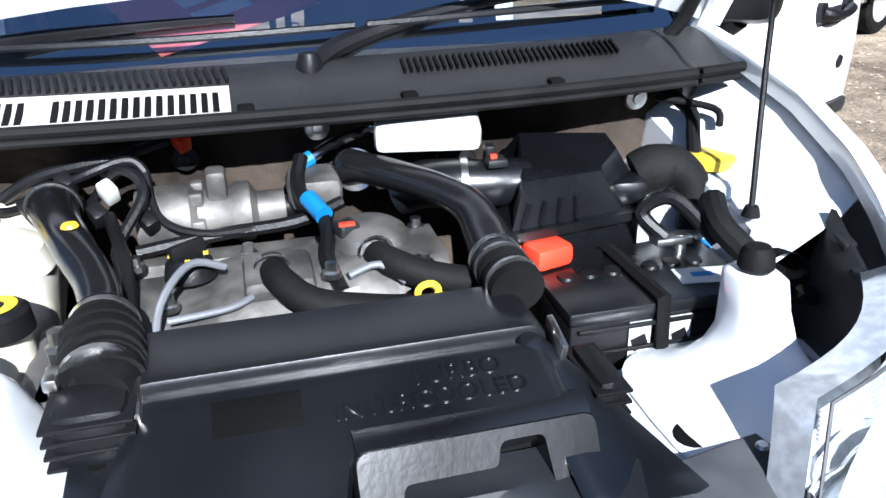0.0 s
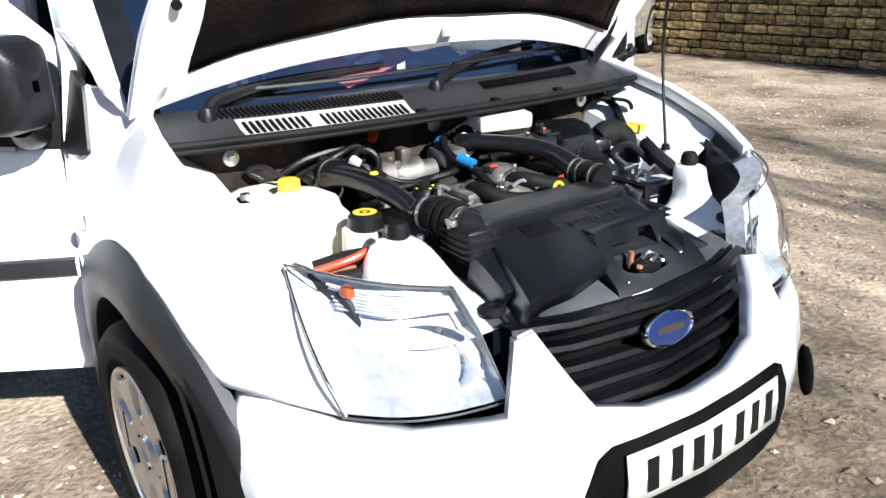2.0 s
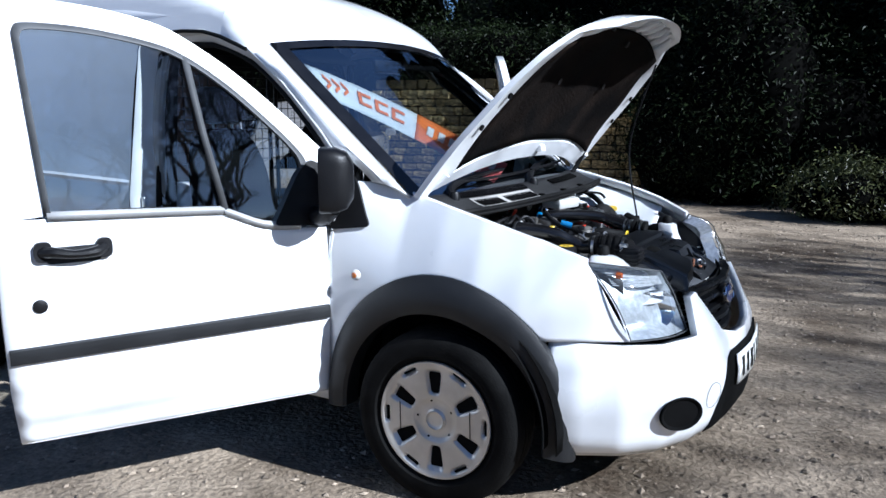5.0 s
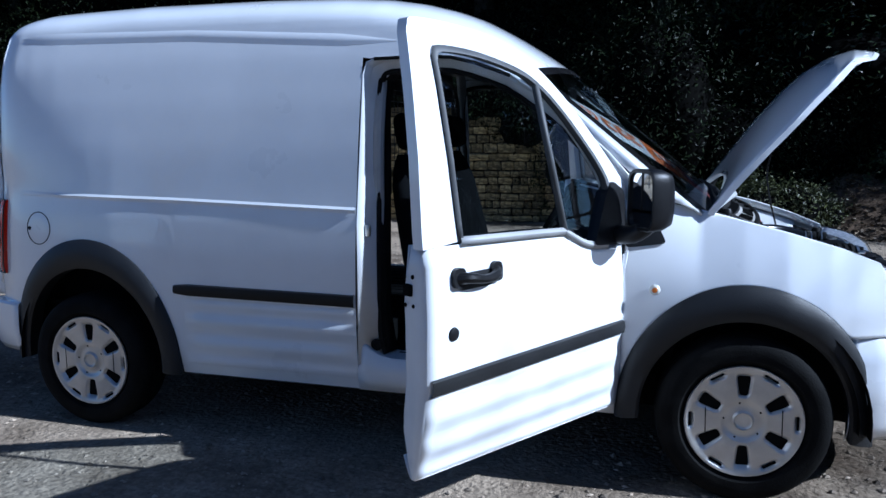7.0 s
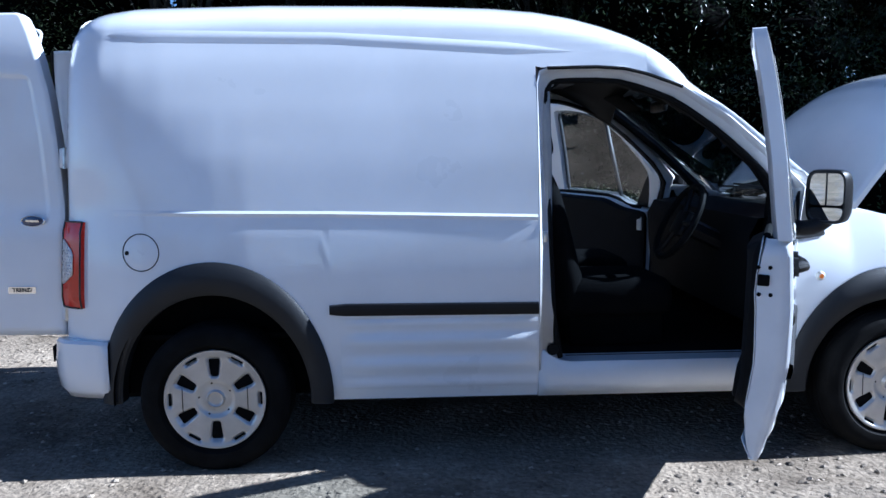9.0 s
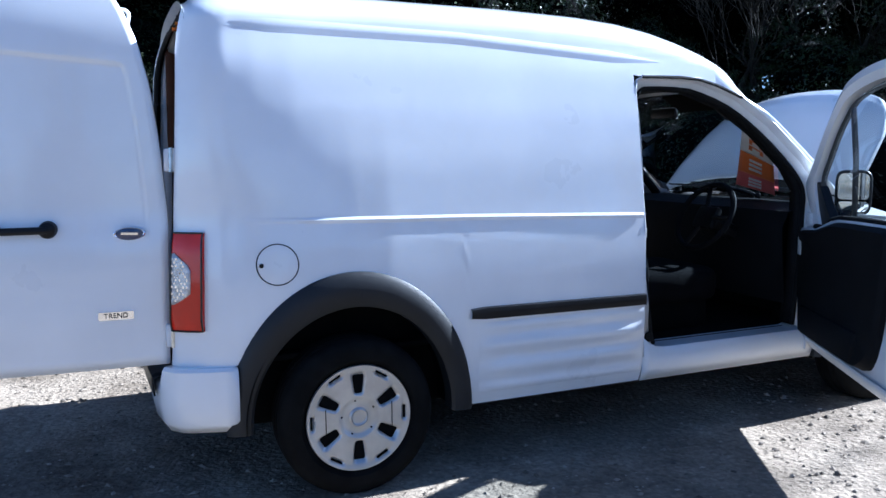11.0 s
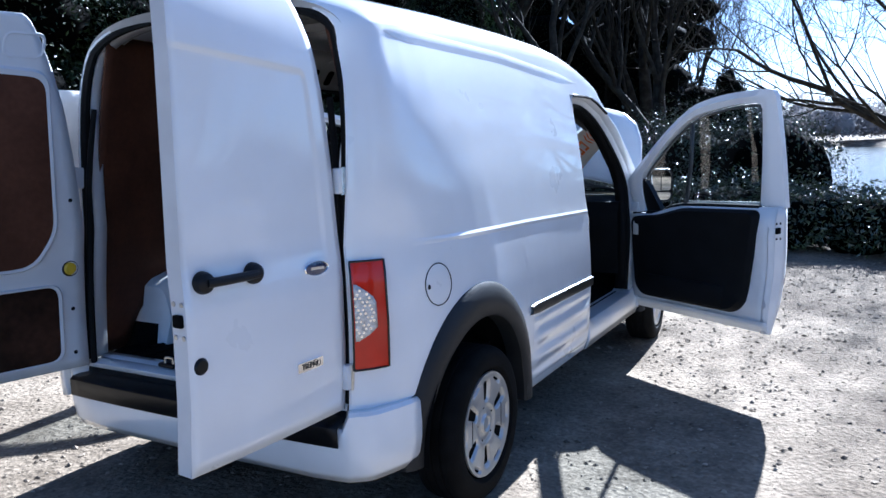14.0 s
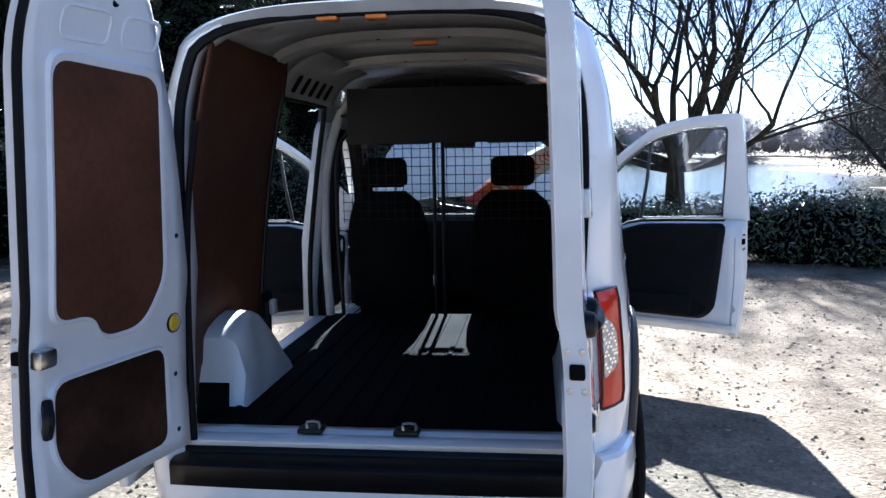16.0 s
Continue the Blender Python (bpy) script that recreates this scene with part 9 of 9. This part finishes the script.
    part("rear_window", Mesh().grid([[(ox + u * 0.58, oy + 0.40 + 0.36 * v, 1.0 + 0.36 * v) for u in (-1, 0, 1)] for v in (0, 1)]), GLOSSBLACK, car, thick=0.006)


parked_car(-2.9, 4.98)

# ---- stone wall, its stones last ----
WALL_A, WALL_B = Vector((-3.4, 7.976, 0)), Vector((0.75, 8.465, 0))
wdir = (WALL_B - WALL_A).normalized()
wlen = (WALL_B - WALL_A).length
wang = math.atan2(wdir.y, wdir.x)
wn_ = Vector((wdir.y, -wdir.x, 0))
core = Mesh()
rows = [[WALL_A + wdir * u + wn_ * d + Vector((0, 0, z)) for d, z in ((0.0, -0.1), (-0.02, 0.8), (-0.04, 1.72), (-0.38, 1.72), (-0.42, -0.1))] for u in (0, wlen / 2, wlen)]
core.grid(rows)
wall = tagged(part("stone_wall", core, MORTAR), "old coursed sandstone wall, mossy and dappled with sun", "wall", kind="structure")


def stone_mesh(seed):
    g = random.Random(seed)
    b = bmesh.new()
    bmesh.ops.create_cube(b, size=1)
    bmesh.ops.bevel(b, geom=b.edges[:], offset=0.10, segments=1, profile=0.5, affect="EDGES")
    for v in b.verts:
        v.co += Vector((g.uniform(-0.05, 0.05), g.uniform(-0.08, 0.08), g.uniform(-0.08, 0.08)))
    me = bpy.data.meshes.new("stone")
    b.to_mesh(me)
    b.free()
    me.materials.append(STONE)
    return me


kinds = [stone_mesh(k) for k in range(7)]
g = random.Random(3)
rest = Mesh()
z = 0.0
count = 0
while z < 1.66:
    h = g.uniform(0.085, 0.165)
    u = -g.random() * 0.2
    while u < wlen:
        w = g.uniform(0.10, 0.34)
        c = WALL_A + wdir * (u + w / 2) + wn_ * (0.012 - 0.02 * z) + Vector((0, 0, z + h / 2))
        m4 = Matrix.Translation(c) @ Matrix.Rotation(wang, 4, "Z") @ Matrix.Rotation(g.uniform(-0.04, 0.04), 4, "Y") @ Matrix.Rotation(g.uniform(-0.10, 0.10), 4, "Z") @ Matrix.Diagonal((w - 0.02, 0.11 + g.uniform(0, 0.07), h - 0.02, 1))
        if count < 300 and z < 1.5:
            ob = new("stone", g.choice(kinds))
            ob.parent = wall
            ob.matrix_basis = m4
            count += 1
        else:
            me = g.choice(kinds)
            rest.add([m4 @ v.co for v in me.vertices], [tuple(q.vertices) for q in me.polygons])
        u += w
    z += h
ob = raw("stone", rest.v, rest.f, STONE, wall)
ob["kind"] = "stuff"
